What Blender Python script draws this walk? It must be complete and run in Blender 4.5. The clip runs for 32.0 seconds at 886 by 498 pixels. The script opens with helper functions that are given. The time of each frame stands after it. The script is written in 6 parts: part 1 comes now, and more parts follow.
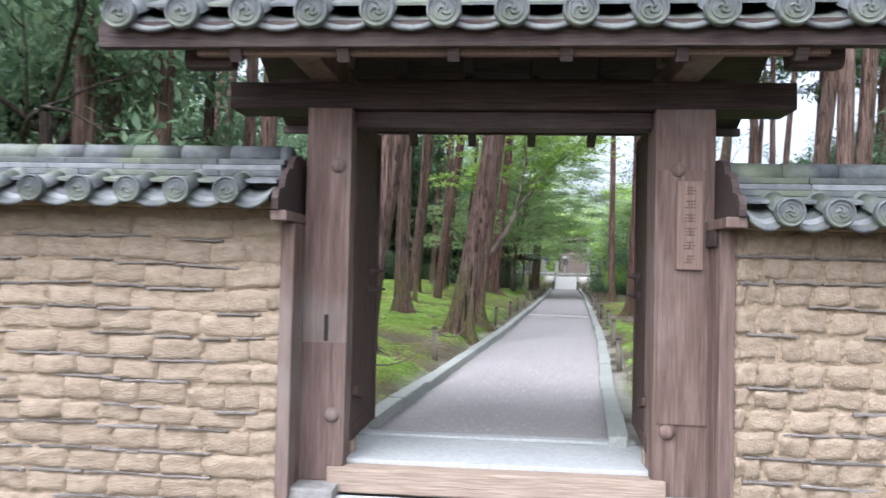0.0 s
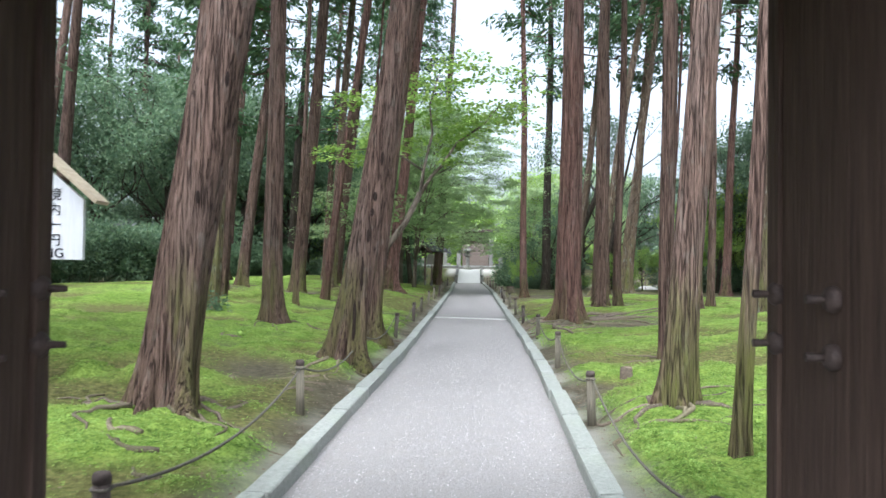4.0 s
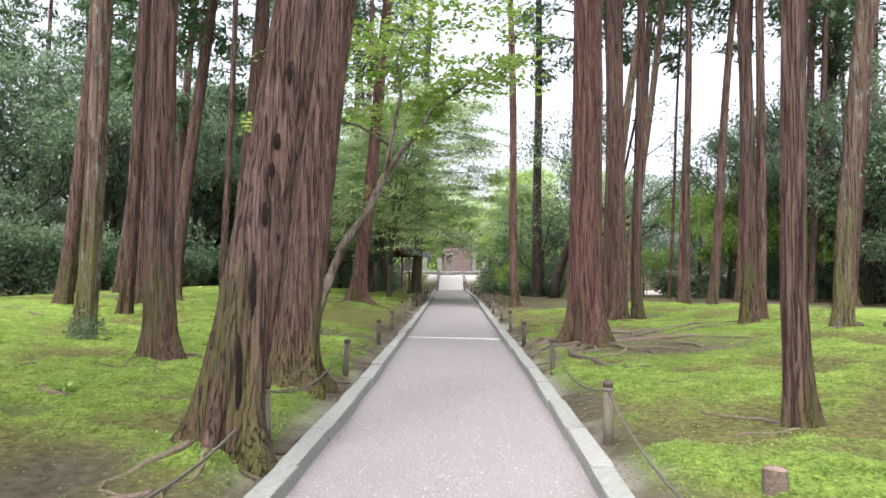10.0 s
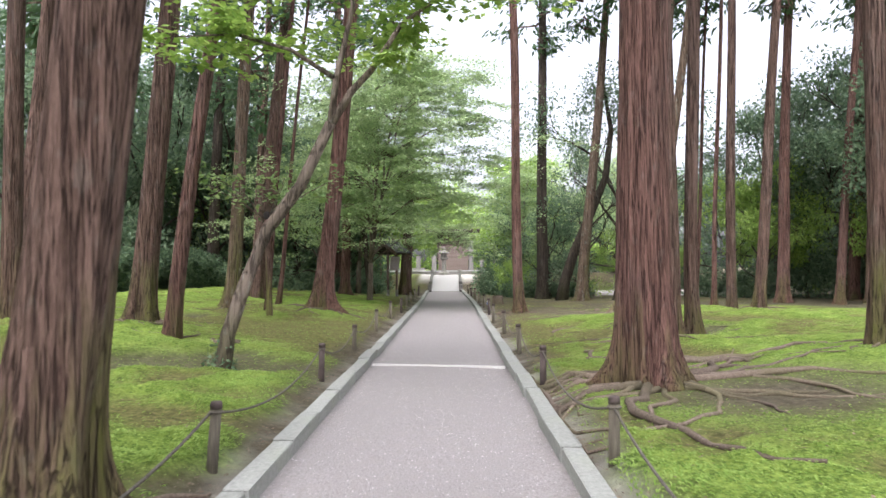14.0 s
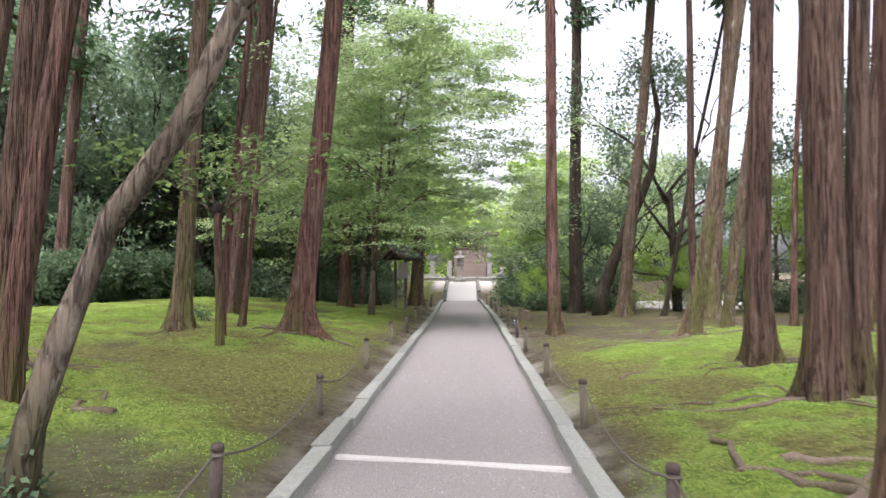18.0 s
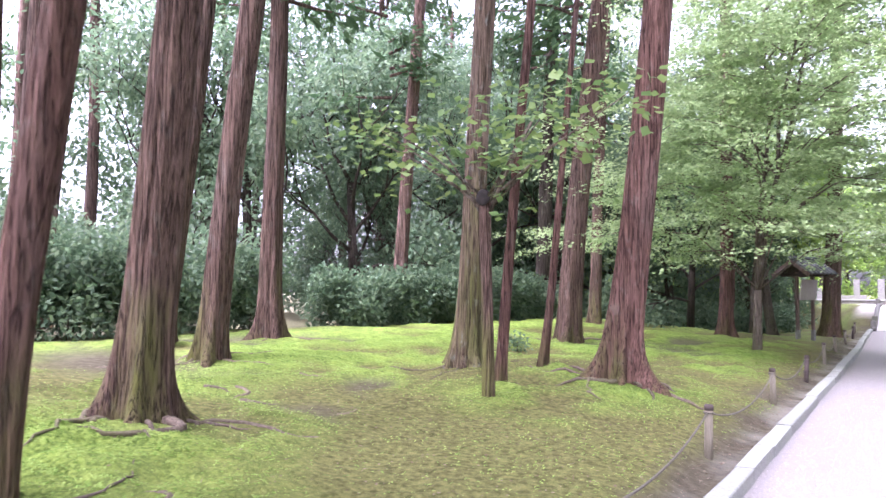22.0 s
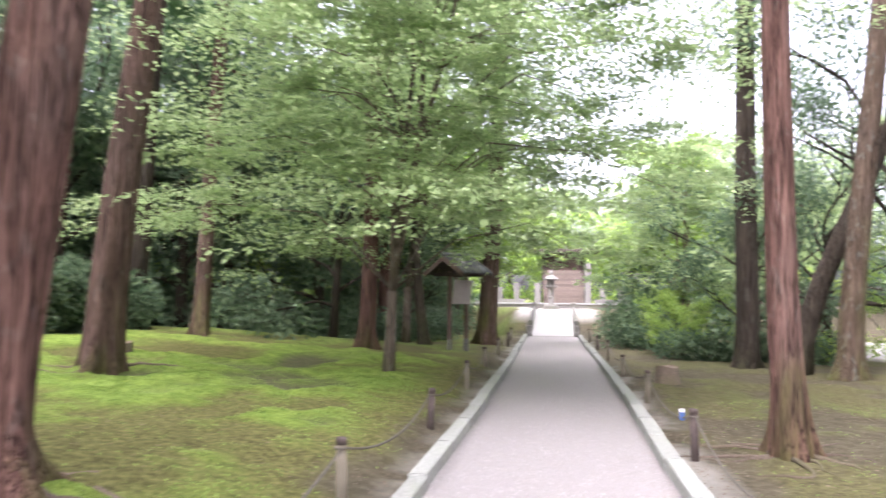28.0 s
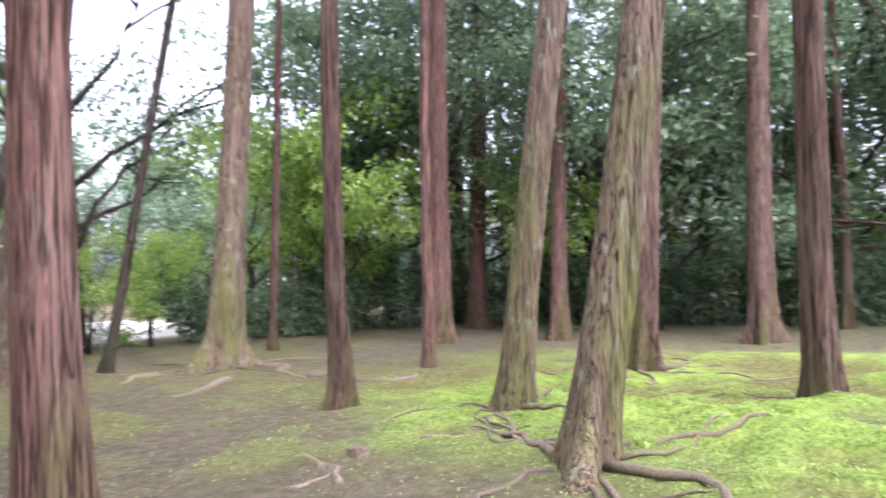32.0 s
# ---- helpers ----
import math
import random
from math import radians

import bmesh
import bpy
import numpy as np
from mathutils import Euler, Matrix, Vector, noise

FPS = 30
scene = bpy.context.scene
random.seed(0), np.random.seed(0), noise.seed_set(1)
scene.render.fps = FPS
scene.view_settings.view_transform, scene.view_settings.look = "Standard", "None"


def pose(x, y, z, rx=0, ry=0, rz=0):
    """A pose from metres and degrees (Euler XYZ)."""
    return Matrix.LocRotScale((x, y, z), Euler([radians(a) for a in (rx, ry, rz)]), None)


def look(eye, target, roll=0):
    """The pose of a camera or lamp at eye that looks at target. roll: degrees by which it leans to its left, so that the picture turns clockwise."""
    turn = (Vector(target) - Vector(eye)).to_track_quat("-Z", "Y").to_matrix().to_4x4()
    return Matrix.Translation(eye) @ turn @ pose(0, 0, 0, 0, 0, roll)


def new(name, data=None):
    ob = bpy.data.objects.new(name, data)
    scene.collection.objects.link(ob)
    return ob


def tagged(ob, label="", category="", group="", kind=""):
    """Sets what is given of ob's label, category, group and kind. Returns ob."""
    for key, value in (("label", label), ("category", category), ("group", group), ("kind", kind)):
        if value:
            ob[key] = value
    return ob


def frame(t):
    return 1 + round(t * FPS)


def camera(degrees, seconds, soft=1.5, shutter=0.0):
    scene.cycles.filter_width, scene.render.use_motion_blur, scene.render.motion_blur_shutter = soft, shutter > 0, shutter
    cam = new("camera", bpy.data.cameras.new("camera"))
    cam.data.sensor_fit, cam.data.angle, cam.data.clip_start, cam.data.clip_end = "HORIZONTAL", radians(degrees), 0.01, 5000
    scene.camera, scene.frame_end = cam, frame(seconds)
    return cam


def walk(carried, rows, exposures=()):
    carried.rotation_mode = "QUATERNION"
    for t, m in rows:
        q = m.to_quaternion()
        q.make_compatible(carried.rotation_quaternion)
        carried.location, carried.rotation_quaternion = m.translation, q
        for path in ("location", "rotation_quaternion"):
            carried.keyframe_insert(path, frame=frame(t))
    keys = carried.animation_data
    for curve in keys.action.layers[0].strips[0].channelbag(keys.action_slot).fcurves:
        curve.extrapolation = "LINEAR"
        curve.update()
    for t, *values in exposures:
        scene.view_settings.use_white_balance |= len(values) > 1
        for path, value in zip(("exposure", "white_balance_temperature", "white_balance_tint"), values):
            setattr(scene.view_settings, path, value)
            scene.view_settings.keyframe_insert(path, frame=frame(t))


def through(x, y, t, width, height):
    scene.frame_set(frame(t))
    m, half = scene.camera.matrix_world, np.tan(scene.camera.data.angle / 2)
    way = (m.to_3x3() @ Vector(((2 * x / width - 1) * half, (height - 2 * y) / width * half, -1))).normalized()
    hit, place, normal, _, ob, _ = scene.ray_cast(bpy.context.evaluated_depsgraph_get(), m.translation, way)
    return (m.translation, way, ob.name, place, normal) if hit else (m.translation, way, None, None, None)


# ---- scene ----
cam = camera(62.4, 32.0, shutter=0.5)
# seconds, place of the eye, yaw, pitch, lean
ROWS = [
    (0.0, 0.525, 0.328, 1.282, 10.23, 1.55, -1.29),
    (0.5, 0.441, 0.784, 1.283, 6.97, 1.17, -1.28),
    (1.0, 0.436, 1.238, 1.281, 5.71, 0.93, -1.15),
    (1.5, 0.394, 1.755, 1.281, 5.56, 0.75, -1.15),
    (2.0, 0.324, 2.283, 1.294, 5.07, 0.65, -1.18),
    (2.5, 0.271, 2.649, 1.269, 3.93, 0.88, -1.00),
    (3.0, 0.167, 3.148, 1.242, 3.74, 0.85, -0.95),
    (3.5, 0.144, 3.633, 1.264, 3.52, 0.86, -0.82),
    (4.0, 0.110, 3.978, 1.331, 2.32, 1.11, -0.74),
    (4.5, 0.071, 4.336, 1.360, 1.47, 1.20, -0.79),
    (6.5, 0.045, 5.545, 1.354, 0.99, 1.54, -0.48),
    (7.0, 0.053, 5.828, 1.362, 1.09, 1.50, -0.43),
    (7.5, 0.058, 6.161, 1.370, 1.13, 1.53, -0.40),
    (8.0, 0.072, 6.471, 1.353, 1.11, 1.63, -0.29),
    (8.5, 0.066, 6.745, 1.281, 1.21, 1.57, -0.31),
    (9.0, 0.102, 7.146, 1.239, 1.21, 1.69, -0.14),
    (9.5, 0.100, 7.543, 1.250, 1.03, 1.67, -0.17),
    (10.0, 0.082, 7.951, 1.291, 0.88, 1.60, -0.03),
    (10.5, 0.106, 8.415, 1.323, 0.72, 1.60, 0.17),
    (11.0, 0.110, 8.912, 1.307, 0.65, 1.52, 0.08),
    (11.5, 0.158, 9.412, 1.296, 0.55, 1.48, 0.17),
    (12.0, 0.198, 9.915, 1.307, 0.54, 1.44, 0.32),
    (12.5, 0.208, 10.399, 1.317, 0.61, 1.48, 0.39),
    (13.0, 0.227, 11.038, 1.286, 0.51, 1.57, 0.28),
    (13.5, 0.235, 11.619, 1.256, 0.65, 1.59, 0.24),
    (14.0, 0.267, 12.168, 1.257, 0.72, 1.57, 0.46),
    (14.5, 0.272, 12.701, 1.275, 0.73, 1.56, 0.69),
    (16.5, 0.145, 14.801, 1.299, 0.65, 1.88, -0.01),
    (17.0, 0.169, 15.297, 1.330, 0.69, 1.85, 0.04),
    (17.5, 0.195, 15.781, 1.366, 0.68, 1.89, 0.23),
    (18.0, 0.209, 16.250, 1.386, 1.97, 1.92, 0.15),
    (18.5, 0.227, 16.789, 1.394, 3.69, 1.98, 0.37),
    (19.0, 0.274, 17.303, 1.402, 3.90, 2.07, 0.64),
    (19.5, 0.244, 17.730, 1.385, 5.68, 2.08, 0.49),
    (20.0, 0.261, 18.228, 1.367, 13.80, 2.20, 0.34),
    (20.5, 0.252, 18.792, 1.370, 23.36, 2.51, -0.15),
    (21.0, 0.232, 19.307, 1.386, 29.43, 2.90, -0.38),
    (21.5, 0.250, 19.785, 1.401, 31.11, 3.21, -0.32),
    (22.0, 0.185, 20.293, 1.387, 32.46, 3.41, -0.29),
    (22.5, 0.148, 20.793, 1.381, 34.08, 3.52, -0.42),
    (23.0, 0.075, 21.268, 1.383, 36.68, 3.60, -0.57),
    (23.5, 0.014, 21.696, 1.397, 36.97, 3.69, -0.41),
    (24.0, -0.012, 22.122, 1.431, 36.93, 3.78, -0.40),
    (24.5, -0.053, 22.539, 1.465, 36.99, 3.74, -0.45),
    (26.5, 0.049, 23.895, 1.433, 25.00, 3.34, -1.85),
    (27.0, 0.094, 24.395, 1.424, 18.34, 3.69, -1.45),
    (27.5, 0.095, 24.937, 1.394, 14.32, 3.81, -1.01),
    (28.0, 0.112, 25.465, 1.377, 9.01, 3.80, -0.60),
    (28.5, 0.188, 26.043, 1.377, 1.37, 3.72, -0.16),
    (29.0, 0.272, 26.526, 1.378, -3.97, 3.63, 0.03),
    (29.5, 0.351, 27.060, 1.367, -13.57, 3.50, 0.36),
    (30.0, 0.398, 27.534, 1.351, -19.96, 3.34, 0.53),
    (30.5, 0.425, 27.984, 1.331, -29.71, 3.01, 0.69),
    (31.0, 0.460, 28.411, 1.312, -38.58, 2.68, 1.09),
    (31.5, 0.455, 28.797, 1.310, -46.25, 2.34, 1.32),
    (32.0, 0.444, 29.163, 1.302, -55.70, 1.87, 1.57),
]
EXPOSURE = 2.25
walk(cam, [(t, pose(x, y, z, 90 + p, r, w)) for t, x, y, z, w, p, r in ROWS],
     exposures=[(t, EXPOSURE + e, k, g) for t, e, k, g in ((0.0, -0.12, 5630, 13), (1.0, 0.05, 5630, 12), (2.0, 0.15, 5580, 9), (3.2, -0.15, 5680, 5), (4.5, -0.1, 5650, 9), (9.0, 0.0, 6200, 17), (14.0, 0.05, 6130, 18),
                                                         (17.5, 0.10, 6230, 20), (20.0, 0.3, 6330, 24), (21.5, 0.98, 5680, 34), (24.5, 1.14, 5600, 40), (27.0, 1.02, 5800, 32),
                                                         (28.5, 0.62, 6200, 25), (30.0, 0.3, 6130, 28), (31.2, 0.52, 6000, 28), (32.0, 0.9, 5780, 27))])

# ---- sky and sun: a bright overcast afternoon ----
world = bpy.data.worlds.new("sky")
scene.world = world
world.use_nodes = True
wn = world.node_tree.nodes
sky = wn.new("ShaderNodeTexSky")
sky.sky_type = "NISHITA"
sky.sun_disc = False
sky.sun_elevation = radians(58)
sky.sun_rotation = radians(205)
sky.air_density, sky.dust_density, sky.ozone_density = 1.0, 6.0, 1.0
wn["Background"].inputs["Strength"].default_value = 0.105
veil = wn.new("ShaderNodeHueSaturation")
veil.inputs["Saturation"].default_value = 0.28
world.node_tree.links.new(sky.outputs[0], veil.inputs["Color"])
world.node_tree.links.new(veil.outputs[0], wn["Background"].inputs[0])
sun_data = bpy.data.lights.new("sun", "SUN")
sun_data.energy, sun_data.angle, sun_data.color = 1.35, radians(110), (1.0, 0.97, 0.93)
sun = new("sun", sun_data)
sun.matrix_world = look((0, 0, 30), (0.22 * 20, 0.47 * 20, 30 - 0.85 * 20))


# ---- materials ----
def material(name, colours, scale=6.0, stretch=(1, 1, 1), rough=0.85, bump=0.3, fine=None, stain=None, stain_scale=0.7,
             metallic=0.0, vary=0.0, distance=0.02, detail=8.0):
    """Two scales of noise between the colours; stain: (colour, amount) at a large scale; vary: brightness from piece to piece."""
    m = bpy.data.materials.new(name)
    m.use_nodes = True
    nt = m.node_tree
    n, ln = nt.nodes, nt.links.new
    b = n["Principled BSDF"]
    tc = n.new("ShaderNodeTexCoord")
    mp = n.new("ShaderNodeMapping")
    mp.inputs["Scale"].default_value = stretch
    info = n.new("ShaderNodeObjectInfo")
    off = n.new("ShaderNodeVectorMath")
    off.operation = "SCALE"
    off.inputs[0].default_value = (13.1, 7.7, 5.3)
    ln(info.outputs["Random"], off.inputs["Scale"])
    ln(off.outputs[0], mp.inputs["Location"])
    ln(tc.outputs["Object"], mp.inputs["Vector"])
    nz = n.new("ShaderNodeTexNoise")
    nz.inputs["Scale"].default_value, nz.inputs["Detail"].default_value, nz.inputs["Roughness"].default_value = scale, detail, 0.65
    ln(mp.outputs[0], nz.inputs["Vector"])
    ramp = n.new("ShaderNodeValToRGB")
    els = ramp.color_ramp.elements
    while len(els) < len(colours):
        els.new(0.5)
    for i, c in enumerate(colours):
        els[i].position = 0.28 + 0.44 * i / max(1, len(colours) - 1)
        els[i].color = (*c, 1)
    ln(nz.outputs["Fac"], ramp.inputs[0])
    col = ramp.outputs[0]
    if stain:
        n2 = n.new("ShaderNodeTexNoise")
        n2.inputs["Scale"].default_value, n2.inputs["Detail"].default_value = stain_scale, 5
        ln(tc.outputs["Object"], n2.inputs["Vector"])
        r2 = n.new("ShaderNodeValToRGB")
        r2.color_ramp.elements[0].position, r2.color_ramp.elements[1].position = 0.48, 0.66
        ln(n2.outputs["Fac"], r2.inputs[0])
        mul = n.new("ShaderNodeMath")
        mul.operation = "MULTIPLY"
        mul.inputs[1].default_value = stain[1]
        ln(r2.outputs[0], mul.inputs[0])
        mx = n.new("ShaderNodeMix")
        mx.data_type = "RGBA"
        mx.inputs[7].default_value = (*stain[0], 1)
        ln(mul.outputs[0], mx.inputs[0])
        ln(col, mx.inputs[6])
        col = mx.outputs[2]
    if vary:
        hsv = n.new("ShaderNodeHueSaturation")
        mr = n.new("ShaderNodeMapRange")
        mr.inputs["To Min"].default_value, mr.inputs["To Max"].default_value = 1 - vary, 1 + vary
        ln(info.outputs["Random"], mr.inputs["Value"])
        ln(mr.outputs[0], hsv.inputs["Value"])
        ln(col, hsv.inputs["Color"])
        col = hsv.outputs[0]
    ln(col, b.inputs["Base Color"])
    b.inputs["Roughness"].default_value, b.inputs["Metallic"].default_value = rough, metallic
    b.inputs["Specular IOR Level"].default_value = 0.3
    if bump:
        nb = n.new("ShaderNodeTexNoise")
        nb.inputs["Scale"].default_value, nb.inputs["Detail"].default_value = fine or scale * 4, 6
        ln(mp.outputs[0], nb.inputs["Vector"])
        bp = n.new("ShaderNodeBump")
        bp.inputs["Strength"].default_value, bp.inputs["Distance"].default_value = bump, distance
        ln(nb.outputs["Fac"], bp.inputs["Height"])
        ln(bp.outputs[0], b.inputs["Normal"])
    return m


def leaf_material(name, colours, through=0.35, rough=0.5):
    """Leaves that let some light through; each leaf has its own tone."""
    m = bpy.data.materials.new(name)
    m.use_nodes = True
    nt = m.node_tree
    n, ln = nt.nodes, nt.links.new
    b, out = n["Principled BSDF"], n["Material Output"]
    geo = n.new("ShaderNodeNewGeometry")
    ramp = n.new("ShaderNodeValToRGB")
    els = ramp.color_ramp.elements
    while len(els) < len(colours):
        els.new(0.5)
    for i, c in enumerate(colours):
        els[i].position = i / max(1, len(colours) - 1)
        els[i].color = (*c, 1)
    tc = n.new("ShaderNodeTexCoord")
    nz = n.new("ShaderNodeTexNoise")
    nz.inputs["Scale"].default_value, nz.inputs["Detail"].default_value = 0.8, 2
    ln(tc.outputs["Object"], nz.inputs["Vector"])
    mixf = n.new("ShaderNodeMath")
    mixf.operation = "MULTIPLY_ADD"
    mixf.inputs[1].default_value, mixf.inputs[2].default_value = 0.65, 0.0
    ln(geo.outputs["Random Per Island"], mixf.inputs[0])
    add = n.new("ShaderNodeMath")
    add.operation = "MULTIPLY_ADD"
    add.inputs[1].default_value = 0.5
    ln(nz.outputs["Fac"], add.inputs[0])
    ln(mixf.outputs[0], add.inputs[2])
    ln(add.outputs[0], ramp.inputs[0])
    ln(ramp.outputs[0], b.inputs["Base Color"])
    b.inputs["Roughness"].default_value = rough
    b.inputs["Specular IOR Level"].default_value = 0.35
    tr = n.new("ShaderNodeBsdfTranslucent")
    ln(ramp.outputs[0], tr.inputs["Color"])
    mx = n.new("ShaderNodeMixShader")
    mx.inputs[0].default_value = through
    ln(b.outputs[0], mx.inputs[1])
    ln(tr.outputs[0], mx.inputs[2])
    ln(mx.outputs[0], out.inputs["Surface"])
    return m


def bark_material(name, low, high, moss, moss_top, lichen=0.10, plates=(38, 38, 1.3)):
    """Long flaking strips parted by dark cracks, moss in streaks round the foot, pale lichen in patches."""
    m = bpy.data.materials.new(name)
    m.use_nodes = True
    nt = m.node_tree
    n, ln = nt.nodes, nt.links.new
    b = n["Principled BSDF"]
    tc, info = n.new("ShaderNodeTexCoord"), n.new("ShaderNodeObjectInfo")
    off = n.new("ShaderNodeVectorMath")
    off.operation = "SCALE"
    off.inputs[0].default_value = (31.0, 17.0, 9.0)
    ln(info.outputs["Random"], off.inputs["Scale"])

    def stretched(scale, detail=4, distortion=0.0):
        mp = n.new("ShaderNodeMapping")
        mp.inputs["Scale"].default_value = scale
        ln(off.outputs[0], mp.inputs["Location"])
        ln(tc.outputs["Object"], mp.inputs["Vector"])
        z = n.new("ShaderNodeTexNoise")
        z.inputs["Scale"].default_value, z.inputs["Detail"].default_value, z.inputs["Distortion"].default_value = 1.0, detail, distortion
        ln(mp.outputs[0], z.inputs["Vector"])
        return z, mp

    def ramped(value, lo, hi):
        r = n.new("ShaderNodeMapRange")
        r.interpolation_type = "SMOOTHSTEP"
        r.inputs["From Min"].default_value, r.inputs["From Max"].default_value = lo, hi
        ln(value, r.inputs["Value"])
        return r.outputs[0]

    def sums(a, k, c):
        x = n.new("ShaderNodeMath")
        x.operation = "MULTIPLY_ADD"
        x.inputs[1].default_value = k
        ln(a, x.inputs[0])
        if isinstance(c, float):
            x.inputs[2].default_value = c
        else:
            ln(c, x.inputs[2])
        return x.outputs[0]

    def times(a, c):
        x = n.new("ShaderNodeMath")
        x.operation = "MULTIPLY"
        x.use_clamp = True
        ln(a, x.inputs[0])
        ln(c, x.inputs[1])
        return x.outputs[0]

    def mixed(f, a, colour):
        x = n.new("ShaderNodeMix")
        x.data_type = "RGBA"
        ln(f, x.inputs[0])
        ln(a, x.inputs[6])
        x.inputs[7].default_value = (*colour, 1)
        return x.outputs[2]

    strip, smap = stretched((34, 34, 2.0), 7, 0.9)
    fibre, _ = stretched((110, 110, 14), 5)
    patch, _ = stretched((3.2, 3.2, 0.7), 5)
    spots, _ = stretched((11, 11, 5), 6, 0.4)
    warp = n.new("ShaderNodeVectorMath")
    warp.operation = "MULTIPLY_ADD"
    warp.inputs[1].default_value = (0.9, 0.9, 0.5)
    ln(strip.outputs["Color"], warp.inputs[0])
    pm = n.new("ShaderNodeMapping")
    pm.inputs["Scale"].default_value = plates
    ln(off.outputs[0], pm.inputs["Location"])
    ln(tc.outputs["Object"], pm.inputs["Vector"])
    ln(pm.outputs[0], warp.inputs[2])
    cell = n.new("ShaderNodeTexVoronoi")
    cell.feature = "DISTANCE_TO_EDGE"
    cell.inputs["Scale"].default_value = 1.0
    ln(warp.outputs[0], cell.inputs["Vector"])
    tone = n.new("ShaderNodeTexVoronoi")
    tone.inputs["Scale"].default_value = 1.0
    ln(warp.outputs[0], tone.inputs["Vector"])
    crack = ramped(cell.outputs["Distance"], 0.16, 0.0)
    gaps = times(crack, ramped(strip.outputs["Fac"], 0.62, 0.40))
    grain = sums(fibre.outputs["Fac"], 0.45, sums(strip.outputs["Fac"], 0.55, 0.0))
    sepc = n.new("ShaderNodeSeparateColor")
    ln(tone.outputs["Color"], sepc.inputs[0])
    tone_v = sums(sepc.outputs["Red"], 0.16, sums(grain, 1.0, -0.08))
    ramp = n.new("ShaderNodeValToRGB")
    e = ramp.color_ramp.elements
    e[0].position, e[0].color, e[1].position, e[1].color = 0.30, (*low, 1), 0.70, (*high, 1)
    ln(tone_v, ramp.inputs[0])
    c = mixed(sums(ramped(patch.outputs["Fac"], 0.46, 0.68), 0.30, 0.0), ramp.outputs[0], (0.17, 0.132, 0.115))
    c = mixed(sums(ramped(spots.outputs["Fac"], 0.57, 0.68), lichen, 0.0), c, (0.37, 0.39, 0.34))
    # moss round the foot in ragged streaks
    sep = n.new("ShaderNodeSeparateXYZ")
    ln(tc.outputs["Object"], sep.inputs[0])
    hi = n.new("ShaderNodeMapRange")
    hi.inputs["From Min"].default_value, hi.inputs["From Max"].default_value = moss_top, 0.0
    ln(sep.outputs["Z"], hi.inputs["Value"])
    streak = sums(patch.outputs["Fac"], 3.6, sums(strip.outputs["Fac"], 1.4, -2.75))
    wet = n.new("ShaderNodeMath")
    wet.operation = "ADD"
    wet.use_clamp = True
    ln(sums(hi.outputs[0], 0.7, 0.0), wet.inputs[0])
    ln(streak, wet.inputs[1])
    grown = times(wet.outputs[0], ramped(hi.outputs[0], 0.0, 0.35))
    c = mixed(sums(grown, 0.85, 0.0), c, moss)
    c = mixed(sums(gaps, 0.75, 0.0), c, tuple(0.30 * v for v in low))
    hsv = n.new("ShaderNodeHueSaturation")
    mr = n.new("ShaderNodeMapRange")
    mr.inputs["To Min"].default_value, mr.inputs["To Max"].default_value = 0.82, 1.15
    ln(info.outputs["Random"], mr.inputs["Value"])
    ln(mr.outputs[0], hsv.inputs["Value"])
    ln(c, hsv.inputs["Color"])
    ln(hsv.outputs[0], b.inputs["Base Color"])
    b.inputs["Roughness"].default_value = 0.95
    b.inputs["Specular IOR Level"].default_value = 0.15
    bp = n.new("ShaderNodeBump")
    bp.inputs["Strength"].default_value, bp.inputs["Distance"].default_value = 1.0, 0.055
    ln(sums(gaps, -0.45, grain), bp.inputs["Height"])
    ln(bp.outputs[0], b.inputs["Normal"])
    return m


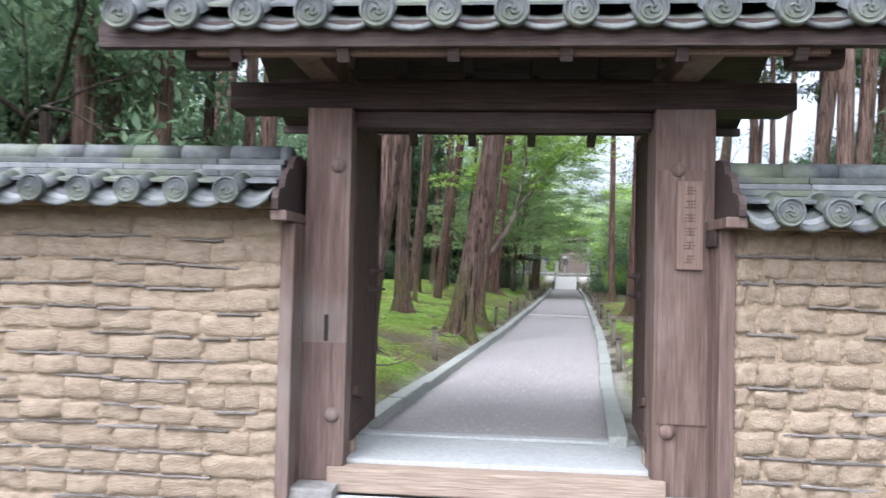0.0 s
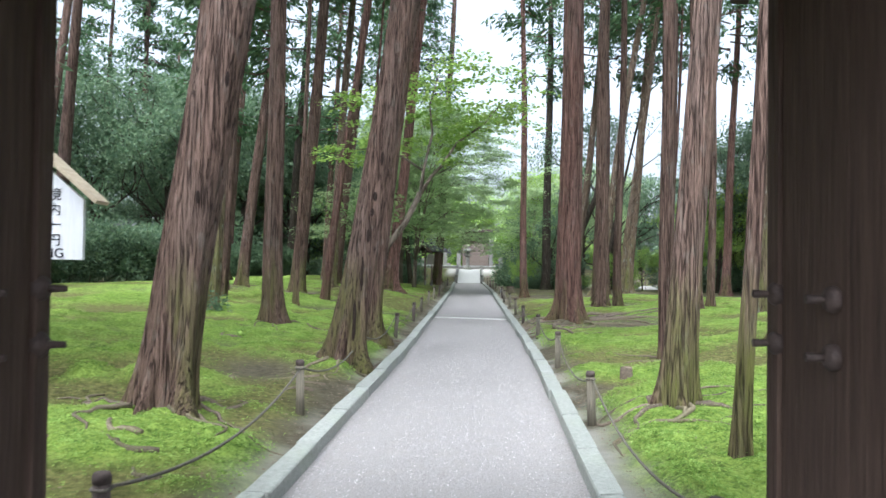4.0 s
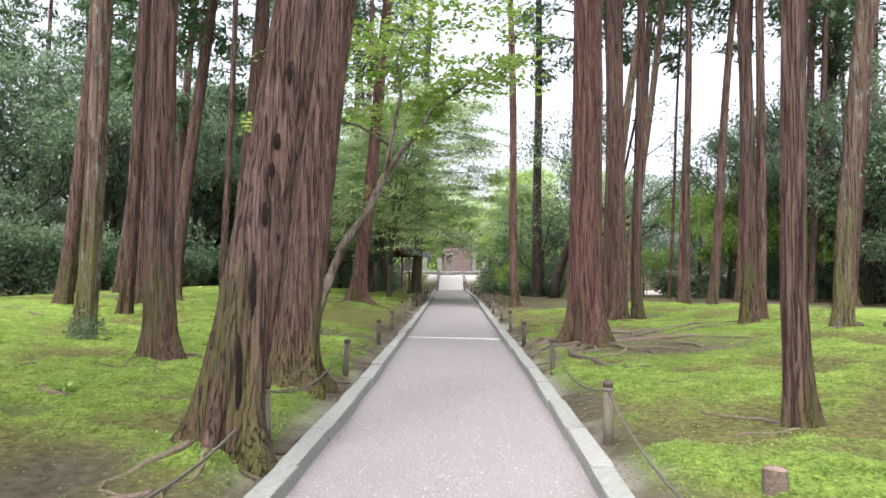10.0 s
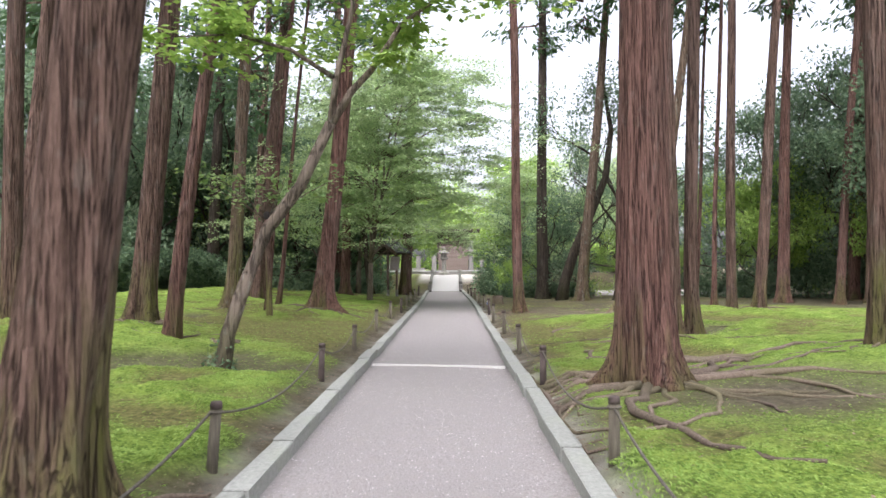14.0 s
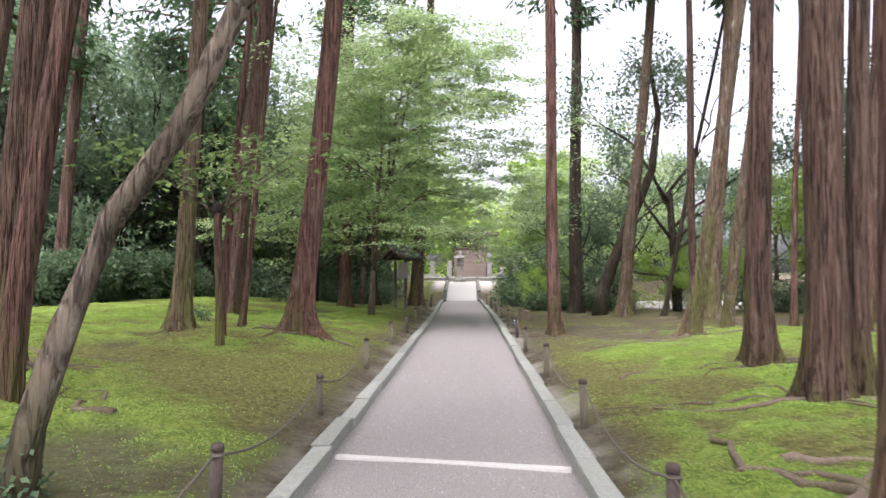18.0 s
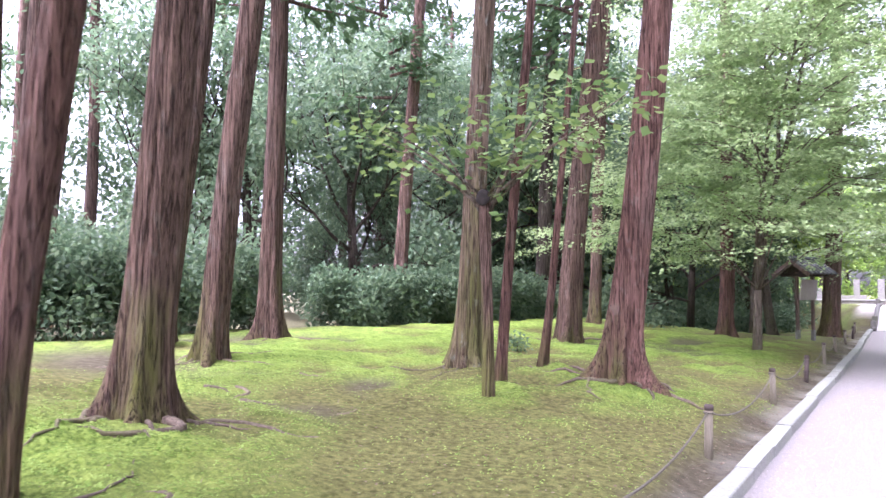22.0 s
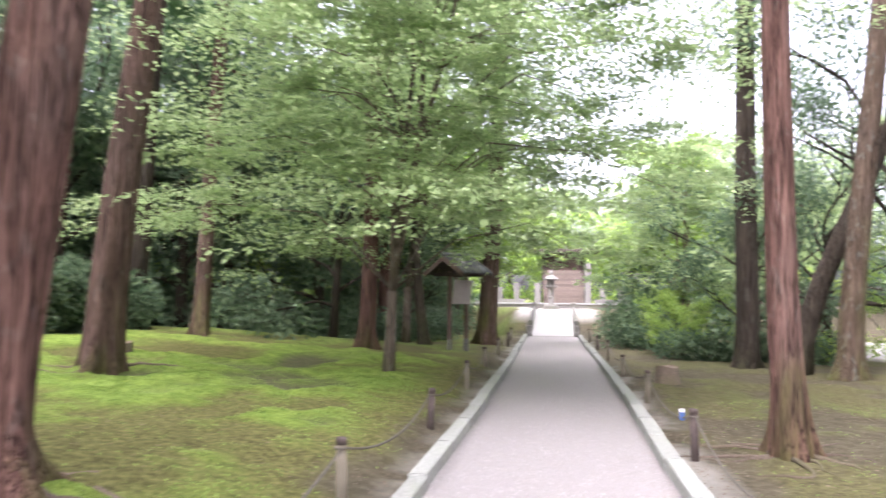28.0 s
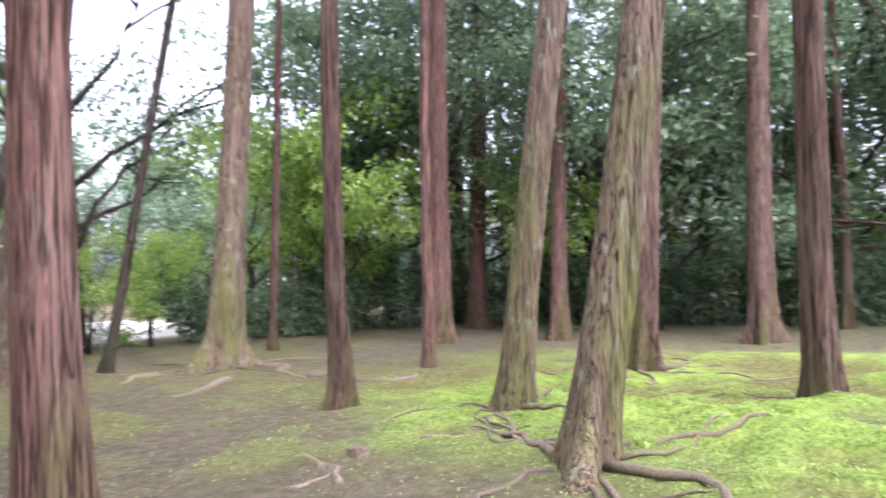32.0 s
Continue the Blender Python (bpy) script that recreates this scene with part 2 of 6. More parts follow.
def ground_material():
    """Moss and bare soil, mixed by the painted cover of the ground (red: moss, green: how lush, blue: pale sandy grit
    and painted pond glint).
    """
    m = bpy.data.materials.new("moss_ground")
    m.use_nodes = True
    nt = m.node_tree
    n, ln = nt.nodes, nt.links.new
    b = n["Principled BSDF"]
    at = n.new("ShaderNodeAttribute")
    at.attribute_name = "cover"
    sep = n.new("ShaderNodeSeparateColor")
    ln(at.outputs["Color"], sep.inputs[0])
    tc = n.new("ShaderNodeTexCoord")

    def noise_ramp(scale, c, lo=0.3, hi=0.7, detail=8):
        z = n.new("ShaderNodeTexNoise")
        z.inputs["Scale"].default_value, z.inputs["Detail"].default_value, z.inputs["Roughness"].default_value = scale, detail, 0.7
        ln(tc.outputs["Object"], z.inputs["Vector"])
        r = n.new("ShaderNodeValToRGB")
        e = r.color_ramp.elements
        e[0].position, e[1].position = lo, hi
        e[0].color, e[1].color = (*c[0], 1), (*c[1], 1)
        ln(z.outputs["Fac"], r.inputs[0])
        return r.outputs[0], z.outputs["Fac"]

    fine_moss, _ = noise_ramp(30, ((0.045, 0.095, 0.012), (0.33, 0.45, 0.095)), 0.40, 0.60)
    broad_moss, _ = noise_ramp(4.5, ((0.10, 0.165, 0.025), (0.33, 0.44, 0.09)), 0.42, 0.60)
    even = n.new("ShaderNodeMix")
    even.data_type = "RGBA"
    even.inputs[0].default_value = 0.45
    ln(fine_moss, even.inputs[6])
    ln(broad_moss, even.inputs[7])
    lush = even.outputs[2]
    olive, _ = noise_ramp(17, ((0.065, 0.068, 0.022), (0.215, 0.205, 0.075)), 0.38, 0.64)
    soil, _ = noise_ramp(11, ((0.048, 0.042, 0.027), (0.155, 0.136, 0.092)))
    sand_and_glint, _ = noise_ramp(3, ((0.40, 0.375, 0.335), (0.54, 0.515, 0.475)))

    def mix(f, a, c):
        x = n.new("ShaderNodeMix")
        x.data_type = "RGBA"
        ln(f, x.inputs[0])
        ln(a, x.inputs[6])
        ln(c, x.inputs[7])
        return x.outputs[2]

    c1 = mix(sep.outputs["Green"], olive, lush)
    c2 = mix(sep.outputs["Red"], soil, c1)
    c3 = mix(sep.outputs["Blue"], c2, sand_and_glint)
    ln(c3, b.inputs["Base Color"])
    b.inputs["Roughness"].default_value = 0.95
    b.inputs["Specular IOR Level"].default_value = 0.1
    z = n.new("ShaderNodeTexNoise")
    z.inputs["Scale"].default_value, z.inputs["Detail"].default_value, z.inputs["Roughness"].default_value = 22, 9, 0.75
    ln(tc.outputs["Object"], z.inputs["Vector"])
    bp = n.new("ShaderNodeBump")
    bp.inputs["Strength"].default_value, bp.inputs["Distance"].default_value = 0.9, 0.05
    ln(z.outputs["Fac"], bp.inputs["Height"])
    ln(bp.outputs[0], b.inputs["Normal"])
    return m


WOOD = material("old_gate_wood", ((0.058, 0.036, 0.029), (0.112, 0.074, 0.060), (0.180, 0.128, 0.106)), 4, (6, 6, 0.45), 0.8, 0.4,
                fine=7, stain=((0.20, 0.17, 0.15), 0.6), stain_scale=1.2)
# old beam wood, darker than the posts: soffit shade is put into its colour
WOOD_X = material("shaded_beam_wood", ((0.016, 0.011, 0.010), (0.042, 0.028, 0.025), (0.075, 0.053, 0.047)), 5, (0.7, 14, 14), 0.8, 0.5,
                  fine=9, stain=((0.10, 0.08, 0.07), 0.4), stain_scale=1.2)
WOOD_DOOR = material("dark_door_wood", ((0.026, 0.015, 0.011), (0.050, 0.030, 0.022), (0.082, 0.053, 0.040)), 5, (8, 8, 0.45), 0.8, 0.4, fine=7)
WOOD_RED = material("spliced_red_wood", ((0.062, 0.040, 0.033), (0.115, 0.077, 0.064), (0.17, 0.122, 0.104)), 5, (8, 8, 0.45), 0.8, 0.35, fine=7)
WOOD_PALE = material("pale_patch_wood", ((0.13, 0.085, 0.066), (0.21, 0.145, 0.115)), 5, (14, 14, 0.7), 0.8, 0.35, fine=9)
WOOD_SILL = material("worn_sill_wood", ((0.16, 0.115, 0.085), (0.33, 0.26, 0.20)), 5, (0.7, 12, 12), 0.8, 0.4, fine=9)
WORN_INK = material("worn_ink", ((0.055, 0.035, 0.028), (0.12, 0.08, 0.065)), 30, rough=0.85, bump=0.2)
IRON = material("dark_iron", ((0.03, 0.022, 0.02), (0.085, 0.06, 0.052)), 20, rough=0.65, bump=0.3, metallic=0.3)
TILE = material("grey_roof_tile", ((0.034, 0.037, 0.039), (0.072, 0.077, 0.079), (0.122, 0.127, 0.124)), 9, rough=0.6, bump=0.3,
                stain=((0.13, 0.15, 0.075), 0.5), stain_scale=2.2, vary=0.2)
TILE_EDGE = material("pale_tile_edge", ((0.10, 0.104, 0.106), (0.20, 0.205, 0.205)), 9, rough=0.6, bump=0.3, vary=0.2)
ADOBE = material("sun_baked_adobe", ((0.185, 0.141, 0.099), (0.250, 0.197, 0.141), (0.310, 0.249, 0.184)), 4, rough=0.95, bump=0.55, fine=14,
                 stain=((0.22, 0.155, 0.10), 0.35), stain_scale=3.0, distance=0.02, vary=0.09)
MORTAR = material("clay_core", ((0.20, 0.150, 0.100), (0.30, 0.235, 0.165)), 8, rough=0.95, bump=1.0, fine=18, distance=0.04)
SHARD = material("tile_shard", ((0.11, 0.098, 0.088), (0.22, 0.195, 0.175)), 10, rough=0.8, bump=0.4, vary=0.3)
KERB = material("kerb_granite", ((0.20, 0.207, 0.187), (0.325, 0.333, 0.30)), 30, rough=0.85, bump=0.35, fine=60,
                stain=((0.27, 0.30, 0.21), 0.55), stain_scale=1.1, vary=0.10)
SLAB = material("threshold_granite", ((0.26, 0.268, 0.258), (0.36, 0.365, 0.35)), 30, rough=0.8, bump=0.25, fine=60)
BAR_STONE = material("pale_bar_stone", ((0.47, 0.46, 0.43), (0.60, 0.59, 0.56)), 30, rough=0.85, bump=0.3, fine=60)
GRAVEL = material("pink_gravel", ((0.150, 0.138, 0.133), (0.262, 0.242, 0.234), (0.36, 0.337, 0.328)), 70, rough=0.95, bump=0.8, fine=95,
                  stain=((0.27, 0.246, 0.228), 0.4), stain_scale=6.0, distance=0.012)
CONCRETE = material("pale_bridge_deck", ((0.33, 0.318, 0.30), (0.43, 0.418, 0.395)), 20, rough=0.9, bump=0.3)
STONE = material("grey_stone", ((0.11, 0.105, 0.10), (0.235, 0.225, 0.205)), 12, rough=0.9, bump=0.5, stain=((0.16, 0.17, 0.11), 0.5), vary=0.12)
STAIR = material("dark_stair_stone", ((0.075, 0.058, 0.048), (0.16, 0.128, 0.108)), 12, rough=0.9, bump=0.4, vary=0.3)
POST = material("weathered_post", ((0.105, 0.09, 0.066), (0.225, 0.198, 0.15)), 6, (16, 16, 1.2), 0.9, 0.5, fine=10, vary=0.3)
POST_TOP = material("dark_post_top", ((0.05, 0.038, 0.035), (0.11, 0.085, 0.075)), 10, rough=0.9, bump=0.4)
ROPE = material("dark_hemp_rope", ((0.085, 0.075, 0.06), (0.19, 0.17, 0.14)), 60, rough=0.95, bump=0.6)
CEDAR_BARK = bark_material("cedar_bark", (0.054, 0.032, 0.024), (0.225, 0.147, 0.117), (0.115, 0.122, 0.028), 1.5)
RED_BARK = bark_material("red_cypress_bark", (0.068, 0.035, 0.028), (0.240, 0.136, 0.110), (0.105, 0.108, 0.030), 1.1)
PALE_BARK = bark_material("pale_mossy_bark", (0.095, 0.066, 0.046), (0.265, 0.192, 0.142), (0.150, 0.162, 0.045), 3.2, 0.5)
DARK_BARK = bark_material("dark_broadleaf_bark", (0.035, 0.028, 0.022), (0.10, 0.08, 0.06), (0.07, 0.07, 0.035), 1.2)
SMOOTH_BARK = bark_material("smooth_grey_bark", (0.15, 0.12, 0.095), (0.235, 0.19, 0.15), (0.12, 0.115, 0.06), 0.8, 0.3, (9, 9, 3))
ROOT = material("root_bark", ((0.085, 0.062, 0.045), (0.235, 0.185, 0.145)), 9, (6, 6, 6), 0.95, 0.8, fine=20, stain=((0.11, 0.12, 0.035), 0.5), vary=0.25)
CUT = material("blackened_cut", ((0.012, 0.010, 0.010), (0.035, 0.028, 0.025)), 20, rough=0.9, bump=0.5)
CUT_PALE = material("weathered_cut_wood", ((0.15, 0.11, 0.085), (0.27, 0.205, 0.16)), 18, rough=0.9, bump=0.5)
CUT_BARK = material("torn_bark", ((0.014, 0.009, 0.007), (0.06, 0.036, 0.028)), 30, (1, 1, 0.3), 0.95, 1.0)
MOSS = ground_material()
TUFT = leaf_material("moss_tuft", ((0.10, 0.185, 0.03), (0.22, 0.345, 0.07), (0.36, 0.48, 0.13)), 0.4, 0.9)
LITTER = leaf_material("leaf_litter", ((0.06, 0.04, 0.026), (0.15, 0.105, 0.07), (0.30, 0.235, 0.17)), 0.05, 0.9)
PEBBLE = leaf_material("gravel_grain", ((0.15, 0.135, 0.125), (0.33, 0.30, 0.285), (0.55, 0.52, 0.50)), 0.0, 0.9)
CEDAR_LEAF = leaf_material("cedar_spray", ((0.035, 0.075, 0.035), (0.065, 0.125, 0.055), (0.12, 0.19, 0.08)), 0.35, 0.6)
BROAD_LEAF = leaf_material("evergreen_leaf", ((0.055, 0.104, 0.060), (0.120, 0.190, 0.107), (0.225, 0.305, 0.168)), 0.50, 0.50)
BRIGHT_LEAF = leaf_material("young_leaf", ((0.13, 0.24, 0.04), (0.26, 0.40, 0.085), (0.42, 0.54, 0.14)), 0.52)
MAPLE_LEAF = leaf_material("maple_leaf", ((0.17, 0.265, 0.105), (0.32, 0.43, 0.195), (0.47, 0.575, 0.30)), 0.58)
SIGN_WHITE = material("white_sign_board", ((0.62, 0.62, 0.64), (0.74, 0.74, 0.75)), 6, (10, 10, 1), 0.6, 0.1)
SIGN_INK = material("sign_ink", ((0.015, 0.015, 0.018), (0.03, 0.03, 0.035)), 10, rough=0.7, bump=0)
SIGN_ROOF = material("sign_roof_wood", ((0.36, 0.29, 0.20), (0.52, 0.44, 0.32)), 6, (8, 1, 8), 0.7, 0.2)
RED_POST = material("red_brown_post", ((0.14, 0.045, 0.038), (0.23, 0.085, 0.07)), 5, (14, 14, 0.8), 0.75, 0.3)
NOTICE = material("faded_notice_board", ((0.34, 0.29, 0.28), (0.47, 0.42, 0.405)), 6, (8, 8, 1), 0.75, 0.3)
BLUE = material("blue_plastic", ((0.06, 0.12, 0.30), (0.10, 0.18, 0.40)), 10, rough=0.4, bump=0)
WHITE = material("white_plastic", ((0.70, 0.70, 0.72), (0.8, 0.8, 0.8)), 10, rough=0.4, bump=0)
WATER = material("pond_water", ((0.02, 0.025, 0.015), (0.045, 0.05, 0.03)), 2, rough=0.04, bump=0.15, fine=6, distance=0.01)


# ---- building helpers ----
def mesh_from(verts, faces, mats, smooth=True):
    me = bpy.data.meshes.new("mesh")
    me.from_pydata([tuple(v) for v in verts], [], [tuple(f) for f in faces])
    for m in mats if isinstance(mats, (list, tuple)) else (mats,):
        me.materials.append(m)
    me.polygons.foreach_set("use_smooth", [smooth] * len(me.polygons))
    me.update()
    return me


def part(name, bm, mat, parent, label="", smooth=False):
    """Links a bmesh (or ready mesh) as one mesh object under a thing or a part."""
    if isinstance(bm, bpy.types.Mesh):
        me = bm
    else:
        me = bpy.data.meshes.new(name)
        bm.to_mesh(me)
        bm.free()
        me.materials.append(mat)
        me.polygons.foreach_set("use_smooth", [smooth] * len(me.polygons))
    ob = new(name, me)
    if parent:
        ob.parent = parent
    return tagged(ob, label) if label else ob


def thing(name, label, category, m=None, group="", kind=""):
    ob = new(name)
    ob.empty_display_size = 0.2
    if m is not None:
        ob.matrix_world = m
    return tagged(ob, label, category, group, kind)


def box_bm(x0, x1, y0, y1, z0, z1, bevel=0.006, bm=None, m=None):
    bm = bm or bmesh.new()
    r = bmesh.ops.create_cube(bm, size=1.0, matrix=(m or Matrix()) @ Matrix.Translation(((x0 + x1) / 2, (y0 + y1) / 2, (z0 + z1) / 2))
                              @ Matrix.Diagonal((x1 - x0, y1 - y0, z1 - z0, 1)))
    if bevel:
        es = {e for v in r["verts"] for e in v.link_edges}
        bmesh.ops.bevel(bm, geom=list(es), offset=bevel, segments=2, profile=0.6, affect="EDGES")
    return bm


def tube(points, radii, sides=8, cap=True):
    """Verts and faces of a tube through the points."""
    pts = [Vector(p) for p in points]
    vs, fs = [], []
    for i, p in enumerate(pts):
        d = (pts[min(i + 1, len(pts) - 1)] - pts[max(i - 1, 0)]).normalized()
        a = d.orthogonal().normalized() if abs(d.z) > 0.9 else d.cross(Vector((0, 0, 1))).normalized()
        if abs(d.z) > 0.9:
            a = (Vector((1, 0, 0)) - d * d.x).normalized()
        b = d.cross(a)
        for k in range(sides):
            t = 2 * math.pi * k / sides
            vs.append(p + (a * math.cos(t) + b * math.sin(t)) * radii[i])
    for i in range(len(pts) - 1):
        for k in range(sides):
            k2 = (k + 1) % sides
            fs.append((i * sides + k, i * sides + k2, (i + 1) * sides + k2, (i + 1) * sides + k))
    if cap:
        fs.append(tuple(reversed(range(sides))))
        fs.append(tuple(range((len(pts) - 1) * sides, len(pts) * sides)))
    return vs, fs


def join(*pieces):
    vs, fs = [], []
    for v, f in pieces:
        o = len(vs)
        vs += list(v)
        fs += [tuple(i + o for i in q) for q in f]
    return vs, fs


def smooth_step(a, b, x):
    k = np.clip((np.asarray(x, float) - a) / (b - a), 0, 1)
    return k * k * (3 - 2 * k)


LATTICE = np.random.RandomState(5).rand(256, 256)


def noise2(x, y, size, seed=0):
    """Smooth value noise of two coordinates, 0 to 1."""
    u, v = np.asarray(x, float) / size + seed * 17.3, np.asarray(y, float) / size + seed * 9.1
    i, j = np.floor(u).astype(int), np.floor(v).astype(int)
    a, b = u - i, v - j
    a, b = a * a * (3 - 2 * a), b * b * (3 - 2 * b)
    g = lambda p, q: LATTICE[p % 256, q % 256]
    return (g(i, j) * (1 - a) + g(i + 1, j) * a) * (1 - b) + (g(i, j + 1) * (1 - a) + g(i + 1, j + 1) * a) * b


def fbm(x, y, size, seed=0, octaves=3):
    s, w, t = 0, 1.0, 0
    for k in range(octaves):
        s, t = s + w * noise2(x, y, size / 2 ** k, seed + k * 3), t + w
        w *= 0.5
    return s / t


COURT = 0.85  # height of the court beyond the bridge


def height(x, y):
    """The lie of the land beside the path."""
    x, y = np.asarray(x, float), np.asarray(y, float)
    dl, dr = np.maximum(0, -x - 1.25), np.maximum(0, x - 1.25)
    left = (0.06 + np.minimum(0.52, 0.078 * dl)) * (1 - 0.8 * smooth_step(41, 47, y)) * (0.6 + 0.4 * smooth_step(6, 17, y))
    right = (0.06 + np.minimum(0.26, 0.06 * dr)) * (1 - 0.8 * smooth_step(26, 32, y))
    v = np.where(x < 0, left, right) * smooth_step(1.05, 1.4, np.abs(x))
    v = v * smooth_step(4.5, 7.0, y)
    v = v + 0.20 * np.exp(-((x + 3.5) / 1.5) ** 2 - ((y - 29.0) / 2.0) ** 2)
    v = v - 0.75 * smooth_step(51.0, 53.5, y) * (1 - smooth_step(58.0, 60.0, y)) * smooth_step(1.6, 3.0, np.abs(x)) * (1 - smooth_step(30, 40, np.abs(x)))
    v = v - 0.7 * smooth_step(2.5, 3.3, x + 0.5 * np.sin(y * 1.3)) * smooth_step(43.2, 44.2, y + 0.4 * np.sin(x * 2.1)) * (1 - smooth_step(50, 51, y)) * (1 - smooth_step(6.2, 6.8, x))
    return v + COURT * smooth_step(56.0, 58.6, y) - 0.38 * (1 - smooth_step(5.0, 5.3, y))


def sway(y):
    """How far the path's middle line stands aside near the gate."""
    return -0.175 * (1 - smooth_step(5.0, 17.0, y)) - 0.19 * smooth_step(36.0, 53.0, y)


def ground_z(x, y):
    return float(height(x, y))


# ---- the ground ----
def axis(parts):
    out = [parts[0][0]]
    for a, b, step in parts:
        k = max(1, round((b - a) / step))
        out += [a + (b - a) * (i + 1) / k for i in range(k)]
    return np.array(out)


def moss_cover(x, y):
    """Moss (0 to 1), lushness, and pale sandy grit with painted pond glint over the plan."""
    n1, n2, n3 = fbm(x, y, 2.6, 1), fbm(x, y, 0.9, 2), fbm(x, y, 0.35, 3)
    ax = np.abs(x)
    moss = smooth_step(1.12, 1.6, ax + (n2 - 0.5) * 0.9)
    moss *= 1 - smooth_step(0.60, 0.72, n1 * 0.6 + n2 * 0.4) * 0.85
    near_r = smooth_step(28.0, 31.5, y - (n1 - 0.5) * 4) * (x > 0)
    moss *= 1 - near_r * (0.45 + 0.5 * smooth_step(0.42, 0.6, n2)) * (1 - smooth_step(4.0, 6.0, x + (n2 - 0.5) * 2) * (1 - smooth_step(33, 36, y)))
    bare = np.exp(-(((x + 2.2) / 0.5) ** 2 + ((y - 12.0) / 0.75) ** 2)) + np.exp(-(((x + 7.6) / 1.2) ** 2 + ((y - 25.4) / 0.9) ** 2))
    bare += 0.95 * np.exp(-(((x - 3.0) / 1.4) ** 2 + ((y - 18.4) / 1.3) ** 2))
    moss *= 1 - np.clip(bare * 1.3 - 0.15, 0, 1)
    moss *= (1 - smooth_step(38, 44, y) * 0.5) * (1 - 0.9 * smooth_step(9.5, 12, ax + (n1 - 0.5) * 3))
    lush = smooth_step(0.40, 0.55, n2 * 0.45 + n1 * 0.35 + n3 * 0.20)
    brown = np.exp(-(((x + 2.3) / 1.3) ** 2 + ((y - 24.6) / 1.9) ** 2)) + np.exp(-(((x + 4.5) / 1.1) ** 2 + ((y - 25.9) / 1.0) ** 2)) + np.exp(-(((x + 2.6) / 0.8) ** 2 + ((y - 25.0) / 0.8) ** 2))
    brown += smooth_step(0.1, 0.9, 1.0 - (ax - 1.3) / 1.3) * 0.8 * smooth_step(18, 26, y) + 0.6 * near_r
    brown *= 1 - 0.9 * smooth_step(3.8, 4.8, x) * (1 - smooth_step(32.5, 34.5, y))
    lush = np.maximum(lush, np.exp(-(((x + 4.2) / 1.8) ** 2 + ((y - 22.6) / 1.3) ** 2))) * (1 - np.clip(brown * 1.25, 0, 0.95))
    # pale patch beside the pond: the water's sky reflection, painted into the ground colour
    sand_and_glint = smooth_step(6.6, 7.6, x + (n1 - 0.5) * 2) * smooth_step(42.6, 43.8, y + (n1 - 0.5) * 2) * (1 - smooth_step(13, 15, x)) * (1 - smooth_step(52, 54, y))
    sand_and_glint = np.maximum(sand_and_glint, smooth_step(57, 58, y) * (1 - smooth_step(1.5, 2.0, ax + (n1 - 0.5))) * (1 - smooth_step(65, 66, y)))
    edge = np.abs(x - 0.07 - sway(y))
    grit = (1 - smooth_step(1.12, 1.42, edge + (n3 - 0.5) * 0.35)) * smooth_step(0.42, 0.62, n2 * 0.6 + n3 * 0.4) * (y < 52) * (y > 5.3)
    sand_and_glint = np.maximum(sand_and_glint, np.where(x > 0, 0.55, 0.35) * grit)
    moss *= smooth_step(5.0, 6.0, y)
    return moss, lush, sand_and_glint


def cushions(x, y, size, seed):
    """Rounded cushions packed side by side: 1 on a cushion's crown, 0 in the seams."""
    u, v = x / size, y / size
    iu, iv = np.floor(u).astype(int), np.floor(v).astype(int)
    best = np.full(np.shape(u), 9.0)
    for a in (-1, 0, 1):
        for b in (-1, 0, 1):
            p, q = iu + a, iv + b
            jx, jy = LATTICE[(p + seed) % 256, q % 256], LATTICE[(q + 91 + seed) % 256, (p + 37) % 256]
            best = np.minimum(best, (p + jx - u) ** 2 + (q + jy - v) ** 2)
    return np.sqrt(np.clip(1 - best / 0.62, 0, 1))


def moss_relief(x, y, moss, lush):
    """How far the moss swells above the soil."""
    big = np.exp(-(((x + 4.6) / 2.2) ** 2 + ((y - 22.8) / 1.7) ** 2)) + np.exp(-(((x + 3.4) / 1.6) ** 2 + ((y - 10.6) / 2.2) ** 2)) + np.exp(-(((x - 6.0) / 1.6) ** 2 + ((y - 31.0) / 2.0) ** 2))
    wx, wy = x + 0.25 * (fbm(x, y, 0.5, 14) - 0.5), y + 0.25 * (fbm(x, y, 0.5, 15) - 0.5)
    c = 0.65 * cushions(wx, wy, 0.42, 3) + 0.35 * cushions(wx, wy, 0.17, 8)
    swell = fbm(x, y, 1.3, 16)
    return moss * (0.35 + 0.65 * lush) * ((0.085 + 0.13 * np.clip(big, 0, 1)) * c + 0.05 * swell) + 0.05 * (fbm(x, y, 1.4, 11) - 0.5)


def surface_z(x, y):
    """Top of the moss or soil at one place."""
    xa, ya = np.array([float(x)]), np.array([float(y)])
    moss, lush, _ = moss_cover(xa, ya)
    off = smooth_step(1.1, 1.5, np.abs(xa)) * smooth_step(5, 6.5, ya)
    return float((height(xa, ya) + off * moss_relief(xa, ya, moss, lush))[0])


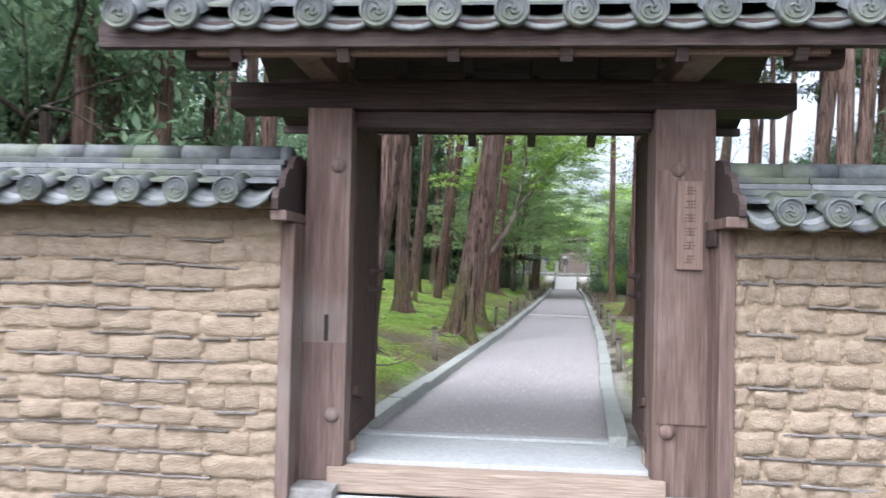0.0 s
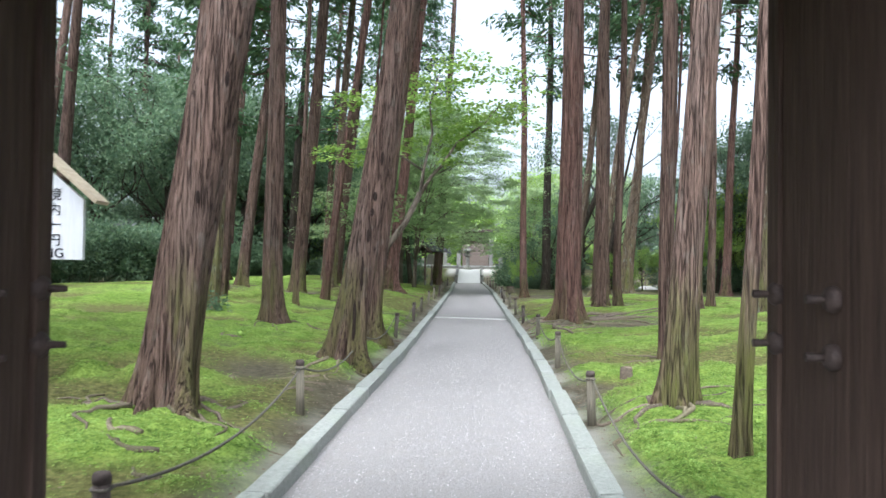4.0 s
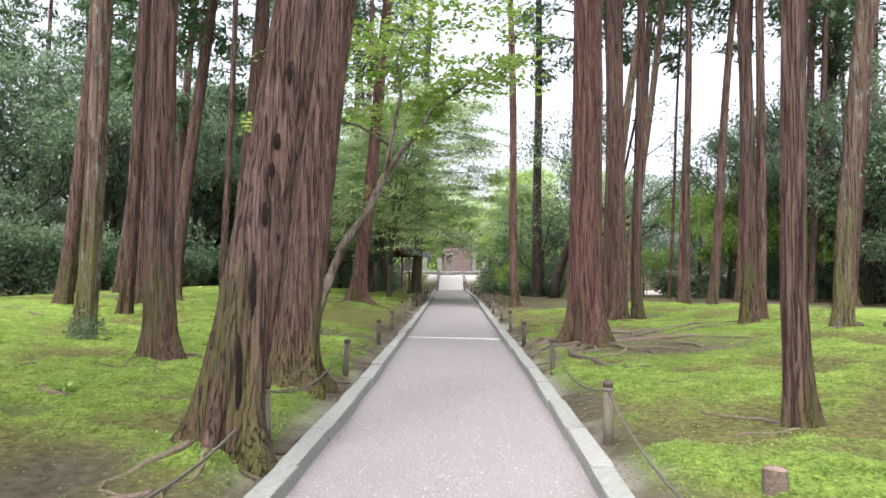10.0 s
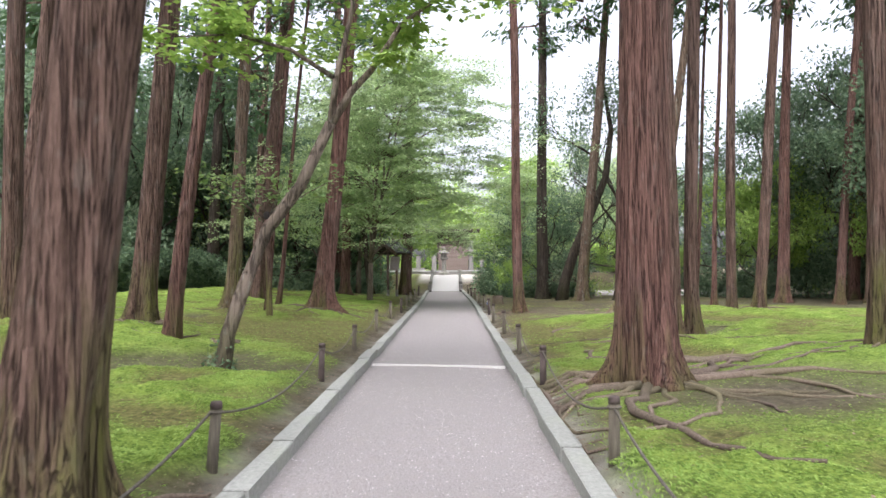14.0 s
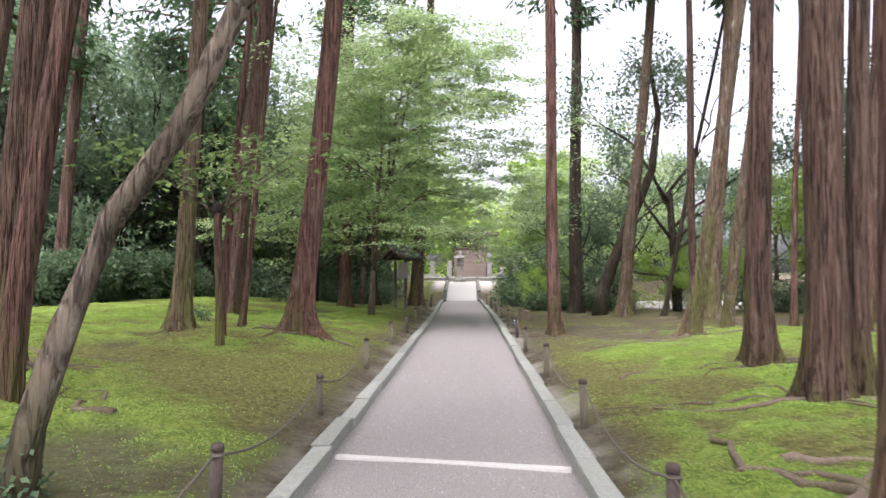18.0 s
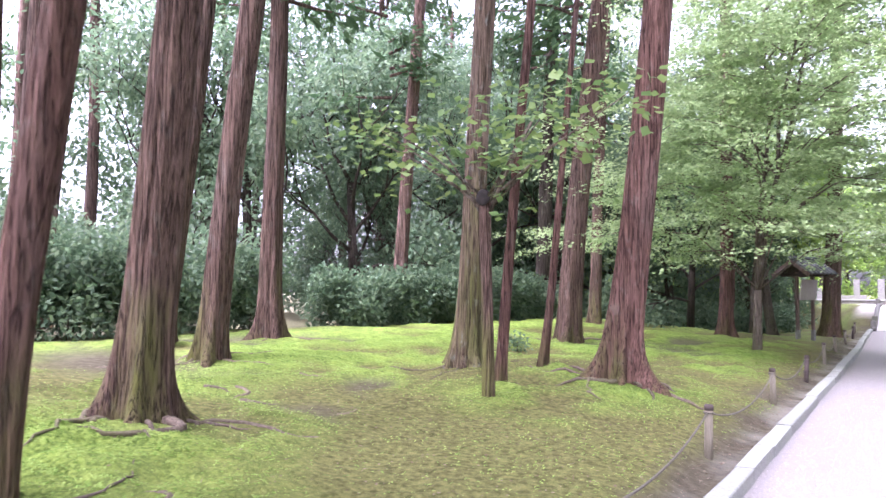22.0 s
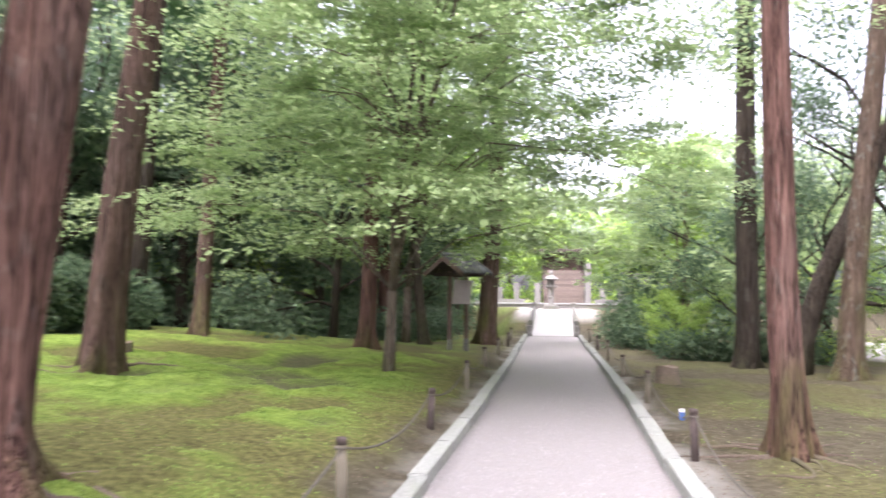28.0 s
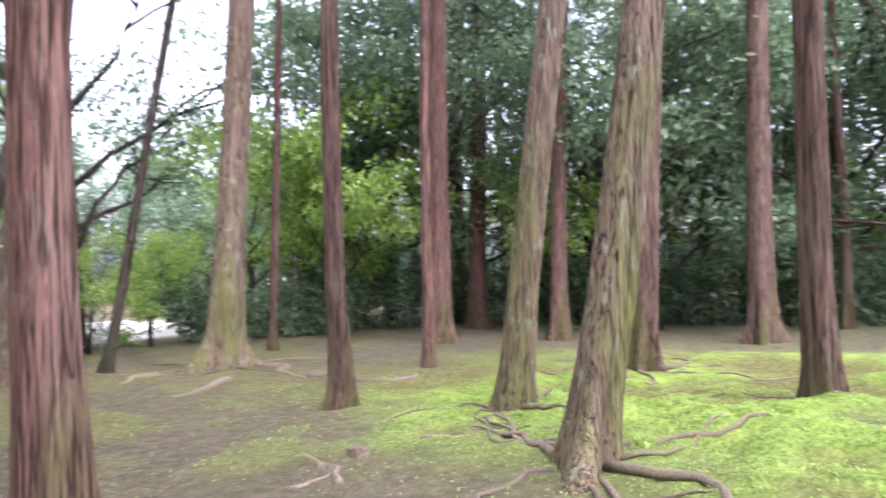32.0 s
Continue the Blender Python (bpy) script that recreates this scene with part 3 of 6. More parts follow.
def make_ground():
    xs = axis([(-600, -120, 80), (-120, -30, 8), (-30, -12, 1.0), (-12, -7.5, 0.25), (-7.5, -0.9, 0.06), (-0.9, 0.9, 0.3),
               (0.9, 7.5, 0.06), (7.5, 12, 0.25), (12, 30, 1.0), (30, 120, 8), (120, 600, 80)])
    ys = axis([(-400, -40, 60), (-40, 4, 4), (4, 4.7, 0.3), (4.7, 7, 0.1), (7, 36, 0.065), (36, 46, 0.25), (46, 62, 0.5), (62, 120, 6), (120, 900, 100)])
    gx, gy = np.meshgrid(xs, ys)
    z = height(gx, gy)
    moss, lush, sand_and_glint = moss_cover(gx, gy)
    off = smooth_step(1.1, 1.5, np.abs(gx)) * smooth_step(5, 6.5, gy)
    z = z + off * moss_relief(gx, gy, moss, lush)
    z = np.where((np.abs(gx - 0.07 - sway(gy)) < 0.98) & (gy > 5.3), -0.04 + 0 * z, z)
    z = np.where((np.abs(gx) < 1.02) & (gy > 57.5), COURT, z)
    n, k = len(ys), len(xs)
    co = np.stack([gx, gy, z], -1).reshape(-1, 3)
    idx = np.arange(n * k).reshape(n, k)
    q = np.stack([idx[:-1, :-1], idx[:-1, 1:], idx[1:, 1:], idx[1:, :-1]], -1).reshape(-1, 4)
    me = quads_mesh(co, q, MOSS, True)
    col = me.color_attributes.new("cover", "FLOAT_COLOR", "POINT")
    rgba = np.stack([moss, lush, sand_and_glint, np.ones_like(moss)], -1).reshape(-1)
    col.data.foreach_set("color", rgba.astype(np.float32))
    tagged(new("ground", me), "mossy forest ground with bare soil along the path", "ground", kind="structure")


def quads_mesh(co, quads, mat, smooth=False):
    me = bpy.data.meshes.new("mesh")
    me.vertices.add(len(co))
    me.vertices.foreach_set("co", np.asarray(co, np.float32).reshape(-1))
    w = quads.shape[1]
    me.loops.add(len(quads) * w)
    me.loops.foreach_set("vertex_index", quads.astype(np.int32).reshape(-1))
    me.polygons.add(len(quads))
    me.polygons.foreach_set("loop_start", np.arange(0, len(quads) * w, w, dtype=np.int32))
    me.polygons.foreach_set("loop_total", np.full(len(quads), w, np.int32))
    me.polygons.foreach_set("use_smooth", np.full(len(quads), smooth))
    me.materials.append(mat)
    me.update()
    me.validate()
    return me


make_ground()


def make_moss_tufts():
    """Fine moss shoots standing up from the cushions."""
    rs = np.random.RandomState(8)
    n = 900000
    side = rs.rand(n) < 0.52
    d = 1.22 + 6.3 * rs.rand(n) ** 1.35
    x = np.where(side, -d, d)
    y = 6.3 + 29.5 * rs.rand(n)
    moss, lush, _ = moss_cover(x, y)
    crown = cushions(x + 0.25 * (fbm(x, y, 0.5, 14) - 0.5), y + 0.25 * (fbm(x, y, 0.5, 15) - 0.5), 0.42, 3)
    keep = rs.rand(n) < moss * (0.06 + 0.94 * lush) * (0.25 + 0.75 * crown) * smooth_step(1.15, 1.9, d + 0.5 * fbm(x, y, 0.4, 31))
    x, y, lush, moss = x[keep], y[keep], lush[keep], moss[keep]
    n = len(x)
    z = height(x, y) + moss_relief(x, y, moss, lush) - 0.008
    ang = fbm(x, y, 0.8, 21) * 9 + rs.randn(n) * 0.8
    ln = 0.018 + 0.034 * rs.rand(n)
    w = 0.0035 + 0.0045 * rs.rand(n)
    rise = 0.15 + 0.5 * rs.rand(n)
    dx, dy = np.cos(ang), np.sin(ang)
    p = np.stack([x, y, z], -1)
    sidev = np.stack([-dy, dx, 0 * dx], -1) * w[:, None]
    mid = p + np.stack([dx * ln * 0.5, dy * ln * 0.5, rise * ln * 0.8], -1)
    tip = p + np.stack([dx * ln, dy * ln, rise * ln * 0.7], -1)
    co = np.stack([p, mid - sidev, tip, mid + sidev], 1).reshape(-1, 3)
    me = quads_mesh(co, np.arange(4 * n).reshape(-1, 4), TUFT)
    tagged(new("moss_tufts", me), "fine yellow-green moss shoots covering the ground", "moss", kind="stuff")


make_moss_tufts()


# ---- leaves and trees ----
def leaf_quads(base, along, normal, length, width, fold=0.0):
    """Pointed four-cornered leaves from their foot, direction, upper side and size."""
    along = along / np.linalg.norm(along, axis=1)[:, None]
    side = np.cross(normal, along)
    side /= np.linalg.norm(side, axis=1)[:, None] + 1e-9
    up = np.cross(along, side)
    L, W = length[:, None], width[:, None]
    mid = base + along * L * 0.45 + up * W * fold
    co = np.stack([base, mid + side * W, base + along * L, mid - side * W], 1).reshape(-1, 3)
    return co


def leaves_mesh(co, mat):
    n = len(co) // 4
    return quads_mesh(co, np.arange(4 * n).reshape(-1, 4), mat)


def leaves_and_limbs(co, limb, leaf_mat, bark):
    """One crown mesh of leaves and the limbs that carry them."""
    n = len(co) // 4
    lv, lf = limb
    quads = [f for f in lf if len(f) == 4]
    allco = np.concatenate([co, np.array([tuple(v) for v in lv])])
    q = np.concatenate([np.arange(4 * n).reshape(-1, 4), np.array(quads) + 4 * n])
    me = quads_mesh(allco, q, leaf_mat)
    me.materials.append(bark)
    me.polygons.foreach_set("material_index", np.r_[np.zeros(n, np.int32), np.ones(len(quads), np.int32)])
    return me


def cloud_leaves(rs, centres, radii, count, length, width, droop=0.2, flat=1.0):
    """Leaves in clumps round the given centres, denser towards each clump's outside."""
    k = rs.choice(len(centres), count, p=radii ** 2 / (radii ** 2).sum())
    d = rs.randn(count, 3)
    d /= np.linalg.norm(d, axis=1)[:, None]
    r = rs.rand(count) ** 0.45
    pos = centres[k] + d * (radii[k] * r)[:, None] * np.array([1, 1, flat])
    along = d * 0.8 + rs.randn(count, 3) * 0.7
    along[:, 2] -= droop
    nor = rs.randn(count, 3) * 0.55
    nor[:, 2] += 1.0
    return leaf_quads(pos, along, nor, length * (0.7 + 0.6 * rs.rand(count)), width * (0.7 + 0.6 * rs.rand(count)), 0.15)


def cedar_crown(seed, bottom, top, spread, boughs, per):
    """Boughs with hanging needle sprays; returns leaf mesh and bough tubes. Heights are above the tree's foot."""
    rs = np.random.RandomState(seed)
    tubes, co = [], []
    for i in range(boughs):
        f = (i + rs.rand()) / boughs
        z = bottom + (top - bottom) * f
        reach = spread * (1 - 0.75 * f) * (0.55 + 0.6 * rs.rand()) * (0.55 if f < 0.12 else 1)
        a = rs.rand() * 6.283
        dx, dy = math.cos(a), math.sin(a)
        rise = 0.25 - 0.5 * rs.rand()
        pts = [(0, 0, z), (dx * reach * 0.5, dy * reach * 0.5, z + rise * reach * 0.5), (dx * reach, dy * reach, z + rise * reach * 0.3)]
        tubes.append(tube(pts, [0.045, 0.03, 0.008], 5))
        s = 0.3 + 0.7 * rs.rand(per) ** 0.7
        c = np.stack([dx * reach * s, dy * reach * s, z + rise * reach * (s - 0.7 * s * s)], -1)
        c += rs.randn(per, 3) * np.array([0.22, 0.22, 0.12]) * (0.5 + s[:, None])
        al = np.stack([dx * 0.6 + rs.randn(per) * 0.5, dy * 0.6 + rs.randn(per) * 0.5, -0.45 + rs.randn(per) * 0.35], -1)
        nor = rs.randn(per, 3) * 0.4 + np.array([0, 0, 1])
        co.append(leaf_quads(c, al, nor, 0.29 * (0.6 + 0.8 * rs.rand(per)), 0.05 * (0.6 + 0.8 * rs.rand(per)), 0.1))
    return leaves_and_limbs(np.concatenate(co), join(*tubes), CEDAR_LEAF, CEDAR_BARK)


CEDAR_CROWNS = [cedar_crown(31 + i, 5.6 + 0.9 * (i % 3), 17 + i, 2.5, 42, 80) for i in range(4)]
HIGH_CROWNS = [cedar_crown(51 + i, 9.6 + 0.8 * (i % 2), 17 + i, 2.0, 26, 70) for i in range(2)]


def ring_noise(th, z, cells, seed):
    """Smooth noise round a trunk, closed on itself after a full turn."""
    u, v = th / (2 * math.pi) * cells, np.asarray(z, float) + seed * 7.7
    i, j = np.floor(u).astype(int), np.floor(v).astype(int)
    a, b = u - i, v - j
    a, b = a * a * (3 - 2 * a), b * b * (3 - 2 * b)
    g = lambda p, q: LATTICE[(p % cells + seed * 13) % 256, q % 256]
    return (g(i, j) * (1 - a) + g(i + 1, j) * a) * (1 - b) + (g(i, j + 1) * (1 - a) + g(i + 1, j + 1) * a) * b


def trunk_mesh(seed, r, lean, tall, mat, flare=0.9, segments=64, bend=None, ridges=1.1):
    """A tapered trunk with a flared, buttressed foot, long ridges and cracks in the bark. Foot at the origin."""
    rs = np.random.RandomState(seed)
    zs = np.concatenate([np.linspace(-0.12, 1.1, 18), np.linspace(1.2, 5.0, 26), np.linspace(5.4, tall, 14)]) if segments > 60 else np.concatenate([np.linspace(-0.12, 0.9, 8), np.linspace(1.2, tall, 16)])
    th = np.linspace(0, 2 * math.pi, segments, endpoint=False)
    lobes = sum((0.35 + 0.65 * rs.rand()) * np.cos(k * th + rs.rand() * 6.28) for k in (2, 3, 5, 7))
    lobes = np.maximum(lobes, -0.9) * 0.9
    co = []
    wob = rs.rand(2) * 6.28
    cells = int(max(12, 60 * r))
    for z in zs:
        zz = max(z, 0)
        fl = flare * (0.8 * math.exp(-zz / 0.2) + 0.22 * math.exp(-zz / 0.7))
        taper = 1 - 0.55 * zz / tall
        ridge = (ring_noise(th, z * 0.35, cells, seed % 40) - 0.5) * 0.12
        fine = (ring_noise(th, z * 0.9, cells * 3, seed % 37 + 3) - 0.5) * 0.07
        groove = -0.05 * np.clip(1 - np.abs(ring_noise(th, z * 0.28, cells, seed % 31 + 11) - 0.5) / 0.06, 0, 1)
        rad = r * (taper + fl * (0.62 + 0.60 * lobes) + 0.05 * lobes * math.exp(-zz / 2.2) + (ridge + fine + groove) * ridges)
        cx = lean[0] * zz + 0.03 * math.sin(z * 0.6 + wob[0]) * min(1, zz)
        cy = lean[1] * zz + 0.03 * math.sin(z * 0.5 + wob[1]) * min(1, zz)
        if bend:
            cx += bend[0] * zz * zz
            cy += bend[1] * zz * zz
        co.append(np.stack([cx + rad * np.cos(th), cy + rad * np.sin(th), np.full_like(th, z)], -1))
    co = np.concatenate(co)
    n, k = len(zs), segments
    i = np.arange(n * k).reshape(n, k)
    q = np.stack([i[:-1], np.roll(i, -1, 1)[:-1], np.roll(i, -1, 1)[1:], i[1:]], -1).reshape(-1, 4)
    return quads_mesh(co, q, mat, True)


def root_mesh(rs, angle, start, length, r0):
    """A root that snakes over the ground; in the tree's own frame, ground given by the caller."""
    pts, rad = [], []
    a = angle
    x, y = math.cos(a) * start, math.sin(a) * start
    k = 12
    for i in range(k):
        f = i / (k - 1)
        pts.append([x, y, f])
        rad.append(r0 * (1 - 0.75 * f))
        a += rs.randn() * 0.42
        x, y = x + math.cos(a) * length / k, y + math.sin(a) * length / k
    return pts, rad


CEDAR_LABEL = "tall straight cedar with reddish stringy bark and a flared foot"


def cedar(x, y, r, dx=0.0, dy=0.0, roots=0, mat=None, label=CEDAR_LABEL, tall=17.0, crown=True, flare=0.62, bend=None, category="tree", reach=1.1, scars=(), thick=1.0):
    seed = int(abs(x * 131 + y * 37)) + 1
    rs = np.random.RandomState(seed)
    z = ground_z(x, y)
    tree = thing("cedar_tree", label, category, pose(x, y, z), "cedars beside the path")
    near = abs(x) < 6.2 and 8 < y < 34
    part("trunk", trunk_mesh(seed, r, (dx, dy), tall, mat or CEDAR_BARK, flare, (120 if r > 0.12 else 72) if near else 40, bend=bend), None, tree)
    for h, a, wide, high in scars:
        rr = r * (1.06 - 0.5 * h / tall + 0.16 * flare * math.exp(-h / 0.7))
        bm = bmesh.new()
        bmesh.ops.create_icosphere(bm, subdivisions=3, radius=1.0)
        for v in bm.verts:
            v.co *= 0.72 + 0.5 * rs.rand()
        o = part("knot_scar", bm, CUT_BARK, tree, "dark torn scar in the bark", True)
        o.matrix_basis = Matrix.Translation((dx * h + math.cos(a) * rr, dy * h + math.sin(a) * rr, h)) @ pose(0, 0, 0, 0, math.degrees(dx), math.degrees(a)) @ Matrix.Diagonal((0.014, 0.6 * wide, 0.8 * high, 1))
    for i in range(roots):
        pts, rad = root_mesh(rs, 6.28 * (i + rs.rand() * 0.8) / roots, r * 1.35, reach * (0.6 + 0.8 * rs.rand()), (0.014 + 0.016 * rs.rand() ** 2) * thick)
        r0 = rad[0]
        for p in pts:
            f = p[2]
            p[0] = min(x + p[0], -1.1) - x if x < 0 else max(x + p[0], 1.16) - x
            p[2] = surface_z(x + p[0], y + p[1]) - z + 0.55 * r0 * (1 - 0.75 * f) + 0.007 * math.sin(f * 11 + i) * thick - 0.004
        part("root", mesh_from(*tube(pts, rad, 7), ROOT), None, tree)
    if crown:
        m = Matrix.Translation((dx * 2.0, dy * 2.0, 0)) @ pose(0, 0, 0, -math.degrees(dy) * 0.8, math.degrees(dx) * 0.8, rs.rand() * 360)
        o = part("crown", HIGH_CROWNS[seed % 2] if x > -5 and y > 8 else CEDAR_CROWNS[seed % 4], None, tree)
        o.matrix_basis = m
    return tree


# beside the path, on the left hand from the gate
cedar(-2.25, 9.5, 0.205, 0.150, 0.02, 9, flare=1.1, thick=1.4, scars=((1.7, -1.3, 0.022, 0.06), (2.6, -1.0, 0.025, 0.07)))
cedar(-1.42, 12.75, 0.19, 0.140, 0.02, 9, flare=1.0, thick=1.3, scars=((0.55, -1.25, 0.035, 0.32), (1.12, -1.22, 0.030, 0.26), (1.58, -1.2, 0.038, 0.09), (1.86, -1.18, 0.034, 0.06), (2.05, -1.16, 0.040, 0.07), (2.5, -1.1, 0.030, 0.09)))
cedar(-1.62, 15.4, 0.20, 0.132, 0.0, 7, flare=1.15, thick=1.3)
cedar(-3.2, 16.2, 0.16, -0.014, 0.0, 4, flare=0.9)
cedar(-4.84, 17.6, 0.14, 0.052, 0.0, 2, PALE_BARK, "pale mossy cedar leaning slightly over the moss")
cedar(-5.74, 20.8, 0.12, 0.058, 0.0, 0)
cedar(-7.3, 21.6, 0.14, 0.11, 0.0, 0)
cedar(-3.88, 20.4, 0.06, 0.03, 0.0, 0, tall=13)
cedar(-4.65, 23.7, 0.18, 0.07, 0.03, 7, flare=1.45, reach=1.0, thick=1.5)
cedar(-3.6, 22.15, 0.105, 0.12, 0.05, 2, RED_BARK)
cedar(-6.6, 23.4, 0.15, 0.03, 0.0, 0)
cedar(-7.0, 26.3, 0.17, 0.10, 0.05, 5, flare=0.95)
cedar(-8.4, 28.7, 0.17, 0.0, 0.0, 4, flare=1.0)
cedar(-8.56, 26.8, 0.165, 0.08, 0.05, 0)
cedar(-4.65, 28.4, 0.155, 0.055, 0.03, 4, PALE_BARK, "cedar with a mossy olive foot", flare=0.9)
cedar(-3.6, 27.4, 0.06, 0.07, 0.045, 0, RED_BARK, "slender young cypress with smooth red-brown bark", 12)
cedar(-3.65, 28.6, 0.046, 0.09, 0.05, 0, RED_BARK, "slender young cypress with smooth red-brown bark", 12)
cedar(-2.68, 28.6, 0.19, 0.10, 0.03, 8, RED_BARK, "large red-barked cedar with a wide buttressed foot", flare=1.75, reach=0.8, thick=1.6)
cedar(-5.5, 33.8, 0.23, 0.09, 0.03, 3)
cedar(-9.0, 40.0, 0.22, 0.06, 0.0, 0, DARK_BARK)
cedar(-7.1, 39.4, 0.16, 0.05, 0.0, 0)
cedar(-10.4, 34.8, 0.18, 0.06, 0.03, 0)
cedar(-1.95, 46.3, 0.26, 0.05, 0.0, 0, CEDAR_BARK, "thick dark cedar behind the notice shelter", flare=0.7)
cedar(-3.9, 40.5, 0.17, 0.02, 0.0, 0, RED_BARK)
cedar(-3.2, 43.5, 0.13, -0.12, 0.0, 0, DARK_BARK)
cedar(-5.2, 47.5, 0.22, 0.0, 0.0, 0, RED_BARK)
cedar(-15.1, 28.6, 0.19, 0.08, 0.05, 0, crown=False)
# behind the wall, left of the gate
cedar(-5.9, 9.0, 0.16, 0.0)
cedar(-6.3, 10.0, 0.14, 0.02)
cedar(-5.16, 9.5, 0.14, 0.02)
cedar(-5.8, 12.0, 0.10, 0.01)
cedar(-4.7, 11.2, 0.10, 0.02)
cedar(-3.78, 10.0, 0.13, 0.02)
# on the right hand
cedar(1.77, 8.57, 0.05, 0.042, 0, 0, tall=12, flare=0.5)
cedar(1.8, 10.1, 0.118, 0.062, 0, 9, flare=1.0)
cedar(2.58, 13.3, 0.095, -0.012, 0, 2, flare=0.6)
cedar(4.53, 14.5, 0.145, 0.10, 0, 5, flare=0.9)
cedar(4.1, 11.3, 0.12, 0.03, 0)
cedar(4.55, 12.1, 0.12, 0.05, 0)
cedar(6.1, 19.4, 0.15, 0.075, 0, 2, PALE_BARK, "pale grey cedar streaked with lichen")
cedar(5.1, 20.5, 0.125, -0.01, 0, 2)
cedar(5.75, 21.6, 0.09, 0.01, 0, 0)
cedar(2.14, 19.2, 0.25, -0.003, 0, 30, RED_BARK, "massive red-barked cedar ringed by bare spreading roots", flare=0.75, reach=2.4, thick=1.9)
cedar(3.4, 23.0, 0.175, 0.01, 0, 8, flare=0.9, reach=1.5)
cedar(3.9, 23.3, 0.10, 0.014, 0, 0)
cedar(3.75, 25.3, 0.155, 0.012, 0, 7, flare=0.9, reach=1.4)
cedar(2.1, 32.3, 0.138, -0.012, 0, 9, RED_BARK, "red-barked cedar standing on bare soil beside the path", flare=0.75)
cedar(3.75, 40.7, 0.22, 0.012, 0, 0, DARK_BARK, "tall dark cedar at the pond's edge")
cedar(4.6, 31.0, 0.155, 0.135, -0.105, 9, PALE_BARK, "leaning cedar with green moss and white lichen on its bark", reach=1.7, flare=1.3, thick=1.5, scars=((0.75, -2.6, 0.016, 0.05), (1.3, -2.5, 0.014, 0.06)))
cedar(5.7, 32.1, 0.13, 0.11, -0.08, 6, PALE_BARK, "leaning cedar with green moss and white lichen on its bark")
cedar(7.1, 37.4, 0.215, 0.08, 0, 10, PALE_BARK, "thick pale cedar leaning beyond the path", reach=1.9, flare=0.9)
cedar(5.6, 33.85, 0.095, -0.012, 0, 1)
cedar(8.3, 34.8, 0.075, 0.04, 0, 0, RED_BARK)
cedar(8.5, 32.0, 0.15, 0.06, -0.05, 8, flare=1.0, reach=1.5)
cedar(7.03, 30.0, 0.125, 0.014, 0, 2)
cedar(11.2, 36.6, 0.185, 0.04, 0, 0, RED_BARK)
cedar(12.1, 34.7, 0.14, 0.08, 0, 0, RED_BARK)
cedar(9.0, 38.5, 0.07, 0.05, 0, 0, RED_BARK)
cedar(12.7, 31.5, 0.21, 0.08, 0, 2)
cedar(13.3, 35.2, 0.14, 0.06, 0, 0)
cedar(14.1, 37.6, 0.2, 0.05, 0, 0, RED_BARK)
cedar(15.3, 30.6, 0.09, 0.0, 0, 0)


# ---- broadleaf trees, maples, shrubs, hedges ----
def limbs(rs, start, direction, length, r, depth, out, tips):
    """Branching limbs; collects tubes and the tips where foliage sits."""
    pts, rad = [Vector(start)], [r]
    d = Vector(direction).normalized()
    k = 5
    for i in range(k):
        d = (d + Vector(rs.randn(3) * 0.16) + Vector((0, 0, 0.04))).normalized()
        pts.append(pts[-1] + d * length / k)
        rad.append(r * (1 - 0.55 * (i + 1) / k))
    out.append(tube(pts, rad, 6 if depth > 1 else 4))
    if depth == 0:
        tips.append((pts[-1], length))
        tips.append((pts[-3], length * 0.8))
        return
    for i in range(3 if depth > 1 else 2 + int(rs.rand() > 0.4)):
        a = rs.rand() * 6.28
        nd = (d + Vector((math.cos(a), math.sin(a), 0.2 * rs.randn())) * (0.65 + 0.3 * rs.rand())).normalized()
        limbs(rs, pts[-1 - (i % 2)], nd, length * (0.6 + 0.2 * rs.rand()), r * 0.5, depth - 1, out, tips)


def broadleaf(seed, tall, leaves, size, mat, clump=0.75):
    """Prototype of a bushy tree: trunk with limbs, and a crown of leaf clumps with gaps."""
    rs = np.random.RandomState(seed)
    out, tips = [], []
    lean = rs.randn(2) * 0.08
    out.append(tube([(0, 0, -0.1), (lean[0], lean[1], tall * 0.2), (lean[0] * 2, lean[1] * 2, tall * 0.36)], [tall * 0.016, tall * 0.012, tall * 0.010], 8))
    for i in range(8):
        a = 6.28 * (i * 0.382 + rs.rand() * 0.1)
        f = i / 7
        limbs(rs, (lean[0] * (0.5 + 1.5 * f), lean[1] * (0.5 + 1.5 * f), tall * (0.10 + 0.26 * f)), (math.cos(a), math.sin(a), 0.55 + 0.8 * f), tall * (0.17 + 0.07 * f), tall * 0.006, 2, out, tips)
    c = np.array([t[0] for t in tips])
    rad = np.array([clump * (0.5 + 0.7 * rs.rand()) for _ in tips]) * tall / 7
    co = cloud_leaves(rs, c, rad, leaves, size, size * 0.24, 0.25, 0.6)
    return leaves_mesh(co, mat), mesh_from(*join(*out), DARK_BARK)


EVERGREENS = [broadleaf(60 + i, 7.0, 4800, 0.165, BROAD_LEAF, 0.6) for i in range(3)]
TALL = [broadleaf(80 + i, 13.0, 7500, 0.25, BROAD_LEAF, 0.62) for i in range(3)]
AIRY = [broadleaf(85 + i, 13.0, 6000, 0.18, BROAD_LEAF, 0.50) for i in range(2)]
GREEN = [broadleaf(88 + i, 12.0, 7000, 0.20, MAPLE_LEAF, 0.62) for i in range(2)]
YOUNG = [broadleaf(70 + i, 5.5, 5500, 0.13, BRIGHT_LEAF, 0.6) for i in range(2)]


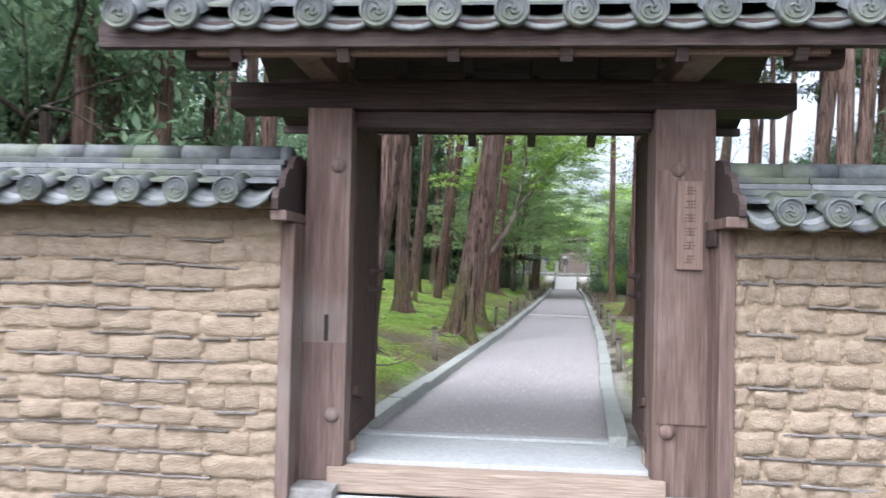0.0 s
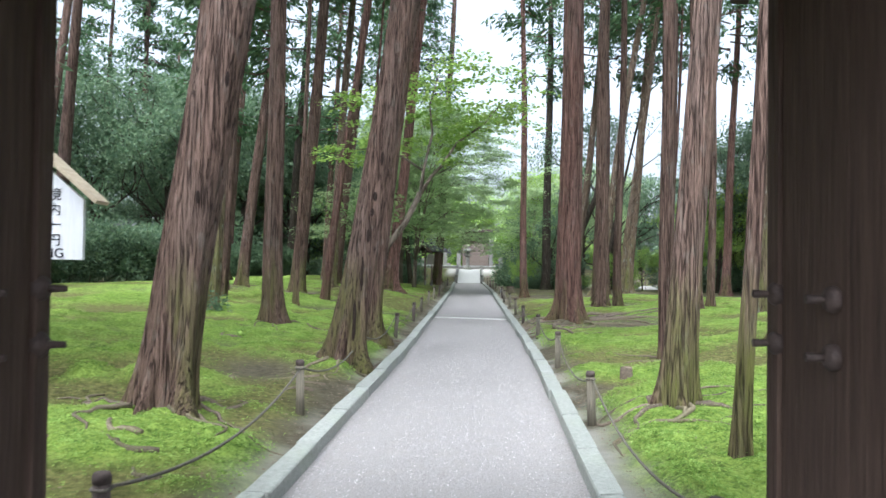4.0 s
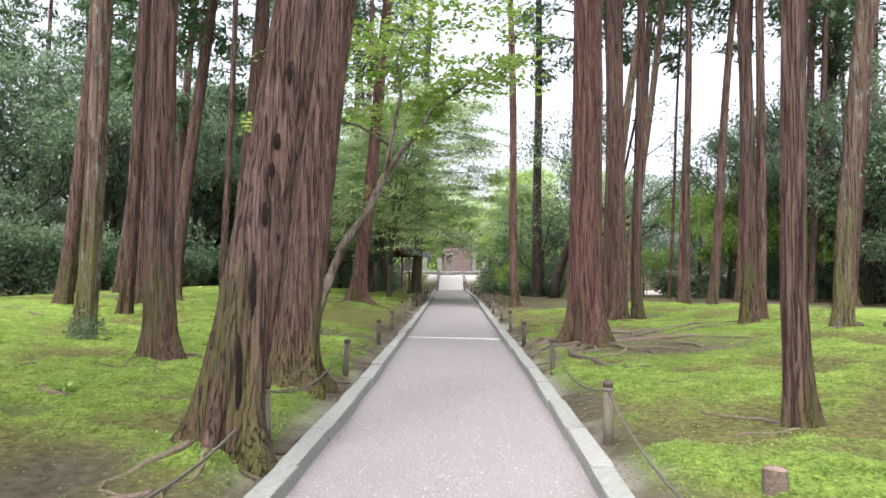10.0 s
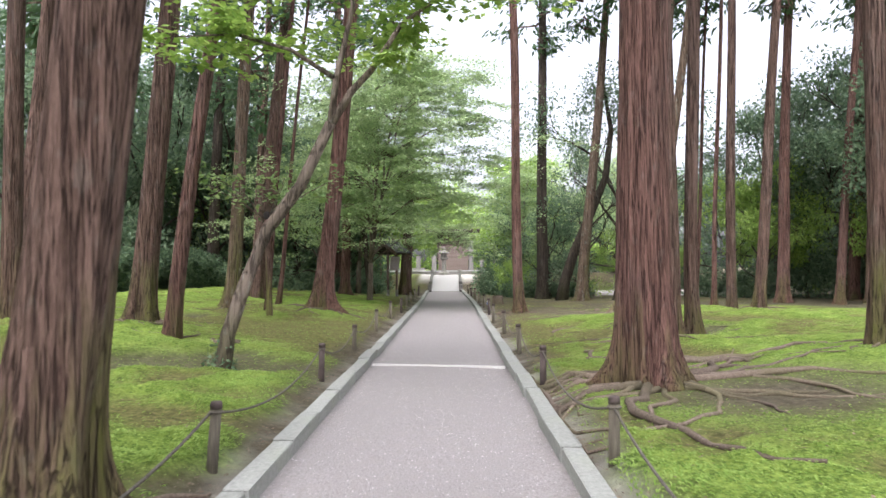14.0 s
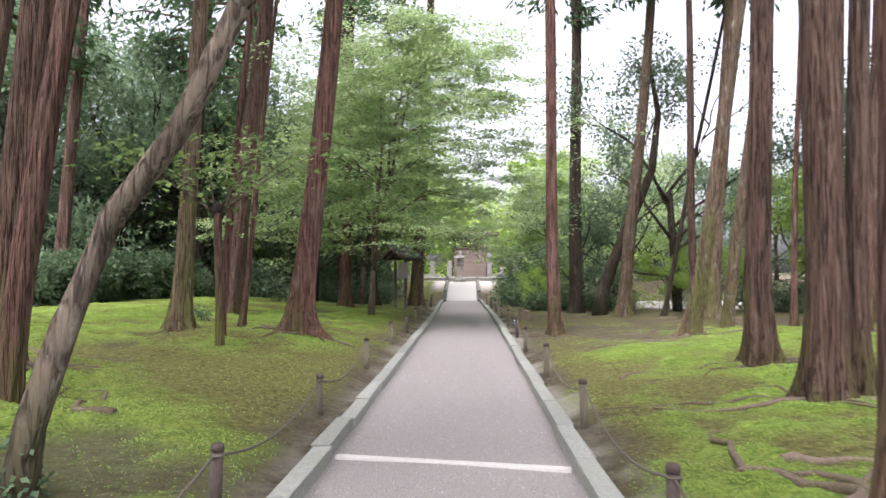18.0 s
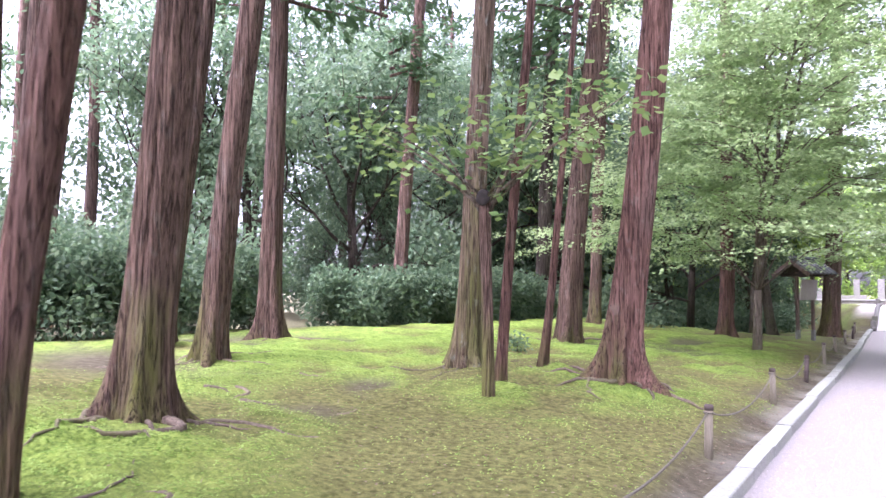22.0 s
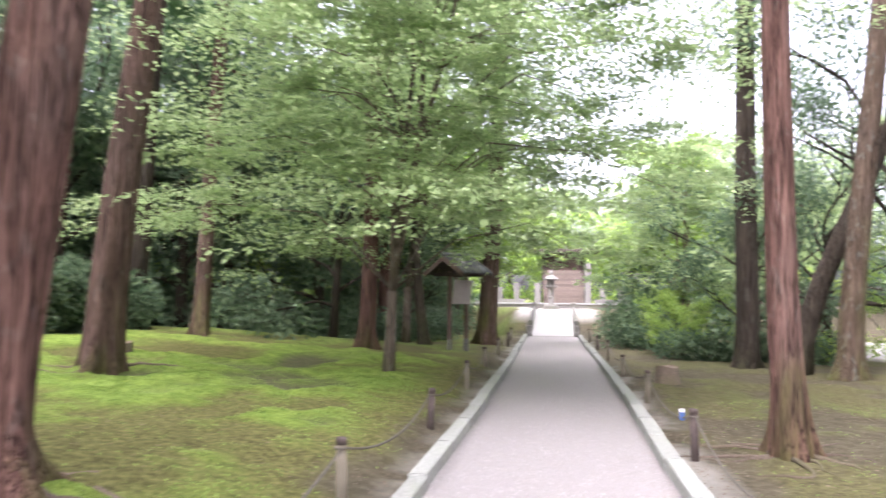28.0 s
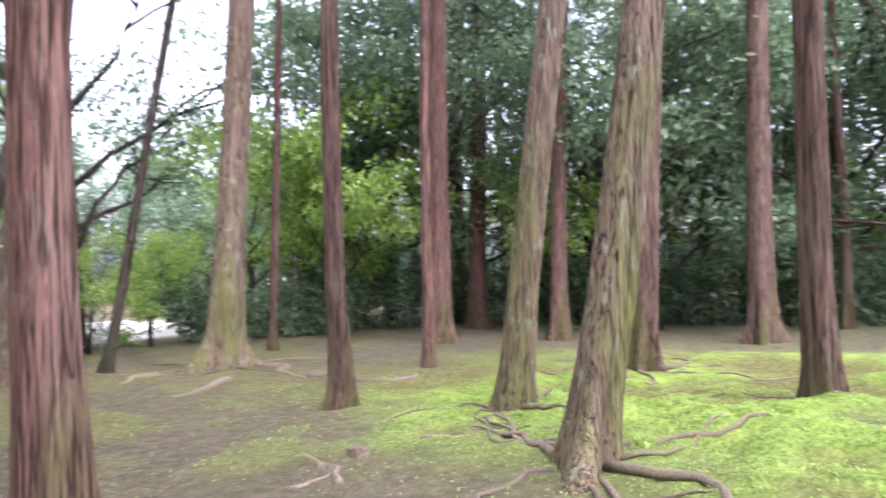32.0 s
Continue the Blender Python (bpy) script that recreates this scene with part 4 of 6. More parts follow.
def plant(proto, name, label, category, x, y, size, turn, group, z=None):
    t = thing(name, label, category, pose(x, y, ground_z(x, y) if z is None else z), group)
    for nm, me in (("crown", proto[0]), ("trunk", proto[1])):
        o = part(nm, me, None, t)
        o.matrix_basis = pose(0, 0, 0, 0, 0, turn) @ Matrix.Diagonal((size, size, size * 1.05, 1))
    return t


rs0 = np.random.RandomState(17)


def belt(count, x0, x1, y0, y1, protos, name, label, smin, smax, group, gap=1.6):
    done = []
    tries = 0
    while len(done) < count and tries < 4000:
        tries += 1
        x, y = x0 + (x1 - x0) * rs0.rand(), y0 + (y1 - y0) * rs0.rand()
        if any((x - a) ** 2 + (y - b) ** 2 < gap ** 2 for a, b in done):
            continue
        done.append((x, y))
        plant(protos[len(done) % len(protos)], name, label, "tree", x, y, smin + (smax - smin) * rs0.rand(), rs0.rand() * 360, group)


EV = "dark glossy-leaved evergreen tree in the undergrowth"
YG = "light green young broadleaf tree in the undergrowth"
TL = "tall dark-leaved evergreen tree rising behind the cedars"
AL = "tall airy broadleaf tree with open sky between its leaves"
GL = "tall light green broadleaf tree beyond the pond"
belt(12, -20, -12.8, 13, 22.5, EVERGREENS, "evergreen_tree", EV, 0.8, 1.25, "undergrowth trees")
for x, y, k in ((-18.8, 34.4, 0.85), (-17.0, 36.2, 0.9), (-14.0, 37.6, 0.85), (-12.0, 41.5, 0.85), (-15.5, 41.0, 0.9), (-10.0, 44.0, 0.9), (-17.5, 44.5, 0.9), (-12.5, 47.0, 1.0)):
    plant(TALL[int(y) % 3], "evergreen_tree", TL, "tree", x, y, k, 37 * y, "tall trees behind the cedars")
belt(3, -19, -13, 38, 44, EVERGREENS, "evergreen_tree", EV, 0.6, 0.9, "undergrowth trees")
belt(7, -20, -13.5, 12, 21, TALL, "evergreen_tree", TL, 0.75, 1.0, "tall trees behind the cedars", 2.4)
belt(8, -15, -5.5, 45, 58, TALL, "evergreen_tree", TL, 0.75, 1.0, "tall trees behind the cedars", 2.4)
belt(8, -16, -5, 43, 58, EVERGREENS, "evergreen_tree", EV, 0.8, 1.2, "undergrowth trees")
belt(4, -14, -5, 43, 52, YOUNG, "young_tree", YG, 0.7, 1.1, "light green young trees")
belt(4, -9, 1, 77, 86, GREEN, "young_tree", GL, 0.8, 1.1, "tall light green trees", 3)
plant(GREEN[0], "young_tree", GL, "tree", 8.8, 67.0, 0.85, 100, "tall light green trees")
plant(GREEN[1], "young_tree", "airy light green tree reaching over the path's end", "tree", 6.4, 47.5, 0.78, 200, "tall light green trees")
plant(GREEN[0], "young_tree", GL, "tree", 8.2, 58.5, 0.9, 300, "tall light green trees")
plant(GREEN[1], "young_tree", GL, "tree", -8.2, 60.5, 0.8, 10, "tall light green trees")
belt(6, 14.5, 22, 20, 38, EVERGREENS, "evergreen_tree", EV, 0.8, 1.2, "undergrowth trees", 2.2)
belt(3, 16, 22, 21, 30, TALL, "evergreen_tree", TL, 0.65, 0.8, "tall trees behind the cedars", 2.4)
belt(5, 14.5, 22, 27, 38, AIRY, "broadleaf_tree", AL, 0.75, 0.95, "airy trees on the pond's bank", 2.2)
belt(5, 13.5, 20, 22, 40, YOUNG, "young_tree", YG, 0.7, 1.1, "light green young trees", 2.2)
belt(4, 9.8, 15, 39.5, 43, YOUNG, "young_tree", YG, 0.8, 1.2, "light green young trees", 1.8)
belt(3, 12.5, 17, 38.5, 42.5, AIRY, "broadleaf_tree", AL, 0.75, 0.95, "airy trees on the pond's bank", 2.0)
belt(2, 4.6, 8.0, 41.2, 42.8, AIRY, "broadleaf_tree", AL, 0.55, 0.85, "airy trees on the pond's bank", 1.4)
belt(3, 5.2, 9.5, 41.0, 43.2, YOUNG, "young_tree", YG, 0.4, 0.6, "light green young trees", 1.2)
for x, y, k in ((13.6, 41.6, 0.75), (15.4, 39.2, 0.8), (17.4, 36.2, 0.75), (18.5, 33.0, 0.7)):
    plant(TALL[int(y) % 3], "evergreen_tree", TL, "tree", x, y, k, 53 * y, "tall trees behind the cedars")
plant(GREEN[0], "young_tree", GL, "tree", -5.4, 57.0, 1.22, 60, "tall light green trees")
belt(4, 5.5, 14, 60, 64, EVERGREENS, "evergreen_tree", EV, 0.9, 1.2, "undergrowth trees", 2.0)
belt(8, 12, 30, 54, 66, EVERGREENS, "evergreen_tree", EV, 1.0, 1.4, "undergrowth trees", 2.5)
belt(4, 2.4, 4.2, 41.5, 51, YOUNG, "young_tree", YG, 0.32, 0.55, "light green young trees", 1.0)
belt(6, -9, 10, 74, 84, YOUNG, "young_tree", YG, 1.3, 2.0, "light green young trees", 3)
belt(5, -12, -6, 6.5, 11, EVERGREENS, "evergreen_tree", EV, 0.9, 1.2, "undergrowth trees")
belt(3, 8.5, 13, 7.5, 14, EVERGREENS, "evergreen_tree", EV, 0.6, 0.8, "undergrowth trees")
plant(EVERGREENS[1], "evergreen_tree", "rounded dark evergreen tree beyond the path", "tree", 4.3, 42.4, 0.8, 40, "undergrowth trees")


def far_wood(label, points, tall, thick, count, size, seed, mat=BROAD_LEAF):
    """Closed foliage of the wood far behind: clumps heaped into an uneven wall."""
    rs = np.random.RandomState(seed)
    c, r = [], []
    for (xa, ya), (xb, yb) in zip(points[:-1], points[1:]):
        n = max(2, int(math.hypot(xb - xa, yb - ya) / 1.1))
        for i in range(n):
            f = i / n
            top = tall * (0.55 + 0.6 * rs.rand())
            for k in range(int(top / 0.9)):
                c.append((xa + (xb - xa) * f + rs.randn() * thick, ya + (yb - ya) * f + rs.randn() * thick, ground_z(xa, ya) + 0.3 + top * rs.rand() ** 0.9))
                r.append(0.7 + 0.6 * rs.rand())
            for k in range(2):
                c.append((xa + (xb - xa) * f + rs.randn() * thick * 0.7, ya + (yb - ya) * f + rs.randn() * thick * 0.7, ground_z(xa, ya) + 0.2 + 0.5 * rs.rand()))
                r.append(0.8 + 0.4 * rs.rand())
    me = leaves_mesh(cloud_leaves(rs, np.array(c), np.array(r), count, size, size * 0.28, 0.15), mat)
    tagged(new("far_wood", me), label, "wood", kind="stuff")


far_wood("dense evergreen wood closing the left side", [(-23, -2), (-24, 20), (-23.5, 28)], 11.0, 1.6, 52000, 0.26, 1)
far_wood("low evergreen wood under an open patch of sky", [(-23.5, 28), (-23, 33.5)], 4.0, 1.4, 9000, 0.24, 11)
far_wood("dense evergreen wood behind the notice shelter", [(-23, 34.5), (-23, 42), (-21, 50), (-16, 60)], 12, 1.6, 46000, 0.26, 12)
far_wood("dense evergreen wood closing the right side", [(25, 0), (24, 20), (23.5, 37)], 10, 1.5, 44000, 0.26, 2)
far_wood("evergreen wood beyond the pond and the court", [(23.5, 37), (26, 50), (22, 62), (8, 74)], 7, 1.6, 42000, 0.25, 3)
far_wood("light green wood beyond the bridge", [(-17, 60), (-12, 74), (0, 80), (9, 76)], 9, 1.6, 42000, 0.24, 4, BRIGHT_LEAF)
far_wood("low evergreen undergrowth behind the maples", [(-13, 42), (-9, 47), (-6, 52), (-4.5, 57)], 3.4, 0.8, 22000, 0.15, 5)
far_wood("low evergreen undergrowth on the pond's bank", [(2.3, 46), (2.6, 50), (2.8, 52)], 1.6, 0.25, 6000, 0.16, 6)

# far cedars that close the wood
for i in range(34):
    a = rs0.rand()
    if i % 2:
        cedar(-13 - 14 * rs0.rand(), 14 + 40 * a, 0.15 + 0.08 * rs0.rand(), 0.05 * rs0.randn(), 0, 0, [CEDAR_BARK, DARK_BARK][i % 3 == 0], "cedar trunk deep in the wood", crown=not 24 < 14 + 40 * a < 34)
    else:
        cedar(15 + 14 * rs0.rand(), 14 + 30 * a, 0.15 + 0.08 * rs0.rand(), 0.05 * rs0.randn(), 0, 0, [CEDAR_BARK, PALE_BARK][i % 3 == 0], "cedar trunk deep in the wood")


def maple_crown(seed, branches, per, size, mat):
    """Level fans of small leaves that bow down at the rim, round the given branch tips (place, reach)."""
    rs = np.random.RandomState(seed)
    co = []
    for p, reach in branches:
        p = np.array(p, float)
        fans = 6
        for _ in range(fans):
            a = rs.rand() * 6.28
            q = p + np.array([math.cos(a), math.sin(a), 0]) * reach * 0.8 * rs.rand() ** 0.5 + np.array([0, 0, rs.randn() * 0.20])
            n = per // fans
            b = a + rs.randn() * 0.6
            u = np.clip(rs.randn(n, 3), -2, 2) * np.array([reach * 0.40, reach * 0.19, 0.035])
            along_fan, across = np.array([math.cos(b), math.sin(b), 0]), np.array([-math.sin(b), math.cos(b), 0])
            pos = q + u[:, :1] * along_fan + u[:, 1:2] * across
            pos[:, 2] += u[:, 2] - 0.22 * (u[:, 0] ** 2 + u[:, 1] ** 2) / max(0.25, reach) - 0.10 * u[:, 0]
            al = rs.randn(n, 3) * 0.8 + along_fan
            al[:, 2] = -0.30 + 0.3 * rs.randn(n)
            nor = rs.randn(n, 3) * 0.3 + np.array([0, 0, 1])
            co.append(leaf_quads(pos, al, nor, size * (0.7 + 0.6 * rs.rand(n)), size * 0.42 * (0.7 + 0.6 * rs.rand(n)), 0.1))
    return leaves_mesh(np.concatenate(co), mat)


def maple(x, y, r, seed, tall, spread, tips, per, label, mat=MAPLE_LEAF, bark=SMOOTH_BARK, size=0.085, low=0.30, drift=0.0, stems=3):
    """Several stems fork low and carry level layers of foliage on arching boughs."""
    rs = np.random.RandomState(seed)
    z = ground_z(x, y)
    t = thing("maple_tree", label, "tree", pose(x, y, z))
    fork = Vector((0.05, 0.0, tall * 0.16))
    part("trunk", mesh_from(*tube([(0, 0, -0.1), (0.03, 0, tall * 0.08), fork], [r * 1.3, r, r * 0.9], 10), bark), None, t)
    paths = []
    for i in range(stems):
        a = 6.28 * i / stems + 0.8
        pts = [fork + Vector((math.cos(a) * 0.10 * spread * f ** 1.3 + drift * 0.25 * f + rs.randn() * 0.05, math.sin(a) * 0.10 * spread * f ** 1.3 + rs.randn() * 0.05, (tall * 0.72) * f)) if f else fork for f in (0, 0.2, 0.4, 0.6, 0.8, 1.0)]
        part("stem", mesh_from(*tube(pts, [r * 0.7 * (1 - 0.14 * k) for k in range(6)], 8), bark), None, t)
        paths.append(pts)
    ends = []
    for i in range(tips):
        a = 6.28 * (i * 0.382 + 0.05 * rs.rand())
        f = (i + 0.5) / tips
        zz = tall * (low + (0.98 - low) * f)
        rr = spread * (1.0 - 0.55 * f) * (0.35 + 0.65 * rs.rand())
        e = Vector((math.cos(a) * rr + drift * f * rs.rand(), math.sin(a) * rr, zz))
        pts = paths[i % stems]
        root = min(pts, key=lambda q: abs(q.z - (zz - 0.5)))
        rise = 0.18 * rr
        m1 = root.lerp(e, 0.35) + Vector((0, 0, rise + 0.1)) + Vector(rs.randn(3) * 0.10)
        m2 = root.lerp(e, 0.70) + Vector((0, 0, rise)) + Vector(rs.randn(3) * 0.12)
        part("branch", mesh_from(*tube([root, m1, m2, e], [r * 0.24, r * 0.16, r * 0.09, 0.005], 5), bark), None, t)
        ends.append((e, 0.8 + 0.35 * spread * rs.rand() * (1 - 0.3 * f)))
        ends.append((m2, 0.8))
    part("crown", maple_crown(seed + 1, ends, per, size, mat), None, t)
    return t


maple(-2.5, 36.6, 0.085, 91, 8.2, 5.5, 64, 800, "spreading green maple with level layers of foliage", size=0.078, low=0.24, drift=3.0)
maple(-3.9, 44.5, 0.11, 93, 9.5, 5.2, 34, 420, "green maple behind the notice shelter", size=0.12, low=0.3, drift=3.0)
maple(3.6, 47.5, 0.08, 95, 6.4, 2.8, 16, 330, "light green maple reaching over the path's end", size=0.14, low=0.36)
maple(-3.8, 53.5, 0.10, 97, 8.5, 3.6, 20, 420, "light green maple by the bridge", BRIGHT_LEAF, size=0.17, low=0.42)
maple(4.6, 55.0, 0.10, 99, 8.5, 3.8, 20, 420, "light green maple by the bridge", BRIGHT_LEAF, size=0.17, low=0.36)


def leaning_tree():
    """The slim grey tree that leans over the path and forks."""
    x, y = -2.28, 20.25
    z = ground_z(x, y)
    t = thing("leaning_tree", "slim smooth-barked tree leaning over the path, ivy at its foot", "tree", pose(x, y, z))
    P = lambda a, b, c: Vector((a - x, b - y, c - z))
    main = [P(-2.30, 20.25, z - 0.1), P(-2.22, 20.25, 0.55), P(-2.04, 20.27, 1.1), P(-1.80, 20.3, 1.70), P(-1.42, 20.3, 2.2), P(-1.08, 20.3, 2.9)]
    part("trunk", mesh_from(*tube(main, [0.105, 0.085, 0.078, 0.072, 0.068, 0.062], 12), SMOOTH_BARK), None, t)
    left = [P(-1.08, 20.3, 2.88), P(-1.02, 20.32, 3.4), P(-0.83, 20.35, 4.24), P(-0.9, 20.4, 4.9), P(-0.7, 20.5, 5.6)]
    right = [P(-1.09, 20.3, 2.86), P(-0.85, 20.3, 3.25), P(-0.62, 20.32, 3.5), P(-0.28, 20.35, 4.03), P(0.3, 20.4, 4.45), P(0.75, 20.5, 5.0)]
    side = [P(-1.02, 20.32, 3.4), P(-1.5, 20.2, 3.7), P(-2.1, 20.1, 3.85), P(-2.7, 20.0, 3.8)]
    for pts, r in ((left, 0.045), (right, 0.05), (side, 0.03)):
        part("branch", mesh_from(*tube(pts, [r * (1 - 0.75 * i / (len(pts) - 1)) for i in range(len(pts))], 8), SMOOTH_BARK), None, t)
    tips = [(left[-1], 1.0), (left[-2], 0.7), (right[-1], 1.0), (right[-2], 0.7), (right[-3], 0.5), (side[-1], 0.6), (side[-2], 0.45),
            (P(-0.1, 21.0, 5.3), 1.1), (P(-1.4, 21.0, 5.5), 1.1), (P(0.4, 19.8, 5.6), 0.9),
            (P(-1.9, 21.2, 4.3), 0.8), (P(-0.6, 21.6, 4.4), 0.8), (P(0.9, 20.8, 4.9), 0.8), (P(-2.4, 20.6, 5.0), 0.9)]
    part("crown", maple_crown(5, tips, 420, 0.10, BRIGHT_LEAF), None, t)
    rs = np.random.RandomState(4)
    co = cloud_leaves(rs, np.array([[0.0, -0.02, 0.1], [0.02, 0, 0.3], [-0.05, 0.05, 0.05]]), np.array([0.15, 0.11, 0.2]), 260, 0.05, 0.02)
    part("ivy", leaves_mesh(co, BROAD_LEAF), None, t, "dark ivy leaves")


leaning_tree()


def stub_tree():
    """Young tree topped with a saw, sprouting again below the blackened cut."""
    x, y = -3.39, 26.77
    z = ground_z(x, y)
    t = thing("pollarded_tree", "young tree cut off at head height with new leafy shoots", "tree", pose(x, y, z))
    vs, fs = tube([(0, 0, -0.08), (0, 0, 0.05), (-0.01, 0, 0.7), (-0.03, 0, 1.4), (-0.05, 0, 2.10)], [0.10, 0.070, 0.060, 0.056, 0.062], 14)
    part("trunk", mesh_from(vs, fs, CEDAR_BARK), None, t)
    bm = bmesh.new()
    bmesh.ops.create_uvsphere(bm, u_segments=14, v_segments=8, radius=1.0, matrix=Matrix.Translation((-0.04, -0.045, 2.07)) @ pose(0, 0, 0, 70, 0, 20) @ Matrix.Diagonal((0.075, 0.095, 0.03, 1)))
    part("cut_face", bm, CUT, t, "blackened saw cut", True)
    tips = []
    for i, (dx, dy, dz) in enumerate(((0.6, -0.1, 1.0), (-0.8, 0.1, 1.1), (0.3, 0.5, 1.1), (-0.45, 0.4, 1.3), (1.15, 0.2, 1.05), (-1.25, -0.3, 1.0), (0.3, 0.7, 1.2), (-1.7, 0.2, 0.95), (1.6, -0.3, 0.85), (0.9, -0.5, 0.7), (-0.9, -0.5, 0.75))):
        b = Vector((-0.04, 0, 1.80 + 0.026 * i))
        e = b + Vector((dx, dy, dz))
        part("shoot", mesh_from(*tube([b, b.lerp(e, 0.5) + Vector((0, 0, 0.05)), e], [0.018, 0.012, 0.004], 6), SMOOTH_BARK), None, t)
        tips += [(e, 0.55), (b.lerp(e, 0.65), 0.40)]
    part("crown", maple_crown(14, tips, 40, 0.11, YOUNG_LEAF), None, t)
    for i in range(4):
        pts, rad = root_mesh(np.random.RandomState(40 + i), 1.57 * i + 0.4, 0.1, 0.5, 0.03)
        for p in pts:
            p[2] = ground_z(x + p[0], y + p[1]) - z + 0.03
        part("root", mesh_from(*tube(pts, rad, 6), ROOT), None, t)


YOUNG_LEAF = leaf_material("shoot_leaf", ((0.09, 0.17, 0.06), (0.17, 0.27, 0.09), (0.29, 0.38, 0.13)), 0.4)
stub_tree()


def curved_dark_tree():
    """A dark trunk that curves up to the right beside the pale forked one."""
    x, y = 4.35, 39.6
    t = thing("curved_tree", "dark broadleaf trunk curving over the pond's bank", "tree", pose(x, y, ground_z(x, y)))
    pts = [(0, 0, -0.1), (0.12, 0, 0.7), (0.45, 0, 1.7), (1.1, 0, 3.2), (1.7, 0, 4.6), (1.95, 0.1, 6.4), (1.7, 0.2, 8.2)]
    part("trunk", mesh_from(*tube(pts, [0.26, 0.2, 0.18, 0.16, 0.13, 0.10, 0.05], 12), DARK_BARK), None, t)
    rs = np.random.RandomState(3)
    c = np.array([(1.7, 0.2, 8.2), (1.2, 0, 7.6), (2.4, 0, 7.4), (2.6, 0.4, 6.6), (0.8, 0.3, 6.8)])
    part("crown", leaves_mesh(cloud_leaves(rs, c, np.array([0.9, 0.7, 0.8, 0.6, 0.6]), 2500, 0.13, 0.035), BROAD_LEAF), None, t)


curved_dark_tree()
cedar(4.95, 38.9, 0.20, 0.10, 0, 0, PALE_BARK, "pale trunk leaning above the pond's bank")
cedar(6.1, 38.6, 0.075, 0.21, 0, 0, DARK_BARK, "thin dark leaning trunk at the pond's bank", 12)


def hedge(name, label, points, wide, tall, count):
    rs = np.random.RandomState(len(points) + count)
    c, r = [], []
    for (xa, ya), (xb, yb) in zip(points[:-1], points[1:]):
        n = max(2, int(math.hypot(xb - xa, yb - ya) / 0.45))
        for i in range(n):
            f = i / n
            for k in range(4):
                x, y = xa + (xb - xa) * f + rs.randn() * wide * 0.3, ya + (yb - ya) * f + rs.randn() * 0.2
                c.append((x, y, ground_z(x, y) + tall * (0.2 + 0.62 * (k + rs.rand() * 0.8) / 3.6)))
                r.append(wide * (0.42 + 0.25 * rs.rand()))
    me = leaves_mesh(cloud_leaves(rs, np.array(c), np.array(r), count, 0.12, 0.036, 0.1), BROAD_LEAF)
    t = thing(name, label, "hedge", kind="stuff")
    part("foliage", me, None, t)
    stems = []
    for x, y, z in c[::4]:
        stems.append(tube([(x, y, ground_z(x, y) - 0.05), (x + 0.05, y, z)], [0.014, 0.008], 5))
    part("stems", mesh_from(*join(*stems), DARK_BARK), None, t)


hedge("hedge", "clipped dark evergreen hedge at the edge of the moss", [(-10.5, 32.5), (-9.4, 37.5), (-8.6, 40.5)], 0.8, 1.25, 34000)
hedge("hedge", "tall dark evergreen hedge closing the moss garden", [(-11.8, 15.0), (-12.0, 24.0), (-11.0, 31.5)], 1.1, 1.8, 64000)
hedge("hedge", "low evergreen bushes on the pond's bank", [(3.2, 42.6), (6.3, 42.4)], 0.6, 0.5, 6000)
hedge("hedge", "low evergreen bushes at the edge of the wood", [(9.6, 41.5), (12.5, 40.0)], 0.8, 0.9, 7000)
hedge("hedge", "dark undergrowth at the edge of the wood", [(13.0, 42.0), (15.5, 37.5), (17.0, 30.0), (13.0, 22.0)], 1.2, 1.5, 40000)
hedge("hedge", "low undergrowth under the maples", [(-8.0, 43.0), (-5.5, 45.5), (-3.0, 48.5)], 0.9, 0.8, 9000)


def shrub(x, y, size, label, mat=BROAD_LEAF, n=220, seed=1):
    rs = np.random.RandomState(seed)
    t = thing("shrub", label, "shrub", pose(x, y, ground_z(x, y)), "small shrubs in the moss")
    c = np.array([[0, 0, size * 0.55], [size * 0.3, 0, size * 0.4], [-size * 0.3, 0.1 * size, size * 0.45]])
    part("foliage", leaves_mesh(cloud_leaves(rs, c, np.array([0.45, 0.35, 0.35]) * size, n, 0.07, 0.02), mat), None, t)
    part("stem", mesh_from(*tube([(0, 0, -0.03), (0.01, 0, size * 0.5)], [0.012, 0.008], 6), DARK_BARK), None, t)


shrub(3.62, 12.2, 0.27, "small green shrub in the moss")
shrub(-4.55, 17.1, 0.45, "small grey-green shrub at the foot of a tree", seed=2)
shrub(4.95, 30.75, 0.16, "small bright shrub among the roots", BRIGHT_LEAF, 60, seed=3)
shrub(-5.3, 31.2, 0.38, "small dark shrub on the moss", seed=4)
for k, (x, y) in enumerate(((6.9, 42.2), (8.0, 42.6), (9.0, 42.0), (7.6, 41.4), (5.9, 41.6))):
    shrub(x, y, 0.8 + 0.15 * (k % 3), "loose leafy shrub on the pond's bank", BROAD_LEAF if k % 2 else BRIGHT_LEAF, 420, 20 + k)
shrub(-3.1, 14.0, 0.2, "tiny green seedling in the moss", BRIGHT_LEAF, 80, 5)


